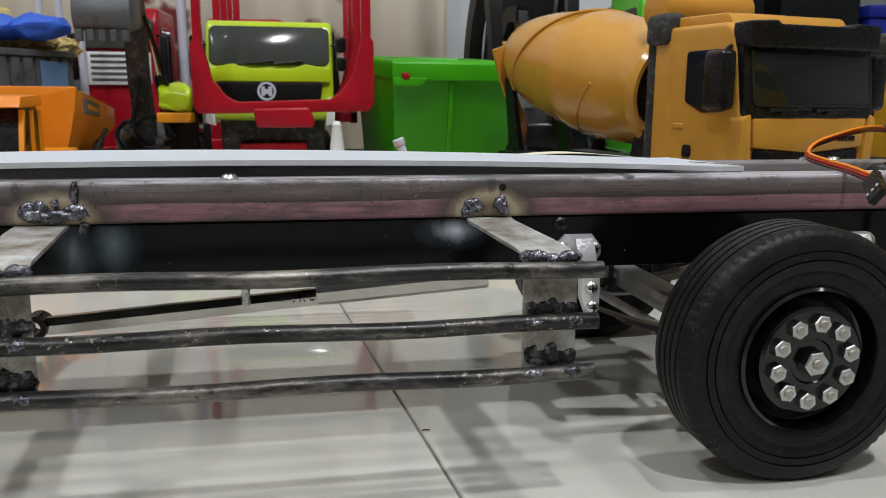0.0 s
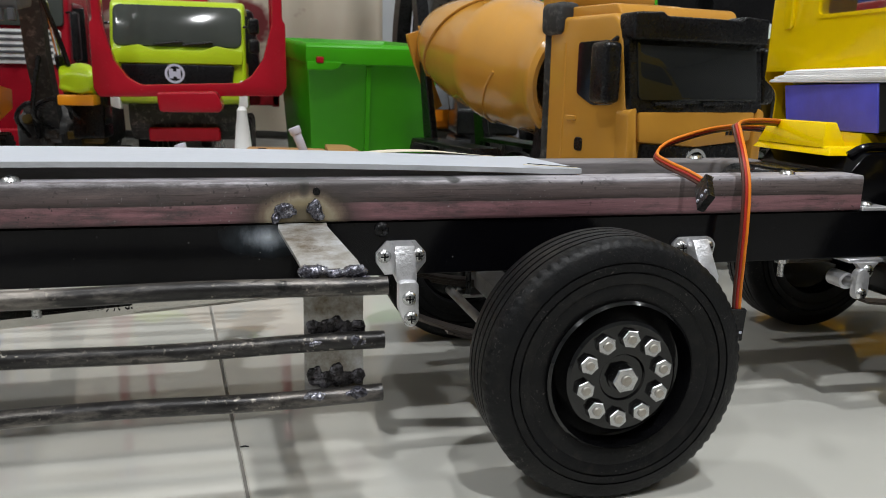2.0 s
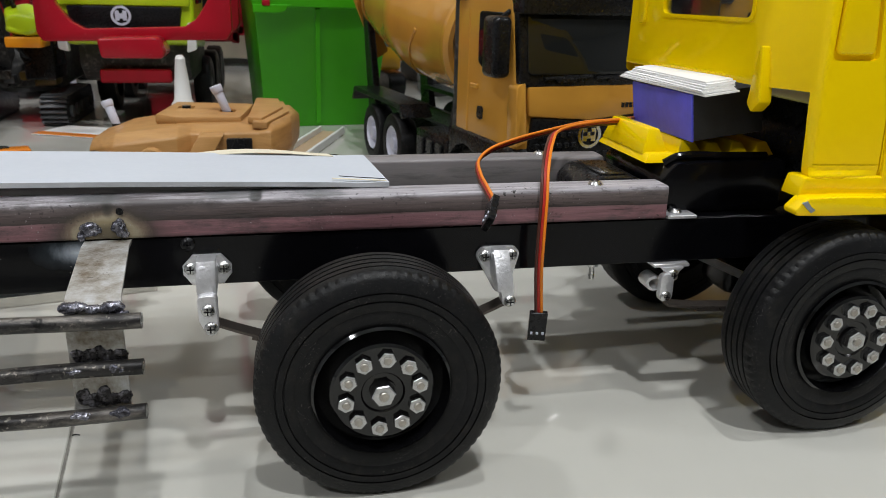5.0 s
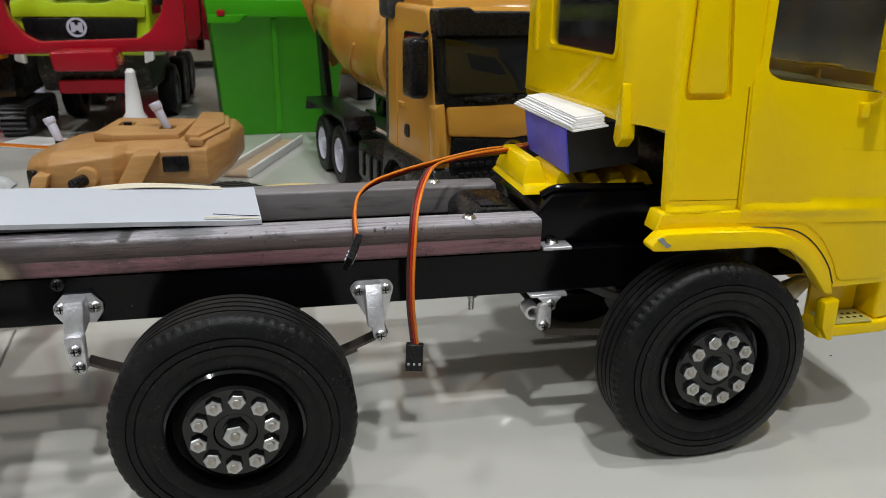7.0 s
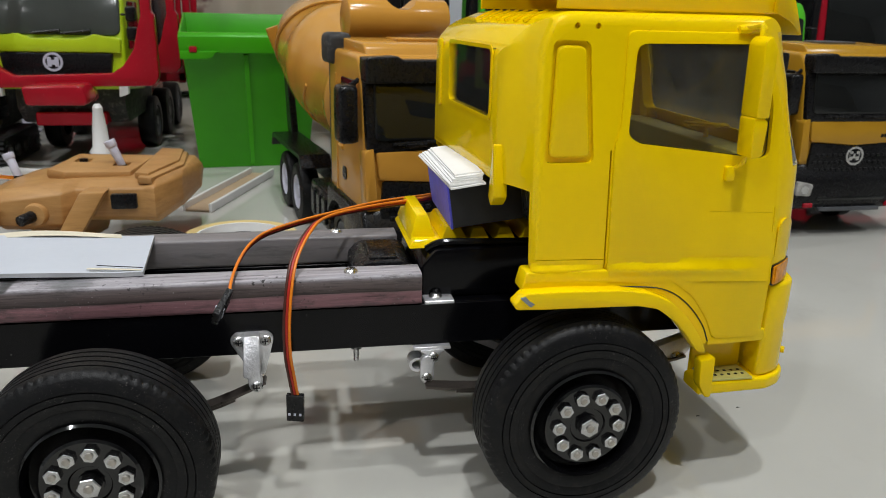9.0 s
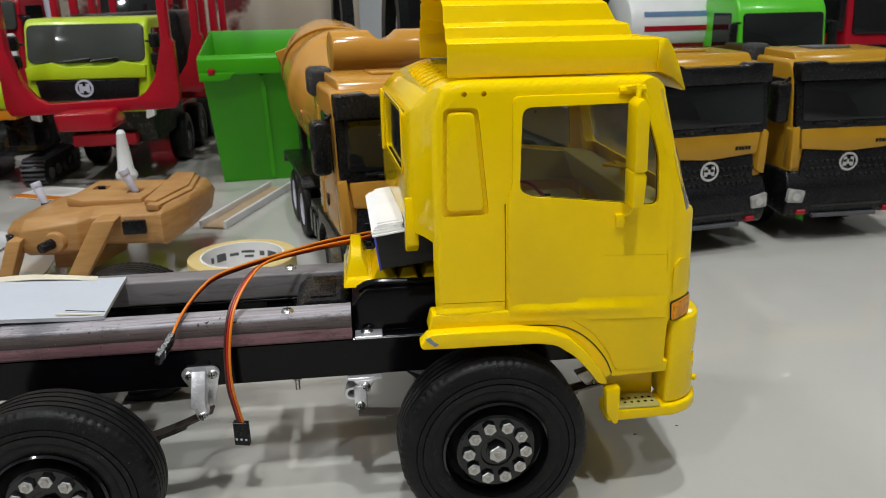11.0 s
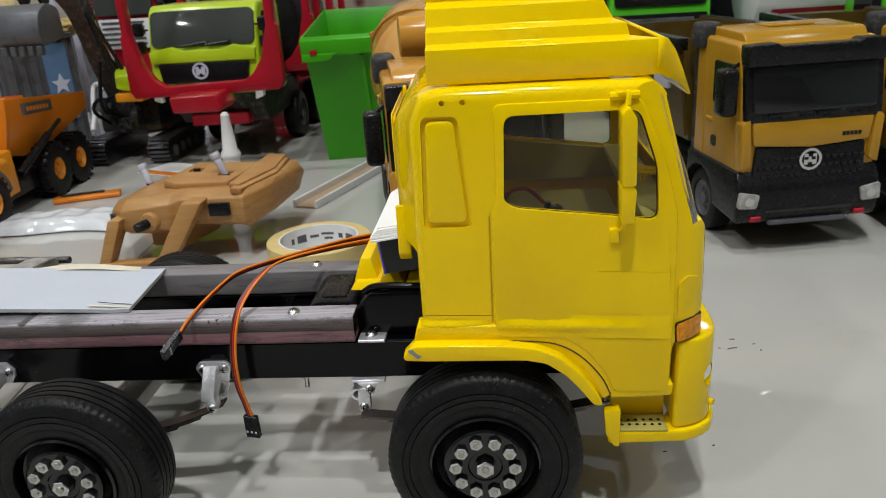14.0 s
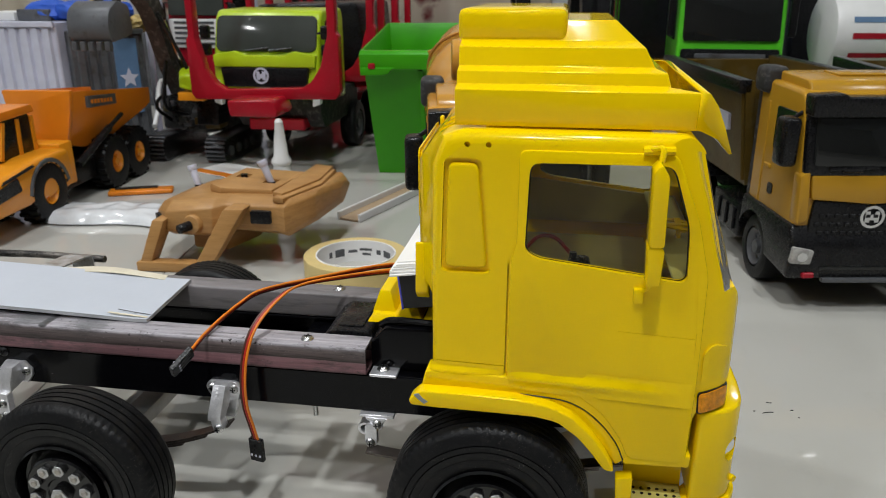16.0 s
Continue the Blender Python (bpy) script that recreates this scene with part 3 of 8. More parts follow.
for lx, ly, watts, size in LAMPS:
    t = thing("ceiling_lamp", (lx, ly, CEIL), "round white recessed ceiling downlight, lit", "lamp", "ceiling downlights")
    bm = mesh()
    lathe(bm, [(r * size / 0.2, d) for r, d in ((0.05, -0.004), (0.10, -0.012), (0.11, -0.006), (0.112, 0))], 32, Matrix.Translation((lx, ly, CEIL)) @ pose(0, 0, 0, 90))
    part("rim", bm, WHITEP, t)
    bm = mesh()
    lathe(bm, [(r * size / 0.2, d) for r, d in ((0, -0.002), (0.085, -0.002), (0.088, 0))], 32, Matrix.Translation((lx, ly, CEIL - 0.006)) @ pose(0, 0, 0, 90))
    part("lens", bm, GLOW, t)

# wall and curtain: hanging folds of printed cloth
bm = mesh()
box(bm, -2.4, 0.36, 2.05, 2.15, 0, CEIL)
structure("wall_curtain", bm, WALLP, "white painted wall behind the curtain", "wall")
bm = mesh()
cols = 260
grid = [[bm.verts.new((-2.2 + 2.55 * i / cols, 1.92 + 0.016 * math.sin(i * 0.42) + 0.010 * math.sin(i * 0.17 + 1.3), z)) for i in range(cols + 1)] for z in (0.02, 0.5, 1.2, 2.3)]
for a, b in zip(grid, grid[1:]):
    for i in range(cols):
        bm.faces.new((a[i], a[i + 1], b[i + 1], b[i]))
cur = solo("curtain", bm, CLOTH, (-0.9, 1.92, 0.02), "beige curtain printed with dark red flowers, hanging in folds", "curtain", "", 60)
md = cur.modifiers.new("cloth", "SOLIDIFY")
md.thickness = 0.003

# ---- the yellow model truck under construction ----
CY = 0.3105
truck = thing("model_truck", (0.25, CY, 0.0), "yellow model truck cab on bare black chassis, half built", "model truck")


def both(y):
    return (y, 2 * CY - y)


# frame members: C channels with flanges turned inwards
for s, y in zip((1, -1), both(0.2715)):
    bm = mesh()
    box(bm, -0.34, 0.452, y, y + s * 0.0016, 0.0665, 0.0868, 0.0003, 1)
    box(bm, -0.34, 0.452, y + s * 0.0016, y + s * 0.014, 0.0852, 0.0868, 0.0003, 1)
    box(bm, -0.34, 0.452, y + s * 0.0016, y + s * 0.014, 0.0665, 0.0681, 0.0003, 1)
    part("frame_channel", bm, WEBP, truck, "gloss black steel channel")
# square tubes on top
for s, y, x1 in ((1, 0.2702, 0.312), (-1, 2 * CY - 0.2702, 0.309)):
    bm = mesh()
    ya, yb = sorted((y, y + s * 0.0155))
    outer = rrect(ya, yb, 0.0872, 0.1022, 0.0016, 3)
    inner = rrect(ya + 0.0012, yb - 0.0012, 0.0884, 0.1010, 0.0008, 3)
    rings = [[bm.verts.new((x, p[0], p[1])) for p in o] for o, x in ((outer, -0.34), (outer, x1), (inner, x1), (inner, -0.34))]
    k = len(outer)
    for a, b in zip(rings, rings[1:]):
        for i in range(k):
            bm.faces.new((a[i], a[(i + 1) % k], b[(i + 1) % k], b[i]))
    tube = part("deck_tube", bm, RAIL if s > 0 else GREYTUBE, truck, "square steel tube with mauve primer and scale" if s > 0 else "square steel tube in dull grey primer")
    tube.location = ORG[0]
    tube.matrix_parent_inverse = Matrix.Translation(-ORG[0])
    tube.data.transform(Matrix.Translation(ORG[0]))
    tube.location = (0, 0, 0)
# cross members
for x in (-0.20, -0.03, 0.13, 0.262):
    bm = mesh()
    box(bm, x, x + 0.014, 0.2735, 2 * CY - 0.2735, 0.070, 0.0835, 0.0008, 2)
    part("cross_member", bm, BLACKP, truck)
# tube screws and the frame bolts
for x, y in ((0.280, 0.277), (-0.016, 0.277), (0.277, 0.344), (-0.02, 0.344)):
    bm = mesh()
    screw(bm, (x, y, 0.1021), 0.0033)
    part("screw", bm, [STEEL, PLBLACK], truck, "zinc cross-head screw")
bm = mesh()
rod(bm, (0.282, 0.277, 0.058), (0.282, 0.277, 0.068), 0.0013, 12)
tmp = mesh()
hexnut(tmp, (0, 0, 0), 0.0050, 0.0024)
absorb(bm, tmp, Matrix.Translation((0.282, 0.277, 0.0652)) @ pose(0, 0, 0, 90))
part("frame_bolt", bm, STEEL, truck)
bm = mesh()
rod(bm, (-0.012, 0.277, 0.0545), (-0.012, 0.277, 0.068), 0.0014, 12)
for i in range(9):
    rod(bm, (-0.012, 0.277, 0.0550 + i * 0.0012), (-0.012, 0.277, 0.0554 + i * 0.0012), 0.0017, 12)
part("frame_bolt", bm, STEEL, truck)
bm = mesh()
screw(bm, (0.108, 0.2713, 0.084), 0.0028, "near")
part("web_screw", bm, [PLBLACK, BLACKP], truck, "blackened screw")
bm = mesh()
rod(bm, (0.0845, 0.2706, 0.0985), (0.0845, 0.2698, 0.0985), 0.0014, 14)
part("tube_screw", bm, PLBLACK, truck)
# corner plate at the tube's end
bm = mesh()
box(bm, 0.3135, 0.3275, 0.2703, 0.2845, 0.0869, 0.0885, 0.0003, 1)
plate = part("corner_plate", bm, ALU, truck, "small aluminium angle plate")
bm = mesh()
screw(bm, (0.3195, 0.2765, 0.0885), 0.0032)
part("screw", bm, [STEEL, PLBLACK], truck)


# wheels
def tyre_mesh():
    bm = mesh()
    n = 216
    side = [(0.0248, 0.0030), (0.0254, 0.0008), (0.0300, -0.0008), (0.0312, -0.0004), (0.0322, -0.0011), (0.0347, -0.0013), (0.0349, -0.0004), (0.0352, -0.0004), (0.0354, -0.0013), (0.0377, -0.0012), (0.0379, -0.0003), (0.0382, -0.0003), (0.0384, -0.0011), (0.0425, 0.0004), (0.0445, 0.0020), (0.0452, 0.0036)]
    tread = []
    for g in (0.0085, 0.0135, 0.0185, 0.0235):
        tread += [(0.0455, g - 0.0007), (0.0441, g - 0.0003), (0.0441, g + 0.0003), (0.0455, g + 0.0007)]
    prof = side + [(0.0455, 0.0048)] + tread + [(0.0455, 0.0272)] + [(r, 0.032 - a) for r, a in reversed(side)]
    prof = [(r, a * 0.80) for r, a in prof]
    lathe(bm, prof, n, None, True)
    for v in bm.verts:
        r = math.hypot(v.co.x, v.co.z)
        if 0.0443 < r and (v.co.y < 0.0055 or v.co.y > 0.0265):
            i = round(math.atan2(v.co.z, v.co.x) / (2 * math.pi) * n)
            if i % 3 == 0:
                k = 0.988 + 0.004 * math.sin(i * 2.3)
                v.co.x *= k
                v.co.z *= k
    return bm


def rim_mesh():
    bm = mesh()
    lathe(bm, [(0.0250, 0.0020), (0.0256, -0.0006), (0.0246, -0.0015), (0.0236, 0.0004), (0.0231, 0.0046), (0.0205, 0.0062), (0.0196, 0.0030), (0.0190, -0.0004), (0.0180, -0.0012), (0.0080, -0.0012), (0.0074, -0.0004), (0.0070, -0.0004), (0.0, -0.0004)], 64)
    lathe(bm, [(0.0256, 0.020), (0.0225, 0.021), (0.0, 0.021)], 48)
    return bm


def nut_mesh(af, h, stud):
    bm = mesh()
    hexnut(bm, (0, -h / 2, 0), af, h)
    n = len(bm.faces)
    lathe(bm, [(stud, -h), (stud, -h - stud * 0.25), (stud * 0.85, -h - stud * 0.4), (0, -h - stud * 0.4)], 16)
    bm.faces.ensure_lookup_table()
    for f in bm.faces[n:]:
        f.material_index = 1
    return bm


def wheel(x, y, s, steer=0.0, spin=0.0, seen=True, z=0.0460, size=1.015):
    """s: 1 for the side towards the camera's path, -1 for the other."""
    keep = ORG[0]
    ORG[0] = Vector((0, 0, 0))
    w = part("wheel", rim_mesh(), RIMB, truck, "gloss black ten-stud wheel")
    w.location = Vector((x, y, z)) - keep
    w.scale = (size, size, size)
    w.rotation_euler = (0, radians(spin), radians(steer + (0 if s > 0 else 180)))
    part("tyre", tyre_mesh(), RUBBER, w, "worn black ribbed rubber tyre")
    if seen:
        for i in range(10):
            a = 2 * math.pi * i / 10
            nut = part("nut", nut_mesh(0.0056, 0.0022, 0.0015), [NUTM, BOLT], w)
            nut.location = (0.0136 * math.cos(a), -0.0012, 0.0136 * math.sin(a))
            nut.rotation_euler = (0, random.uniform(0, 1), 0)
        nut = part("axle_nut", nut_mesh(0.0078, 0.0030, 0.0018), [NUTM, BOLT], w)
        nut.location = (0, -0.0012, 0)
        bm = mesh()
        rod(bm, (0, -0.0001, 0), (0, -0.0013, 0), 0.0050, 24)
        part("washer", bm, RIMB, w)
    ORG[0] = keep
    return w


wheel(0.1776, 0.2125, 1, 0, 24, True, 0.0449, 0.992)
wheel(0.3780, 0.2235, 1, 1.5, 2)
wheel(0.1695, 2 * CY - 0.2130, -1, 0, 0, False)
wheel(0.3777, 2 * CY - 0.2250, -1, 1.5, 0, False)
# axles
bm = mesh()
rod(bm, (0.3777, 0.246, 0.0460), (0.3777, 2 * CY - 0.246, 0.0460), 0.0045, 20)
box(bm, 0.3657, 0.3897, CY - 0.014, CY + 0.014, 0.036, 0.057, 0.005, 3)
part("axle", bm, BLACKP, truck, "black axle tube with housing")
bm = mesh()
box(bm, 0.1665, 0.1800, 0.2330, 2 * CY - 0.2380, 0.0375, 0.0465, 0.0008, 2)
part("axle", bumpy(bm, 0.0002, 200), AXLEM, truck, "bare grey square axle bar")
bm = mesh()
rod(bm, (0.1552, 0.2680, 0.0385), (0.1552, 0.3600, 0.0352), 0.0022, 12)
part("tie_rod", bm, AXLEM, truck, "thin bare steel rod")

# leaf springs: stacked arched strips on both sides
for y in both(0.2635):
    for xa, za, xb, zb, sag in ((0.1175, 0.0535, 0.2405, 0.0575, 0.020), (0.3130, 0.0495, 0.4430, 0.0570, 0.008)):
        for k in range(3):
            bm = mesh()
            f = 0.5 - 0.11 * k
            ts = [0.5 - f + 2 * f * i / 16 for i in range(17)]
            pts = [(xa + (xb - xa) * u, y, za + (zb - za) * u - sag * 4 * u * (1 - u) * 0.75 - 0.0013 * k) for u in ts]
            ribbon(bm, pts, (0, 1, 0), 0.0075, 0.0011)
            part("leaf_spring", bm, LEAF, truck, "dark brown steel leaf spring strip")
# rods from the axle to the frame
for x0, z0, x1, z1, y in ((0.335, 0.066, 0.372, 0.049, 0.285), (0.430, 0.066, 0.384, 0.05, 0.285)):
    bm = mesh()
    ribbon(bm, [(x0, y, z0), ((x0 + x1) / 2, y, (z0 + z1) / 2), (x1, y, z1)], (0, 1, 0), 0.006, 0.0036)
    part("torque_rod", bm, ALU, truck, "flat metal rod")
for y in both(0.2635):
    for x in (0.1630, 0.1840):
        bm = mesh()
        sweep(bm, curve_pts([(x, y - 0.0052, 0.0345), (x, y - 0.0052, 0.0500), (x, y, 0.0535), (x, y + 0.0052, 0.0500), (x, y + 0.0052, 0.0345)], 20), 0.0014, 8)
        part("u_bolt", bm, PLBLACK, truck)
    bm = mesh()
    box(bm, 0.1600, 0.1870, y - 0.0070, y + 0.0070, 0.0330, 0.0348, 0.0004, 1)
    part("clamp_plate", bm, AXLEM, truck)


# spring brackets
def bracket(x, z, kind):
    y = 0.2715
    bm = mesh()
    if kind == "shackle":
        prism(bm, [(x - 0.0085, z - 0.002), (x - 0.0085, z + 0.0015), (x - 0.005, z + 0.006), (x + 0.005, z + 0.006), (x + 0.0085, z + 0.0015), (x + 0.0085, z - 0.002), (x + 0.0055, z - 0.0065), (x - 0.0055, z - 0.0065)], "y", y - 0.0022, y, 0.0005, 2)
        prism(bm, [(y - 0.002, z + 0.0060), (y - 0.0085, z + 0.0055), (y - 0.0125, z - 0.0025), (y - 0.0125, z - 0.0070), (y - 0.002, z - 0.0055)], "x", x - 0.0034, x + 0.0036, 0.0007, 2)
        prism(bm, rounded([(x - 0.0030, z - 0.006), (x + 0.0036, z - 0.006), (x + 0.0036, z - 0.0205), (x + 0.0020, z - 0.0228), (x - 0.0005, z - 0.0225), (x - 0.0030, z - 0.0160)], 0.0016, 3), "y", y - 0.0160, y - 0.0115, 0.0006, 2)
        screws = [(x - 0.0058, y - 0.0022, z + 0.0005), (x + 0.0058, y - 0.0022, z + 0.0005), (x + 0.0004, y - 0.0160, z - 0.0118), (x + 0.0010, y - 0.0160, z - 0.0192)]
    elif kind == "hanger":
        prism(bm, rounded([(x - 0.0085, z), (x - 0.0085, z + 0.0025), (x - 0.0065, z + 0.005), (x + 0.0065, z + 0.005), (x + 0.0085, z + 0.0025), (x + 0.0085, z), (x + 0.0045, z - 0.0160), (x - 0.0005, z - 0.0160)], 0.0012, 2), "y", y - 0.0022, y, 0.0004, 2)
        prism(bm, [(y - 0.002, z + 0.005), (y - 0.006, z + 0.0048), (y - 0.0150, z - 0.0080), (y - 0.0150, z - 0.0105), (y - 0.009, z - 0.0110), (y - 0.002, z - 0.0060)], "x", x - 0.0032, x + 0.0032, 0.0006, 2)
        prism(bm, rounded([(x - 0.0022, z - 0.008), (x + 0.0028, z - 0.008), (x + 0.0042, z - 0.0155), (x + 0.0020, z - 0.0182), (x - 0.0008, z - 0.0165)], 0.0015, 3), "y", y - 0.0150, y - 0.0090, 0.0006, 2)
        screws = [(x - 0.0053, y - 0.0022, z + 0.001), (x + 0.0053, y - 0.0022, z + 0.001), (x + 0.0018, y - 0.0150, z - 0.0148)]
    else:
        box(bm, x - 0.0075, x + 0.0085, y - 0.003, y + 0.007, 0.0648, 0.0664, 0.0003, 1)
        prism(bm, rounded([(x - 0.005, 0.065), (x + 0.006, 0.065), (x + 0.0035, z + 0.001), (x + 0.003, z - 0.003), (x - 0.0015, z - 0.003), (x - 0.002, z + 0.001)], 0.001, 2), "y", y - 0.004, y - 0.0005, 0.0005, 2)
        prism(bm, rrect(x - 0.0048, x + 0.0012, z - 0.0125, z + 0.001, 0.0028), "y", y - 0.0055, y - 0.002, 0.0006, 2)
        lathe(bm, [(0.0036, 0), (0.0036, 0.008), (0.0024, 0.008), (0.0024, 0)], 20, Matrix.Translation((x - 0.0055, y - 0.001, z - 0.005)), True)
        screws = [(x + 0.0008, y - 0.004, z), (x - 0.0022, y - 0.0055, z - 0.0098)]
    grow = Matrix.Translation((x, y, z)) @ Matrix.Diagonal((1.1, 1.05, 1.0, 1)) @ Matrix.Translation((-x, -y, -z))
    bm.transform(grow)
    screws = [tuple(grow @ Vector(c)) for c in screws]
    b = part("spring_bracket", bumpy(bm, 0.00025, 260, x * 50), ALU, truck, "filed cast aluminium spring bracket")
    for c in screws:
        bm = mesh()
        screw(bm, c, 0.0026, "near")
        part("screw", bm, [STEEL, PLBLACK], b)


bracket(0.1150, 0.0738, "shackle")
bracket(0.2350, 0.0730, "hanger")
bracket(0.3165, 0.0615, "front")
bm = mesh()
prism(bm, rounded([(0.428, 0.062), (0.447, 0.068), (0.452, 0.0665), (0.441, 0.054), (0.436, 0.053)], 0.001, 2), "y", 0.262, 0.268, 0.0005, 2)
b = part("spring_bracket", bm, ALU, truck)
bm = mesh()
screw(bm, (0.4385, 0.262, 0.0565), 0.0026, "near")
part("screw", bm, [STEEL, PLBLACK], b)

# welded side guard: bent straps and three rods
random.seed(4)


def crust(parent, at, lobes, material, seed, high=0.0016):
    """Slag run together from rounded lobes (x, z, half width, half height), pitted and ragged, facing -y."""
    bm = mesh()
    x0, x1 = min(l[0] - l[2] for l in lobes) - 0.001, max(l[0] + l[2] for l in lobes) + 0.001
    z0, z1 = min(l[1] - l[3] for l in lobes) - 0.001, max(l[1] + l[3] for l in lobes) + 0.001
    nx, nz = max(8, int((x1 - x0) / 0.0003)), max(8, int((z1 - z0) / 0.0003))
    grid = {}
    for j in range(nz + 1):
        for i in range(nx + 1):
            x, z = x0 + (x1 - x0) * i / nx, z0 + (z1 - z0) * j / nz
            p = Vector((x, seed * 0.013, z))
            h = max(1.0 - ((x - l[0]) / l[2]) ** 2 - ((z - l[1]) / l[3]) ** 2 for l in lobes)
            h += 0.45 * noise.noise(p * 420) + 0.22 * noise.noise(p * 1100)
            if h > -0.12:
                k = math.sqrt(max(0.0, min(1.0, h)))
                pit = min(0.0, noise.noise(p * 560 + Vector((3, 1, 2))) + 0.12)
                lift = high * (k * (1.0 + 0.35 * noise.noise(p * 300) + 0.8 * pit) + 0.10 * noise.noise(p * 1900) * k) - (0.0006 if h <= 0 else 0)
                grid[i, j] = bm.verts.new((at[0] + x, at[1] - lift, at[2] + z))
    for (i, j), a in list(grid.items()):
        q = [grid.get((i + 1, j)), grid.get((i + 1, j + 1)), grid.get((i, j + 1))]
        if all(q):
            bm.faces.new((a, *q))
    bmesh.ops.delete(bm, geom=[v for v in bm.verts if not v.link_faces], context="VERTS")
    rim = [e for e in bm.edges if e.is_boundary]
    ret = bmesh.ops.extrude_edge_only(bm, edges=rim)
    for v in ret["geom"]:
        if isinstance(v, bmesh.types.BMVert):
            v.co.y = at[1] + 0.0008
    part("weld_crust", bm, material, parent, "pitted weld crust", 60)


for sgn, mirror in ((1, False), (-1, True)):
    def Y(y):
        return 2 * CY - y if mirror else y
    lift, back_ = (0.0045, 0.022) if mirror else (0.0, 0.0)
    guard = part("side_guard", mesh(), STRAP, truck, "welded rod side guard on bent straps")
    for si, (xa, xb) in enumerate(((-0.0845, -0.0670), (0.0735, 0.0905))):
        xa, xb = xa - back_, xb - back_
        bm = mesh()
        pts = [(0.2700, 0.0872), (0.2640, 0.0868), (0.2180, 0.0852), (0.2118, 0.0838), (0.2105, 0.0800), (0.2105, 0.0440)]
        sk = [-0.0027, -0.0027, 0.0026, 0.0034, 0.0034, 0.0032]
        ring = []
        for (y, z), k in zip(pts, sk):
            d = 0.0012
            nrm = (0, d) if y > 0.213 else (d, 0)
            ring.append([bm.verts.new((x + k, Y(y + o * nrm[0]), z + lift - o * nrm[1])) for x, o in ((xa, 0), (xb, 0), (xb, 1), (xa, 1))])
        for a, b in zip(ring, ring[1:]):
            for i in range(4):
                bm.faces.new((a[i], a[(i + 1) % 4], b[(i + 1) % 4], b[i]))
        bm.faces.new(ring[0]), bm.faces.new(ring[-1])
        part("strap", bm, STRAP, guard, "heat-tinted bent steel strap")
        if not mirror:
            if si == 0:
                crust(guard, (0, 0.2699, 0), [(-0.0809, 0.0920, 0.0052, 0.0040), (-0.0672, 0.0916, 0.0036, 0.0031), (-0.0745, 0.0902, 0.0060, 0.0025), (-0.0735, 0.0948, 0.0013, 0.0016)], WELD, 1, 0.0024)
                crust(guard, (0, 0.2701, 0), [(-0.0672, 0.0985, 0.0014, 0.0042), (-0.0650, 0.0858, 0.0018, 0.0026)], CHAR, 2, 0.0012)
            else:
                crust(guard, (0, 0.2699, 0), [(0.0735, 0.0917, 0.0040, 0.0029), (0.0700, 0.0890, 0.0016, 0.0024)], WELD, 3, 0.0022)
                crust(guard, (0, 0.2699, 0), [(0.0838, 0.0924, 0.0028, 0.0033), (0.0850, 0.0900, 0.0022, 0.0022)], WELD, 4, 0.0022)
            crust(guard, (0, 0.2106, 0), [(xa + 0.0062, 0.0838, 0.0046, 0.0021), (xa + 0.0125, 0.0832, 0.0028, 0.0015), (xb + 0.0010, 0.0834, 0.0036, 0.0022), (xb + 0.0035, 0.0812, 0.0024, 0.0012)], WELD, 5 + si, 0.0019)
            for z, q in ((0.0664, 41), (0.0505, 51)):
                rnd = random.Random(q + si)
                lobes = [(xa + 0.0062 + 0.0031 * k, z + rnd.uniform(-0.0003, 0.0022), rnd.uniform(0.0022, 0.0034), rnd.uniform(0.0018, 0.0038)) for k in range(5)]
                crust(guard, (0, 0.2105, 0), lobes, CHAR, q + si, 0.0011)
                crust(guard, (0, 0.2062, 0), [(xa + 0.006, z - 0.0024, 0.0040, 0.0016), (xb + 0.001, z - 0.0022, 0.0036, 0.0018)], WELD, q + si + 3, 0.0018)
    for z, x1 in ((0.0803, 0.1005 - back_), (0.0636, 0.0995 - back_), (0.0474, 0.0990 - back_)):
        bm = mesh()
        pts = [(-0.30 + (x1 + 0.30) * i / 30, Y(0.2073), z + lift + 0.0004 * math.sin(i * 0.9 + z * 900)) for i in range(31)]
        sweep(bm, pts, 0.0026, 14)
        part("guard_rod", bm, BAR, guard, "sooty round steel rod")
        if not mirror:
            bm = mesh()
            lathe(bm, [(0, 0), (0.0022, 0.0003)], 14, Matrix.Translation((x1 + 0.0003, Y(0.2073), z)) @ pose(0, 0, 0, 0, 0, 90))
            part("cut_end", bm, STEEL, guard)
# tool shaft lying between the frame members
shaft = part("drive_shaft", mesh(), GREYM, truck, "grey steel tool shaft used as drive shaft")
bm = mesh()
a, b = Vector((-0.092, 0.310, 0.0405)), Vector((0.018, 0.310, 0.0490))
prism(bm, [(-0.0030, 0.0004), (-0.0012, 0.0034), (0.0020, 0.0034), (0.0030, 0.0), (0.0020, -0.0036), (-0.0016, -0.0036)], "x", -0.057, 0.057, 0.0003, 1, Matrix.Translation((a + b) / 2) @ pose(0, 0, 0, 0, -4.4, 0))
part("blade", bm, TOOLST, shaft)
bm = mesh()
rod(bm, (0.014, 0.310, 0.0487), (0.088, 0.310, 0.0540), 0.0042, 6)
part("sleeve", bm, TOOLST, shaft)
bm = mesh()
lathe(bm, [(0.0052, -0.005), (0.0052, 0.005), (0.0030, 0.005), (0.0030, -0.005)], 20, Matrix.Translation((-0.0975, 0.310, 0.0405)), True)
part("yoke", bm, BLACKP, shaft)
mark = bpy.data.curves.new("mark", "FONT")
mark.body, mark.size, mark.extrude = "CR-V 6mm", 0.0042, 0.00012
mk = new("stamp", mark)
mk.location = Vector((0.016, 0.3072, 0.0506)) - ORG[0]
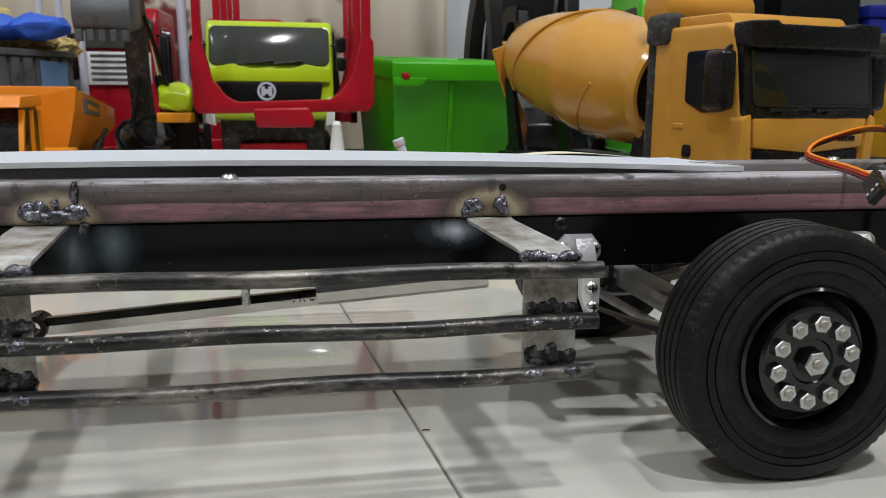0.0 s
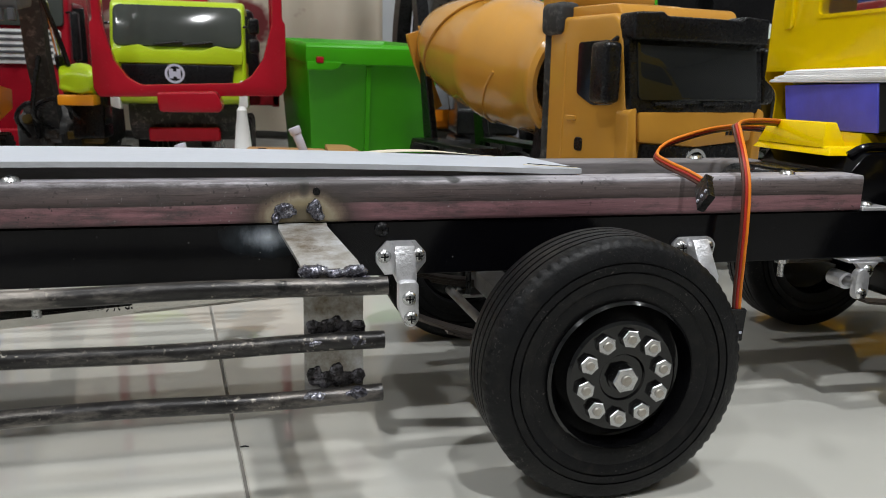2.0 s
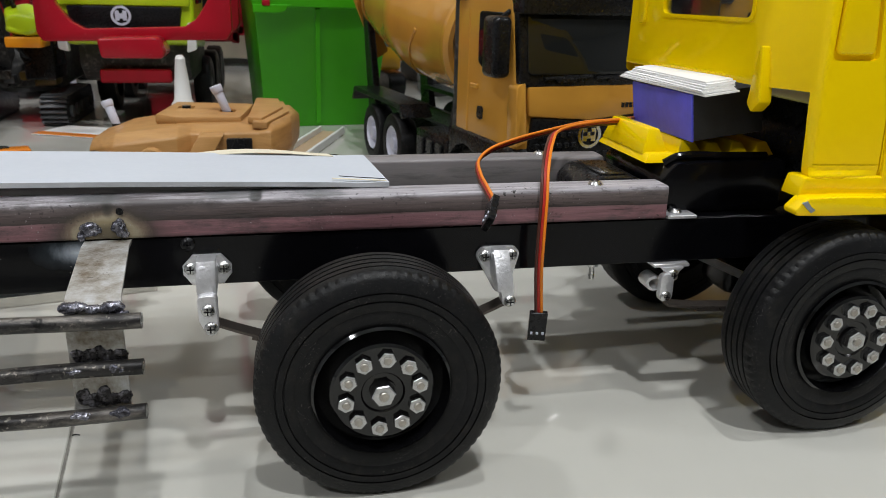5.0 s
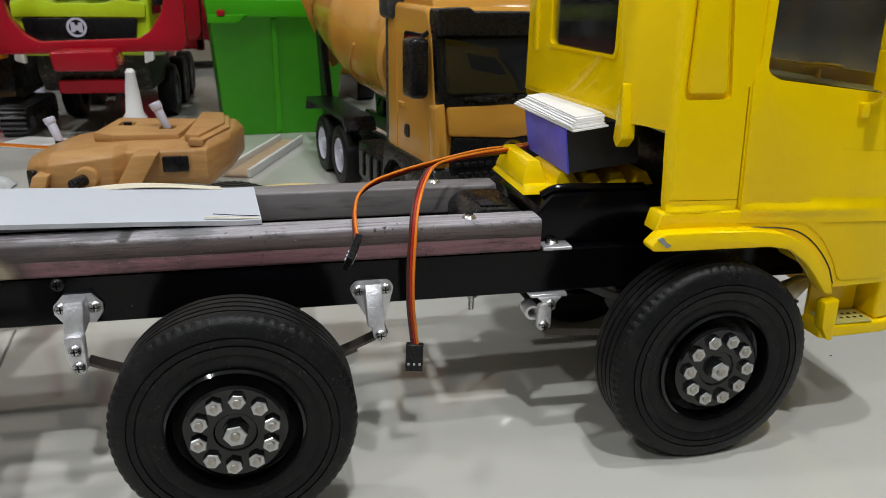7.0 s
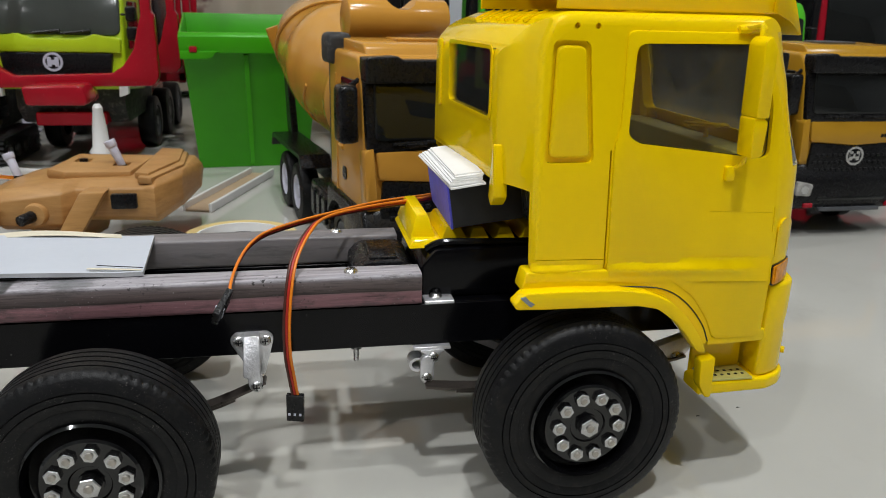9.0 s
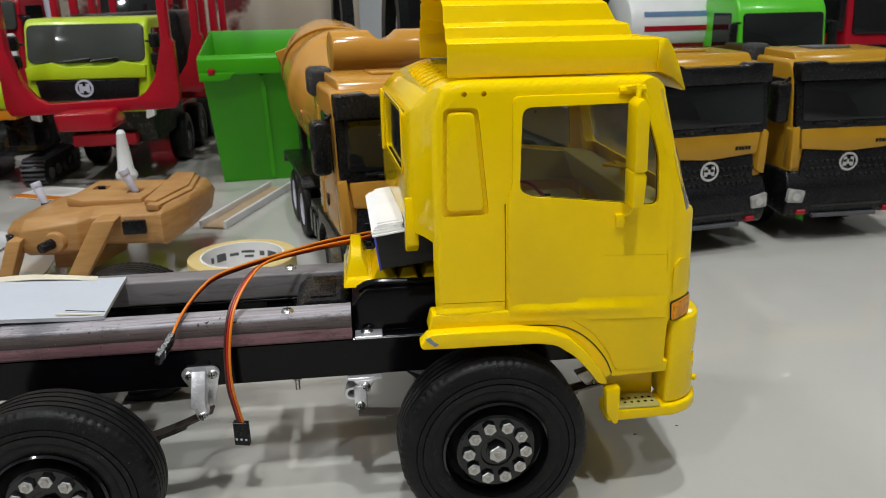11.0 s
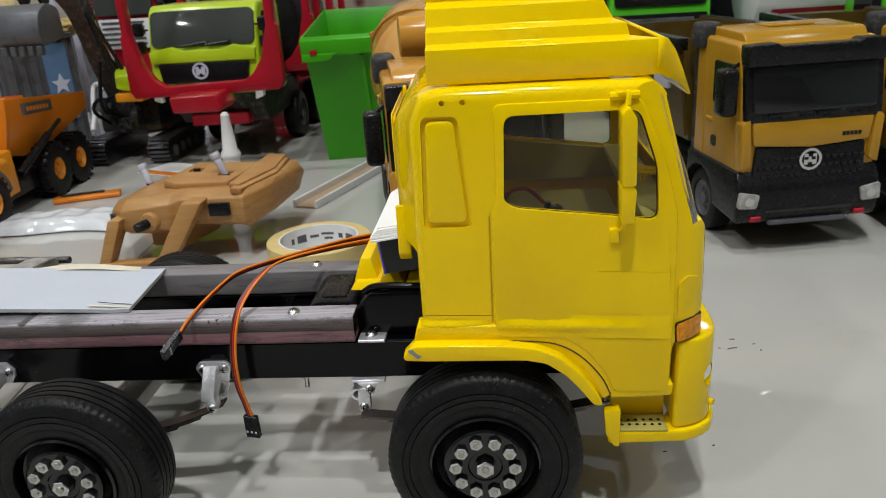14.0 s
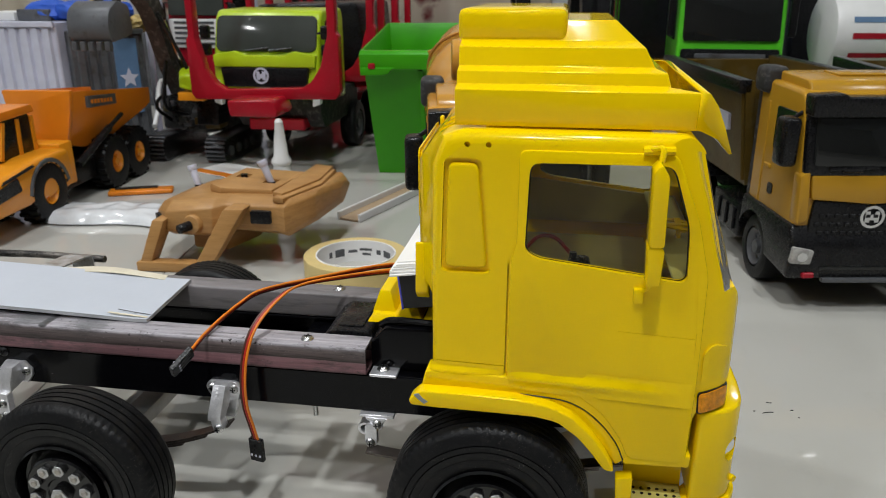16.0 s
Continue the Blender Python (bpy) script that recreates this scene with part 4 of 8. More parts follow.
mk.rotation_euler = (radians(90), radians(180 - 4.4), 0)
mk.parent = shaft
bpy.context.view_layer.update()
me = bpy.data.meshes.new_from_object(mk.evaluated_get(bpy.context.evaluated_depsgraph_get()))
st = new("stamped_mark", me)
st.location, st.rotation_euler, st.parent = mk.location, mk.rotation_euler, shaft
st["label"] = "raised stamped lettering CR-V 6mm"
me.materials.clear()
me.materials.append(PLBLACK)
bpy.data.objects.remove(mk)

# motor and black cover behind the cab
bm = mesh()
prism(bm, rounded([(0.2820, 0.074), (0.2820, 0.0960), (0.2880, 0.1015), (0.3075, 0.1015), (0.3125, 0.0975), (0.3125, 0.074)], 0.003, 4), "y", 0.291, 0.331, 0.0012, 2)
prism(bm, rrect(0.2905, 0.3040, 0.296, 0.326, 0.0015), "z", 0.1012, 0.1024, 0.0004, 2)
part("motor_mount", bm, PLBLACK, truck, "black plastic motor mount")
bm = mesh()
prism(bm, rounded([(0.3125, 0.0872), (0.3125, 0.102), (0.320, 0.1105), (0.375, 0.1115), (0.375, 0.0872)], 0.0015, 2), "y", 0.2790, 2 * CY - 0.2790, 0.0012, 2)
part("engine_cover", bumpy(bm, 0.0002, 180), BLACKP, truck, "gloss black engine cover with blunt edges")
bm = mesh()
sweep(bm, curve_pts([(0.3165, 0.2860, 0.1090), (0.324, 0.2835, 0.1128), (0.345, 0.2830, 0.1125), (0.366, 0.2830, 0.1122)], 16), 0.0019, 10)
part("cover_lip", bm, BLACKP, truck)
# faceted yellow hump under the box
hump = part("engine_hump", mesh(), YELLOW, truck, "yellow faceted engine hump")
for x0, x1, y0, y1, z0, z1, i in ((0.3085, 0.3385, 0.2885, 0.3440, 0.1085, 0.1125, 0.0026), (0.3098, 0.3226, 0.2945, 0.3420, 0.1115, 0.1228, 0.0036), (0.3234, 0.3376, 0.2880, 0.3320, 0.1115, 0.1182, 0.0040), (0.3375, 0.3485, 0.2885, 0.3300, 0.1110, 0.1172, 0.0030), (0.3505, 0.3615, 0.2885, 0.3300, 0.1110, 0.1172, 0.0030), (0.3635, 0.3745, 0.2885, 0.3300, 0.1110, 0.1172, 0.0030)):
    tmp = mesh()
    lo = [tmp.verts.new(p) for p in ((x0, y0, z0), (x1, y0, z0), (x1, y1, z0), (x0, y1, z0))]
    hi = [tmp.verts.new(p) for p in ((x0 + i, y0 + i, z1), (x1 - i, y0 + i, z1), (x1 - i, y1 - i, z1), (x0 + i, y1 - i, z1))]
    tmp.faces.new(lo), tmp.faces.new(hi)
    for k in range(4):
        tmp.faces.new((lo[k], lo[(k + 1) % 4], hi[(k + 1) % 4], hi[k]))
    bmesh.ops.recalc_face_normals(tmp, faces=tmp.faces)
    bev(tmp, tmp.edges[:], 0.0006, 2)
    part("hump_block", tmp, YELLOW, hump)

# ---- cab ----
N0, F0 = 0.2368, 2 * CY - 0.2368
outline = [(0.3494, 0.1120), (0.3492, 0.1370), (0.3395, 0.1440), (0.3385, 0.2000), (0.3475, 0.2115), (0.3610, 0.2182), (0.4525, 0.2182), (0.4585, 0.2125), (0.4735, 0.1600), (0.4788, 0.1515), (0.4785, 0.1150), (0.4642, 0.1020), (0.4636, 0.0775), (0.4365, 0.0775), (0.4330, 0.0870), (0.4250, 0.0985), (0.4130, 0.1075), (0.3950, 0.1115)]
bm = mesh()
prism(bm, rounded(outline, 0.006, 4), "y", N0, F0, 0.0052, 4)
cab = part("cab", bm, [YELLOW], truck, "glossy yellow hand-painted cab shell")
hollow = mesh()
prism(hollow, rounded([(0.3530, 0.1180), (0.3515, 0.1420), (0.3515, 0.1990), (0.3605, 0.2148), (0.4505, 0.2148), (0.4550, 0.2090), (0.4640, 0.1590), (0.4640, 0.1180)], 0.004, 3), "y", N0 + 0.0032, F0 - 0.0032, 0.002, 2)
nose = mesh()
prism(nose, rounded([(0.3530, 0.1300), (0.3440, 0.1420), (0.3440, 0.1985), (0.3560, 0.2130), (0.3650, 0.2130), (0.3650, 0.1300)], 0.003, 3), "y", N0 + 0.0210, F0 - 0.0210)
prism(nose, rounded([(0.4450, 0.2140), (0.4505, 0.2146), (0.4560, 0.2090), (0.4700, 0.1590), (0.4735, 0.1180), (0.4450, 0.1180)], 0.003, 3), "y", N0 + 0.0130, F0 - 0.0130)


def corner(curve, rise, sides=(1, -1)):
    """What lies outside a rounded upright corner; the curve runs (x, inset) in plan, on one side or both at once."""
    out = mesh()
    for sgn in sides:
        tmp = mesh()
        rows_ = []
        for z, dx in rise:
            rows_.append([tmp.verts.new((x + dx, CY - sgn * (CY - N0 - q), z)) for x, q in curve])
        n = len(curve)
        for a, b in zip(rows_, rows_[1:]):
            for k in range(n):
                tmp.faces.new((a[k], a[(k + 1) % n], b[(k + 1) % n], b[k]))
        tmp.faces.new(rows_[0]), tmp.faces.new(rows_[-1])
        bmesh.ops.recalc_face_normals(tmp, faces=tmp.faces)
        absorb(out, tmp)
    return out


FRONT_RISE = ((0.095, 0), (0.154, 0), (0.225, -0.0195))
front_round = corner([(0.456, -0.0002), (0.462, 0.0004), (0.4675, 0.0022), (0.4732, 0.0052), (0.4769, 0.0088), (0.4787, 0.0125), (0.4794, 0.0165), (0.4799, 0.022), (0.4900, 0.024), (0.4900, -0.010), (0.456, -0.010)], FRONT_RISE)
REAR_RISE = ((0.095, 0), (0.204, 0), (0.225, 0.012))
rear_near = corner([(0.3545, -0.0002), (0.3522, 0.0006), (0.3505, 0.0019), (0.3493, 0.0040), (0.3477, 0.0080), (0.3455, 0.0135), (0.3427, 0.0200), (0.3402, 0.0265), (0.3384, 0.0315), (0.3340, 0.0330), (0.3340, -0.010), (0.3545, -0.010)], REAR_RISE, (1,))
rear_far = corner([(0.3520, -0.0002), (0.3480, 0.0007), (0.3443, 0.0023), (0.3415, 0.0042), (0.3396, 0.0070), (0.3384, 0.0120), (0.3340, 0.0130), (0.3340, -0.010), (0.3520, -0.010)], REAR_RISE, (-1,))
WIN = rounded([(0.3915, 0.2065), (0.3905, 0.1700), (0.3960, 0.1668), (0.4555, 0.1597), (0.4545, 0.1830), (0.4465, 0.2070)], 0.0045, 5)
side = mesh()
prism(side, WIN, "y", 0.20, 0.42)
shield = mesh()
prism(shield, rounded([(0.2445, 0.1655), (0.2465, 0.2110), (2 * CY - 0.2465, 0.2110), (2 * CY - 0.2445, 0.1655)], 0.005, 4), "x", 0.450, 0.50)
back = mesh()
prism(back, rrect(0.2710, 0.3420, 0.1735, 0.2020, 0.003), "x", 0.33, 0.352)
tunnel = mesh()
box(tunnel, 0.330, 0.400, 0.2415, 2 * CY - 0.2415, 0.100, 0.1465)
vent = mesh()
prism(vent, rounded([(0.3555, 0.1590), (0.3570, 0.2072), (0.3722, 0.2072), (0.3768, 0.1590)], 0.003, 4), "y", N0 - 0.002, N0 + 0.0021)
holes = mesh()
for hx in (0.3662, 0.3748):
    rod(holes, (hx, N0 - 0.003, 0.2128), (hx, N0 + 0.0025, 0.2128), 0.00115, 14)
seam = mesh()
box(seam, 0.3837, 0.3844, N0 - 0.002, N0 + 0.0026, 0.1080, 0.1640)
crack = mesh()
box(crack, -0.018, 0.018, -0.002, 0.0009, -0.00020, 0.00020, 0, 1, Matrix.Translation((0.3665, N0, 0.1185)) @ pose(0, 0, 0, 0, 1.2, 0))
opening = mesh()
prism(opening, [(0.4582, 0.2108), (0.4718, 0.1565), (0.5000, 0.1565), (0.5000, 0.2108)], "y", 0.20, 0.42)
carve(cab, hollow, nose, front_round, rear_near, rear_far, side, shield, opening, back, tunnel, vent, holes, seam, crack)

# recessed bunk panel, door skin, rear pressings
bm = mesh()
prism(bm, rounded([(0.3573, 0.1612), (0.3586, 0.2053), (0.3706, 0.2053), (0.3750, 0.1612)], 0.0032, 5), "y", N0 - 0.0002, N0 + 0.0024, 0.0019, 5)
part("bunk_panel", bm, YELLOW, cab)
door_line = rounded([(0.3850, 0.1105), (0.3850, 0.1660), (0.3872, 0.1730), (0.3872, 0.2115), (0.4475, 0.2115), (0.4580, 0.1850), (0.4635, 0.1625), (0.4632, 0.1180), (0.4620, 0.0790), (0.4380, 0.0790), (0.4345, 0.0880), (0.4260, 0.1000), (0.4135, 0.1088), (0.3960, 0.1125)], 0.0035, 4)
bm = mesh()
prism(bm, door_line, "y", N0 - 0.0012, N0 + 0.0006, 0.0007, 2)
door = part("door", bm, YELLOW, cab, "yellow door with window opening")
w2 = mesh()
prism(w2, WIN, "y", 0.22, 0.26)
wc = mesh()
box(wc, -0.0155, 0.0155, -0.002, 0.0003, -0.00010, 0.00010, 0, 1, Matrix.Translation((0.4455, N0 - 0.0012, 0.1372)) @ pose(0, 0, 0, 0, 2.5, 0))
wv = mesh()
box(wv, 0.4608, 0.4611, N0 - 0.003, N0 - 0.0007, 0.128, 0.139)
carve(door, w2, wc, wv)
# soft crease where the door meets the sill
def swell(x0, x1, y, za, zb, wide, high):
    """A long soft swelling pressed out of a panel facing -y, fading at both ends."""
    bm = mesh()
    rows_ = []
    for i in range(41):
        u = i / 40
        fade = min(1.0, 6 * u + 0.25, 2.2 * (1 - u))
        wave = 1.0 + 0.18 * math.sin(u * 19) + 0.1 * math.sin(u * 43)
        rows_.append([bm.verts.new((x0 + (x1 - x0) * u, y + 0.00015 - high * fade * wave * math.cos(v * math.pi / 16) ** 4, za + (zb - za) * u + wide * v / 8)) for v in range(-8, 9)])
    for a, b in zip(rows_, rows_[1:]):
        for k in range(16):
            bm.faces.new((a[k], a[k + 1], b[k + 1], b[k]))
    bmesh.ops.recalc_face_normals(bm, faces=bm.faces)
    return bm


part("door_crease", swell(0.3858, 0.4615, N0 - 0.0012, 0.1140, 0.1112, 0.0055, 0.0012), YELLOW, door, "", 80)
part("sill_crease", swell(0.3515, 0.3834, N0, 0.1142, 0.1140, 0.0036, 0.0014), YELLOW, cab, "", 80)
for y0, y1 in ((N0 + 0.0012, N0 + 0.0020), (F0 - 0.0020, F0 - 0.0012)):
    bm = mesh()
    prism(bm, [(p[0], p[1]) for p in WIN], "y", y0, y1)
    g = part("side_glass", bm, PANE, cab, "clear plastic window pane")
    g.visible_shadow = False
    bm = mesh()
    lo = [(p[0], p[1]) for p in WIN]
    ctr = (sum(p[0] for p in lo) / len(lo), sum(p[1] for p in lo) / len(lo))
    n = len(lo)
    ra = [[bm.verts.new((ctr[0] + (p[0] - ctr[0]) * k, y, ctr[1] + (p[1] - ctr[1]) * k)) for p in lo] for k, y in ((1.0, y0 - 0.0002), (0.985, y0 - 0.0002))]
    for i in range(n):
        bm.faces.new((ra[0][i], ra[0][(i + 1) % n], ra[1][(i + 1) % n], ra[1][i]))
    part("window_seal", bm, PLBLACK, cab)
bm = mesh()
box(bm, 0.3398, 0.3403, 0.2705, 0.3425, 0.1730, 0.2025)
g = part("rear_glass", bm, PANE, cab, "clear rear pane")
g.visible_shadow = False
# bent clear sheet wrapped round both pillars
bm = mesh()
near = [(0.4700, 0.0030), (0.4716, 0.0040), (0.4730, 0.0062), (0.4740, 0.0095), (0.4747, 0.0140), (0.4750, 0.0220)]
bend = [(x, N0 + q) for x, q in near] + [(0.4751, CY)] + [(x, F0 - q) for x, q in reversed(near)]
sheet = []
for k in range(15):
    z = 0.1560 + 0.0560 * k / 14
    sheet.append([bm.verts.new((x - (0.2650 if j in (0, 12) else 0.3150) * (z - 0.160) + 0.0003 * math.sin(k * 0.9 + j), y, z + (0.0012 * math.sin(j * 1.7) if k == 0 else 0))) for j, (x, y) in enumerate(bend)])
for a, b in zip(sheet, sheet[1:]):
    for k in range(len(bend) - 1):
        bm.faces.new((a[k], a[k + 1], b[k + 1], b[k]))
g = part("windscreen", bm, SCREEN, cab, "clear bent windscreen sheet, a little cloudy", 60)
g.visible_shadow = False
md = g.modifiers.new("sheet", "SOLIDIFY")
md.thickness = 0.0007
bm = mesh()
box(bm, 0.3780, 0.4500, 0.2630, 2 * CY - 0.2630, 0.1000, 0.1385, 0.002, 2)
part("cab_floor", bm, PLBLACK, cab, "black floor hump inside the cab")
bm = mesh()
box(bm, 0.3700, 0.4500, 0.2630, 2 * CY - 0.2630, 0.1386, 0.1392)
part("floor_sheet", bm, OLIVE, cab, "olive sheet on the cab floor")
# rear wall frames
bm = mesh()
o, i_ = rrect(0.2692, 0.3438, 0.1718, 0.2037, 0.0035), rrect(0.2710, 0.3420, 0.1735, 0.2020, 0.003)
ring = [[bm.verts.new((x, p[0], p[1])) for p in q] for q, x in ((o, 0.3388), (o, 0.3382), (i_, 0.3382), (i_, 0.3400))]
k = len(o)
for a, b in zip(ring, ring[1:]):
    for i in range(k):
        bm.faces.new((a[i], a[(i + 1) % k], b[(i + 1) % k], b[i]))
part("rear_window_frame", bm, YELLOW, cab)
for y in (2 * CY - 0.2585,):
    bm = mesh()
    prism(bm, rrect(y - 0.0035, y + 0.0035, 0.168, 0.2035, 0.002), "x", 0.3374, 0.3394, 0.0008, 2)
    part("rear_rib", bm, YELLOW, cab)
bm = mesh()
prism(bm, rounded([(0.2600, 0.1630), (0.2618, 0.1630), (0.2655, 0.1390), (0.2618, 0.1355), (0.2572, 0.1400)], 0.0012, 3), "x", 0.3378, 0.3440, 0.0008, 2)
part("rear_flap", bm, YELLOW, cab)
for i in range(7):
    y = 0.262 + i * 0.0145
    bm = mesh()
    ribbon(bm, [(0.3512, y, 0.2138), (0.3560, y + 0.001, 0.2161), (0.3620, y + 0.0015, 0.2184)], (0, 1, 0), 0.0009, 0.0010)
    part("roof_ridge", bm, YELLOW, cab)

# wheel arch, step, bumper, lamp
bm = mesh()
prism(bm, rounded([(0.3440, 0.1000), (0.3430, 0.1022), (0.3478, 0.1071), (0.3645, 0.1073), (0.3895, 0.1066), (0.4024, 0.1049), (0.4134, 0.1003), (0.4224, 0.0917), (0.4289, 0.0827), (0.4328, 0.0752), (0.4283, 0.0755), (0.4220, 0.0840), (0.4158, 0.0910), (0.4072, 0.0972), (0.3979, 0.0990), (0.3776, 0.0993), (0.3552, 0.0995)], 0.0020, 3), "y", 0.2262, 0.2345, 0.0013, 3)
arch = part("wheel_arch", bm, YELLOW, cab, "yellow wheel arch with a chipped tip")
bm = mesh()
prism(bm, [(0.3455, 0.1052), (0.3476, 0.1060), (0.3495, 0.1038), (0.3517, 0.1024), (0.3500, 0.1012), (0.3478, 0.1030)], "y", 0.2258, 0.2268)
part("paint_chip", bm, GREYCHIP, arch, "bare grey chip")
# thin black bead deepens the shade in the joint over the arch
low = [(0.3475, 0.1064), (0.3671, 0.1068), (0.4005, 0.1056), (0.4140, 0.1031), (0.4242, 0.0963), (0.4324, 0.0864), (0.4363, 0.0778)]
bm = mesh()
sweep(bm, curve_pts([(x, 0.2325, z) for x, z in low], 24), 0.00030, 6)
part("arch_gap", bm, PLBLACK, arch)
bm = mesh()
tuck = [(0.3475, 0.1058), (0.3671, 0.1060), (0.4000, 0.1042), (0.4122, 0.0998), (0.4212, 0.0912), (0.4288, 0.0814), (0.4332, 0.0745)]
prism(bm, rounded(tuck + [(0.4390, 0.0790), (0.4352, 0.0892), (0.4266, 0.1010), (0.4138, 0.1100), (0.3955, 0.1136), (0.3496, 0.1140)], 0.0012, 2), "y", 0.2326, 0.2440, 0.0010, 3)
part("arch_flange", bm, YELLOW, arch)
bumper = part("bumper", mesh(), YELLOW, cab, "yellow front bumper with step")
bm = mesh()
prism(bm, rounded([(0.4660, 0.2364), (0.4715, 0.2368), (0.4790, 0.2400), (0.4840, 0.2448), (0.4868, 0.2520), (0.4878, 0.2640), (0.4878, 2 * CY - 0.2640), (0.4868, 2 * CY - 0.2520), (0.4840, 2 * CY - 0.2448), (0.4790, 2 * CY - 0.2400), (0.4715, 2 * CY - 0.2368), (0.4660, 2 * CY - 0.2364)], 0.004, 4), "z", 0.0560, 0.1020, 0.0018, 3)
bb = part("bumper_face", bm, YELLOW, bumper)
slot = mesh()
rod(slot, (0.492, 0.2370, 0.0800), (0.4800, 0.2490, 0.0800), 0.0055, 20)
carve(bb, slot)
bm = mesh()
rod(bm, (0.4823, 0.2467, 0.0800), (0.4805, 0.2485, 0.0800), 0.0048, 20)
part("fog_lamp", bm, CHROME, bumper)
bm = mesh()
prism(bm, rounded([(0.4360, 0.2338), (0.4720, 0.2352), (0.4800, 0.2388), (0.4855, 0.2440), (0.4888, 0.2520), (0.4896, 0.2640), (0.4896, 2 * CY - 0.2640), (0.4888, 2 * CY - 0.2520), (0.4855, 2 * CY - 0.2440), (0.4800, 2 * CY - 0.2388), (0.4720, 2 * CY - 0.2352), (0.4360, 2 * CY - 0.2338), (0.4360, 2 * CY - 0.2490), (0.4720, 2 * CY - 0.2600), (0.4720, 0.2600), (0.4640, 0.2490), (0.4360, 0.2490)], 0.002, 3), "z", 0.0495, 0.0560, 0.0016, 3)
part("lower_lip", bm, YELLOW, bumper)
bm = mesh()
prism(bm, rounded([(0.4337, 0.0688), (0.4412, 0.0700), (0.4410, 0.0500), (0.4385, 0.0497), (0.4345, 0.0565)], 0.0012, 3), "y", 0.2312, 0.2375, 0.0010, 2)
part("step_end", bm, YELLOW, bumper)
bm = mesh()
box(bm, 0.4385, 0.4640, 0.2480, 0.2500, 0.0550, 0.0770, 0.0004, 1)
part("step_back", bm, YELLOW, bumper)
bm = mesh()
box(bm, 0.4400, 0.4635, 0.2345, 0.2480, 0.0560, 0.0572, 0.0003, 1)
step = part("step_tread", bm, OLIVE, bumper, "step tread drilled with small holes")
bm = mesh()
for i in range(6):
    for j in range(2):
        rod(bm, (0.4430 + i * 0.0035, 0.2385 + j * 0.004, 0.0570), (0.4430 + i * 0.0035, 0.2385 + j * 0.004, 0.0574), 0.0008, 10)
part("tread_hole", bm, PLBLACK, step)
bm = mesh()
prism(bm, rounded([(0.4365, 0.0795), (0.4365, 0.0755), (0.4640, 0.0765), (0.4645, 0.0825)], 0.0012, 3), "y", 0.2325, 0.2460, 0.0009, 2)
part("sill", bm, YELLOW, cab)
bm = mesh()
prism(bm, rounded([(0.4652, 0.1028), (0.4648, 0.1116), (0.4772, 0.1132), (0.4785, 0.1038)], 0.0015, 3), "y", 0.2285, 0.2470, 0.0004, 1)
lamp_ob = part("corner_lamp", bm, AMBER, cab, "orange corner lamp lens")
WRAP = [(0.450, 0.0022), (0.4625, 0.0026), (0.4675, 0.0042), (0.4725, 0.0072), (0.4770, 0.0110), (0.4790, 0.0160), (0.4900, 0.0180), (0.4900, -0.010), (0.450, -0.010)]
bm = mesh()
prism(bm, rounded([(0.4652, 0.1140), (0.4652, 0.1300), (0.4690, 0.1335), (0.4765, 0.1310), (0.4772, 0.1150)], 0.003, 4), "y", 0.2285, 0.2470)
panel = part("corner_panel", bm, YELLOW, cab)
carve(panel, corner([(x, q - 0.0049) for x, q in WRAP], ((0.095, 0), (0.140, 0))))
carve(lamp_ob, corner([(x, q - 0.0064) for x, q in WRAP], ((0.095, 0), (0.125, 0))))
bm = mesh()
prism(bm, rounded([(0.4646, 0.1022), (0.4642, 0.1122), (0.4776, 0.1138), (0.4788, 0.1032)], 0.0015, 3), "y", 0.2285, 0.2470)
bezel = part("lamp_bezel", bm, PLBLACK, cab)
carve(bezel, corner([(x, q - 0.0058) for x, q in WRAP], ((0.095, 0), (0.125, 0))))
bm = mesh()
prism(bm, rrect(0.4662, 0.4680, 0.1040, 0.1108, 0.0004), "y", 0.2285, 0.2470)
rib = part("lens_rib", bm, AMBER, lamp_ob)
carve(rib, corner([(x, q - 0.0068) for x, q in WRAP], ((0.095, 0), (0.125, 0))))
bm = mesh()
rod(bm, (0.4850, 0.2478, 0.0640), (0.4866, 0.2462, 0.0640), 0.0016, 14)
part("bumper_bolt", bm, YELLOW, bumper)

# mirror
mirror = part("mirror", mesh(), YELLOW, cab, "tall yellow wing mirror on two arms")
bm = mesh()
prism(bm, rounded([(0.4377, 0.1787), (0.4372, 0.2080), (0.4400, 0.2110), (0.4432, 0.2060), (0.4436, 0.1787)], 0.0015, 3), "y", 0.2218, 0.2338, 0.0012, 2)
part("upper_glass_case", bm, YELLOW, mirror)
bm = mesh()
prism(bm, rounded([(0.4380, 0.1625), (0.4374, 0.1790), (0.4424, 0.1790), (0.4440, 0.1770), (0.4432, 0.1630)], 0.0012, 3), "y", 0.2226, 0.2336, 0.0011, 2)
part("lower_glass_case", bm, YELLOW, mirror)
bm = mesh()
sweep(bm, curve_pts([(0.4345, N0 + 0.003, 0.2130), (0.4390, 0.2350, 0.2140), (0.4410, 0.2315, 0.2145), (0.4405, 0.2300, 0.2100)], 14), 0.0012, 8)
sweep(bm, curve_pts([(0.4345, N0 + 0.0005, 0.2125), (0.4400, N0, 0.2128), (0.4460, N0 + 0.0005, 0.2130)], 10), 0.0017, 8)
part("upper_arm", bm, YELLOW, mirror)
bm = mesh()
sweep(bm, curve_pts([(0.4405, 0.2295, 0.1630), (0.4400, 0.2310, 0.1590), (0.4385, 0.2330, 0.1570), (0.4370, N0 - 0.002, 0.1560)], 12), 0.0009, 8)
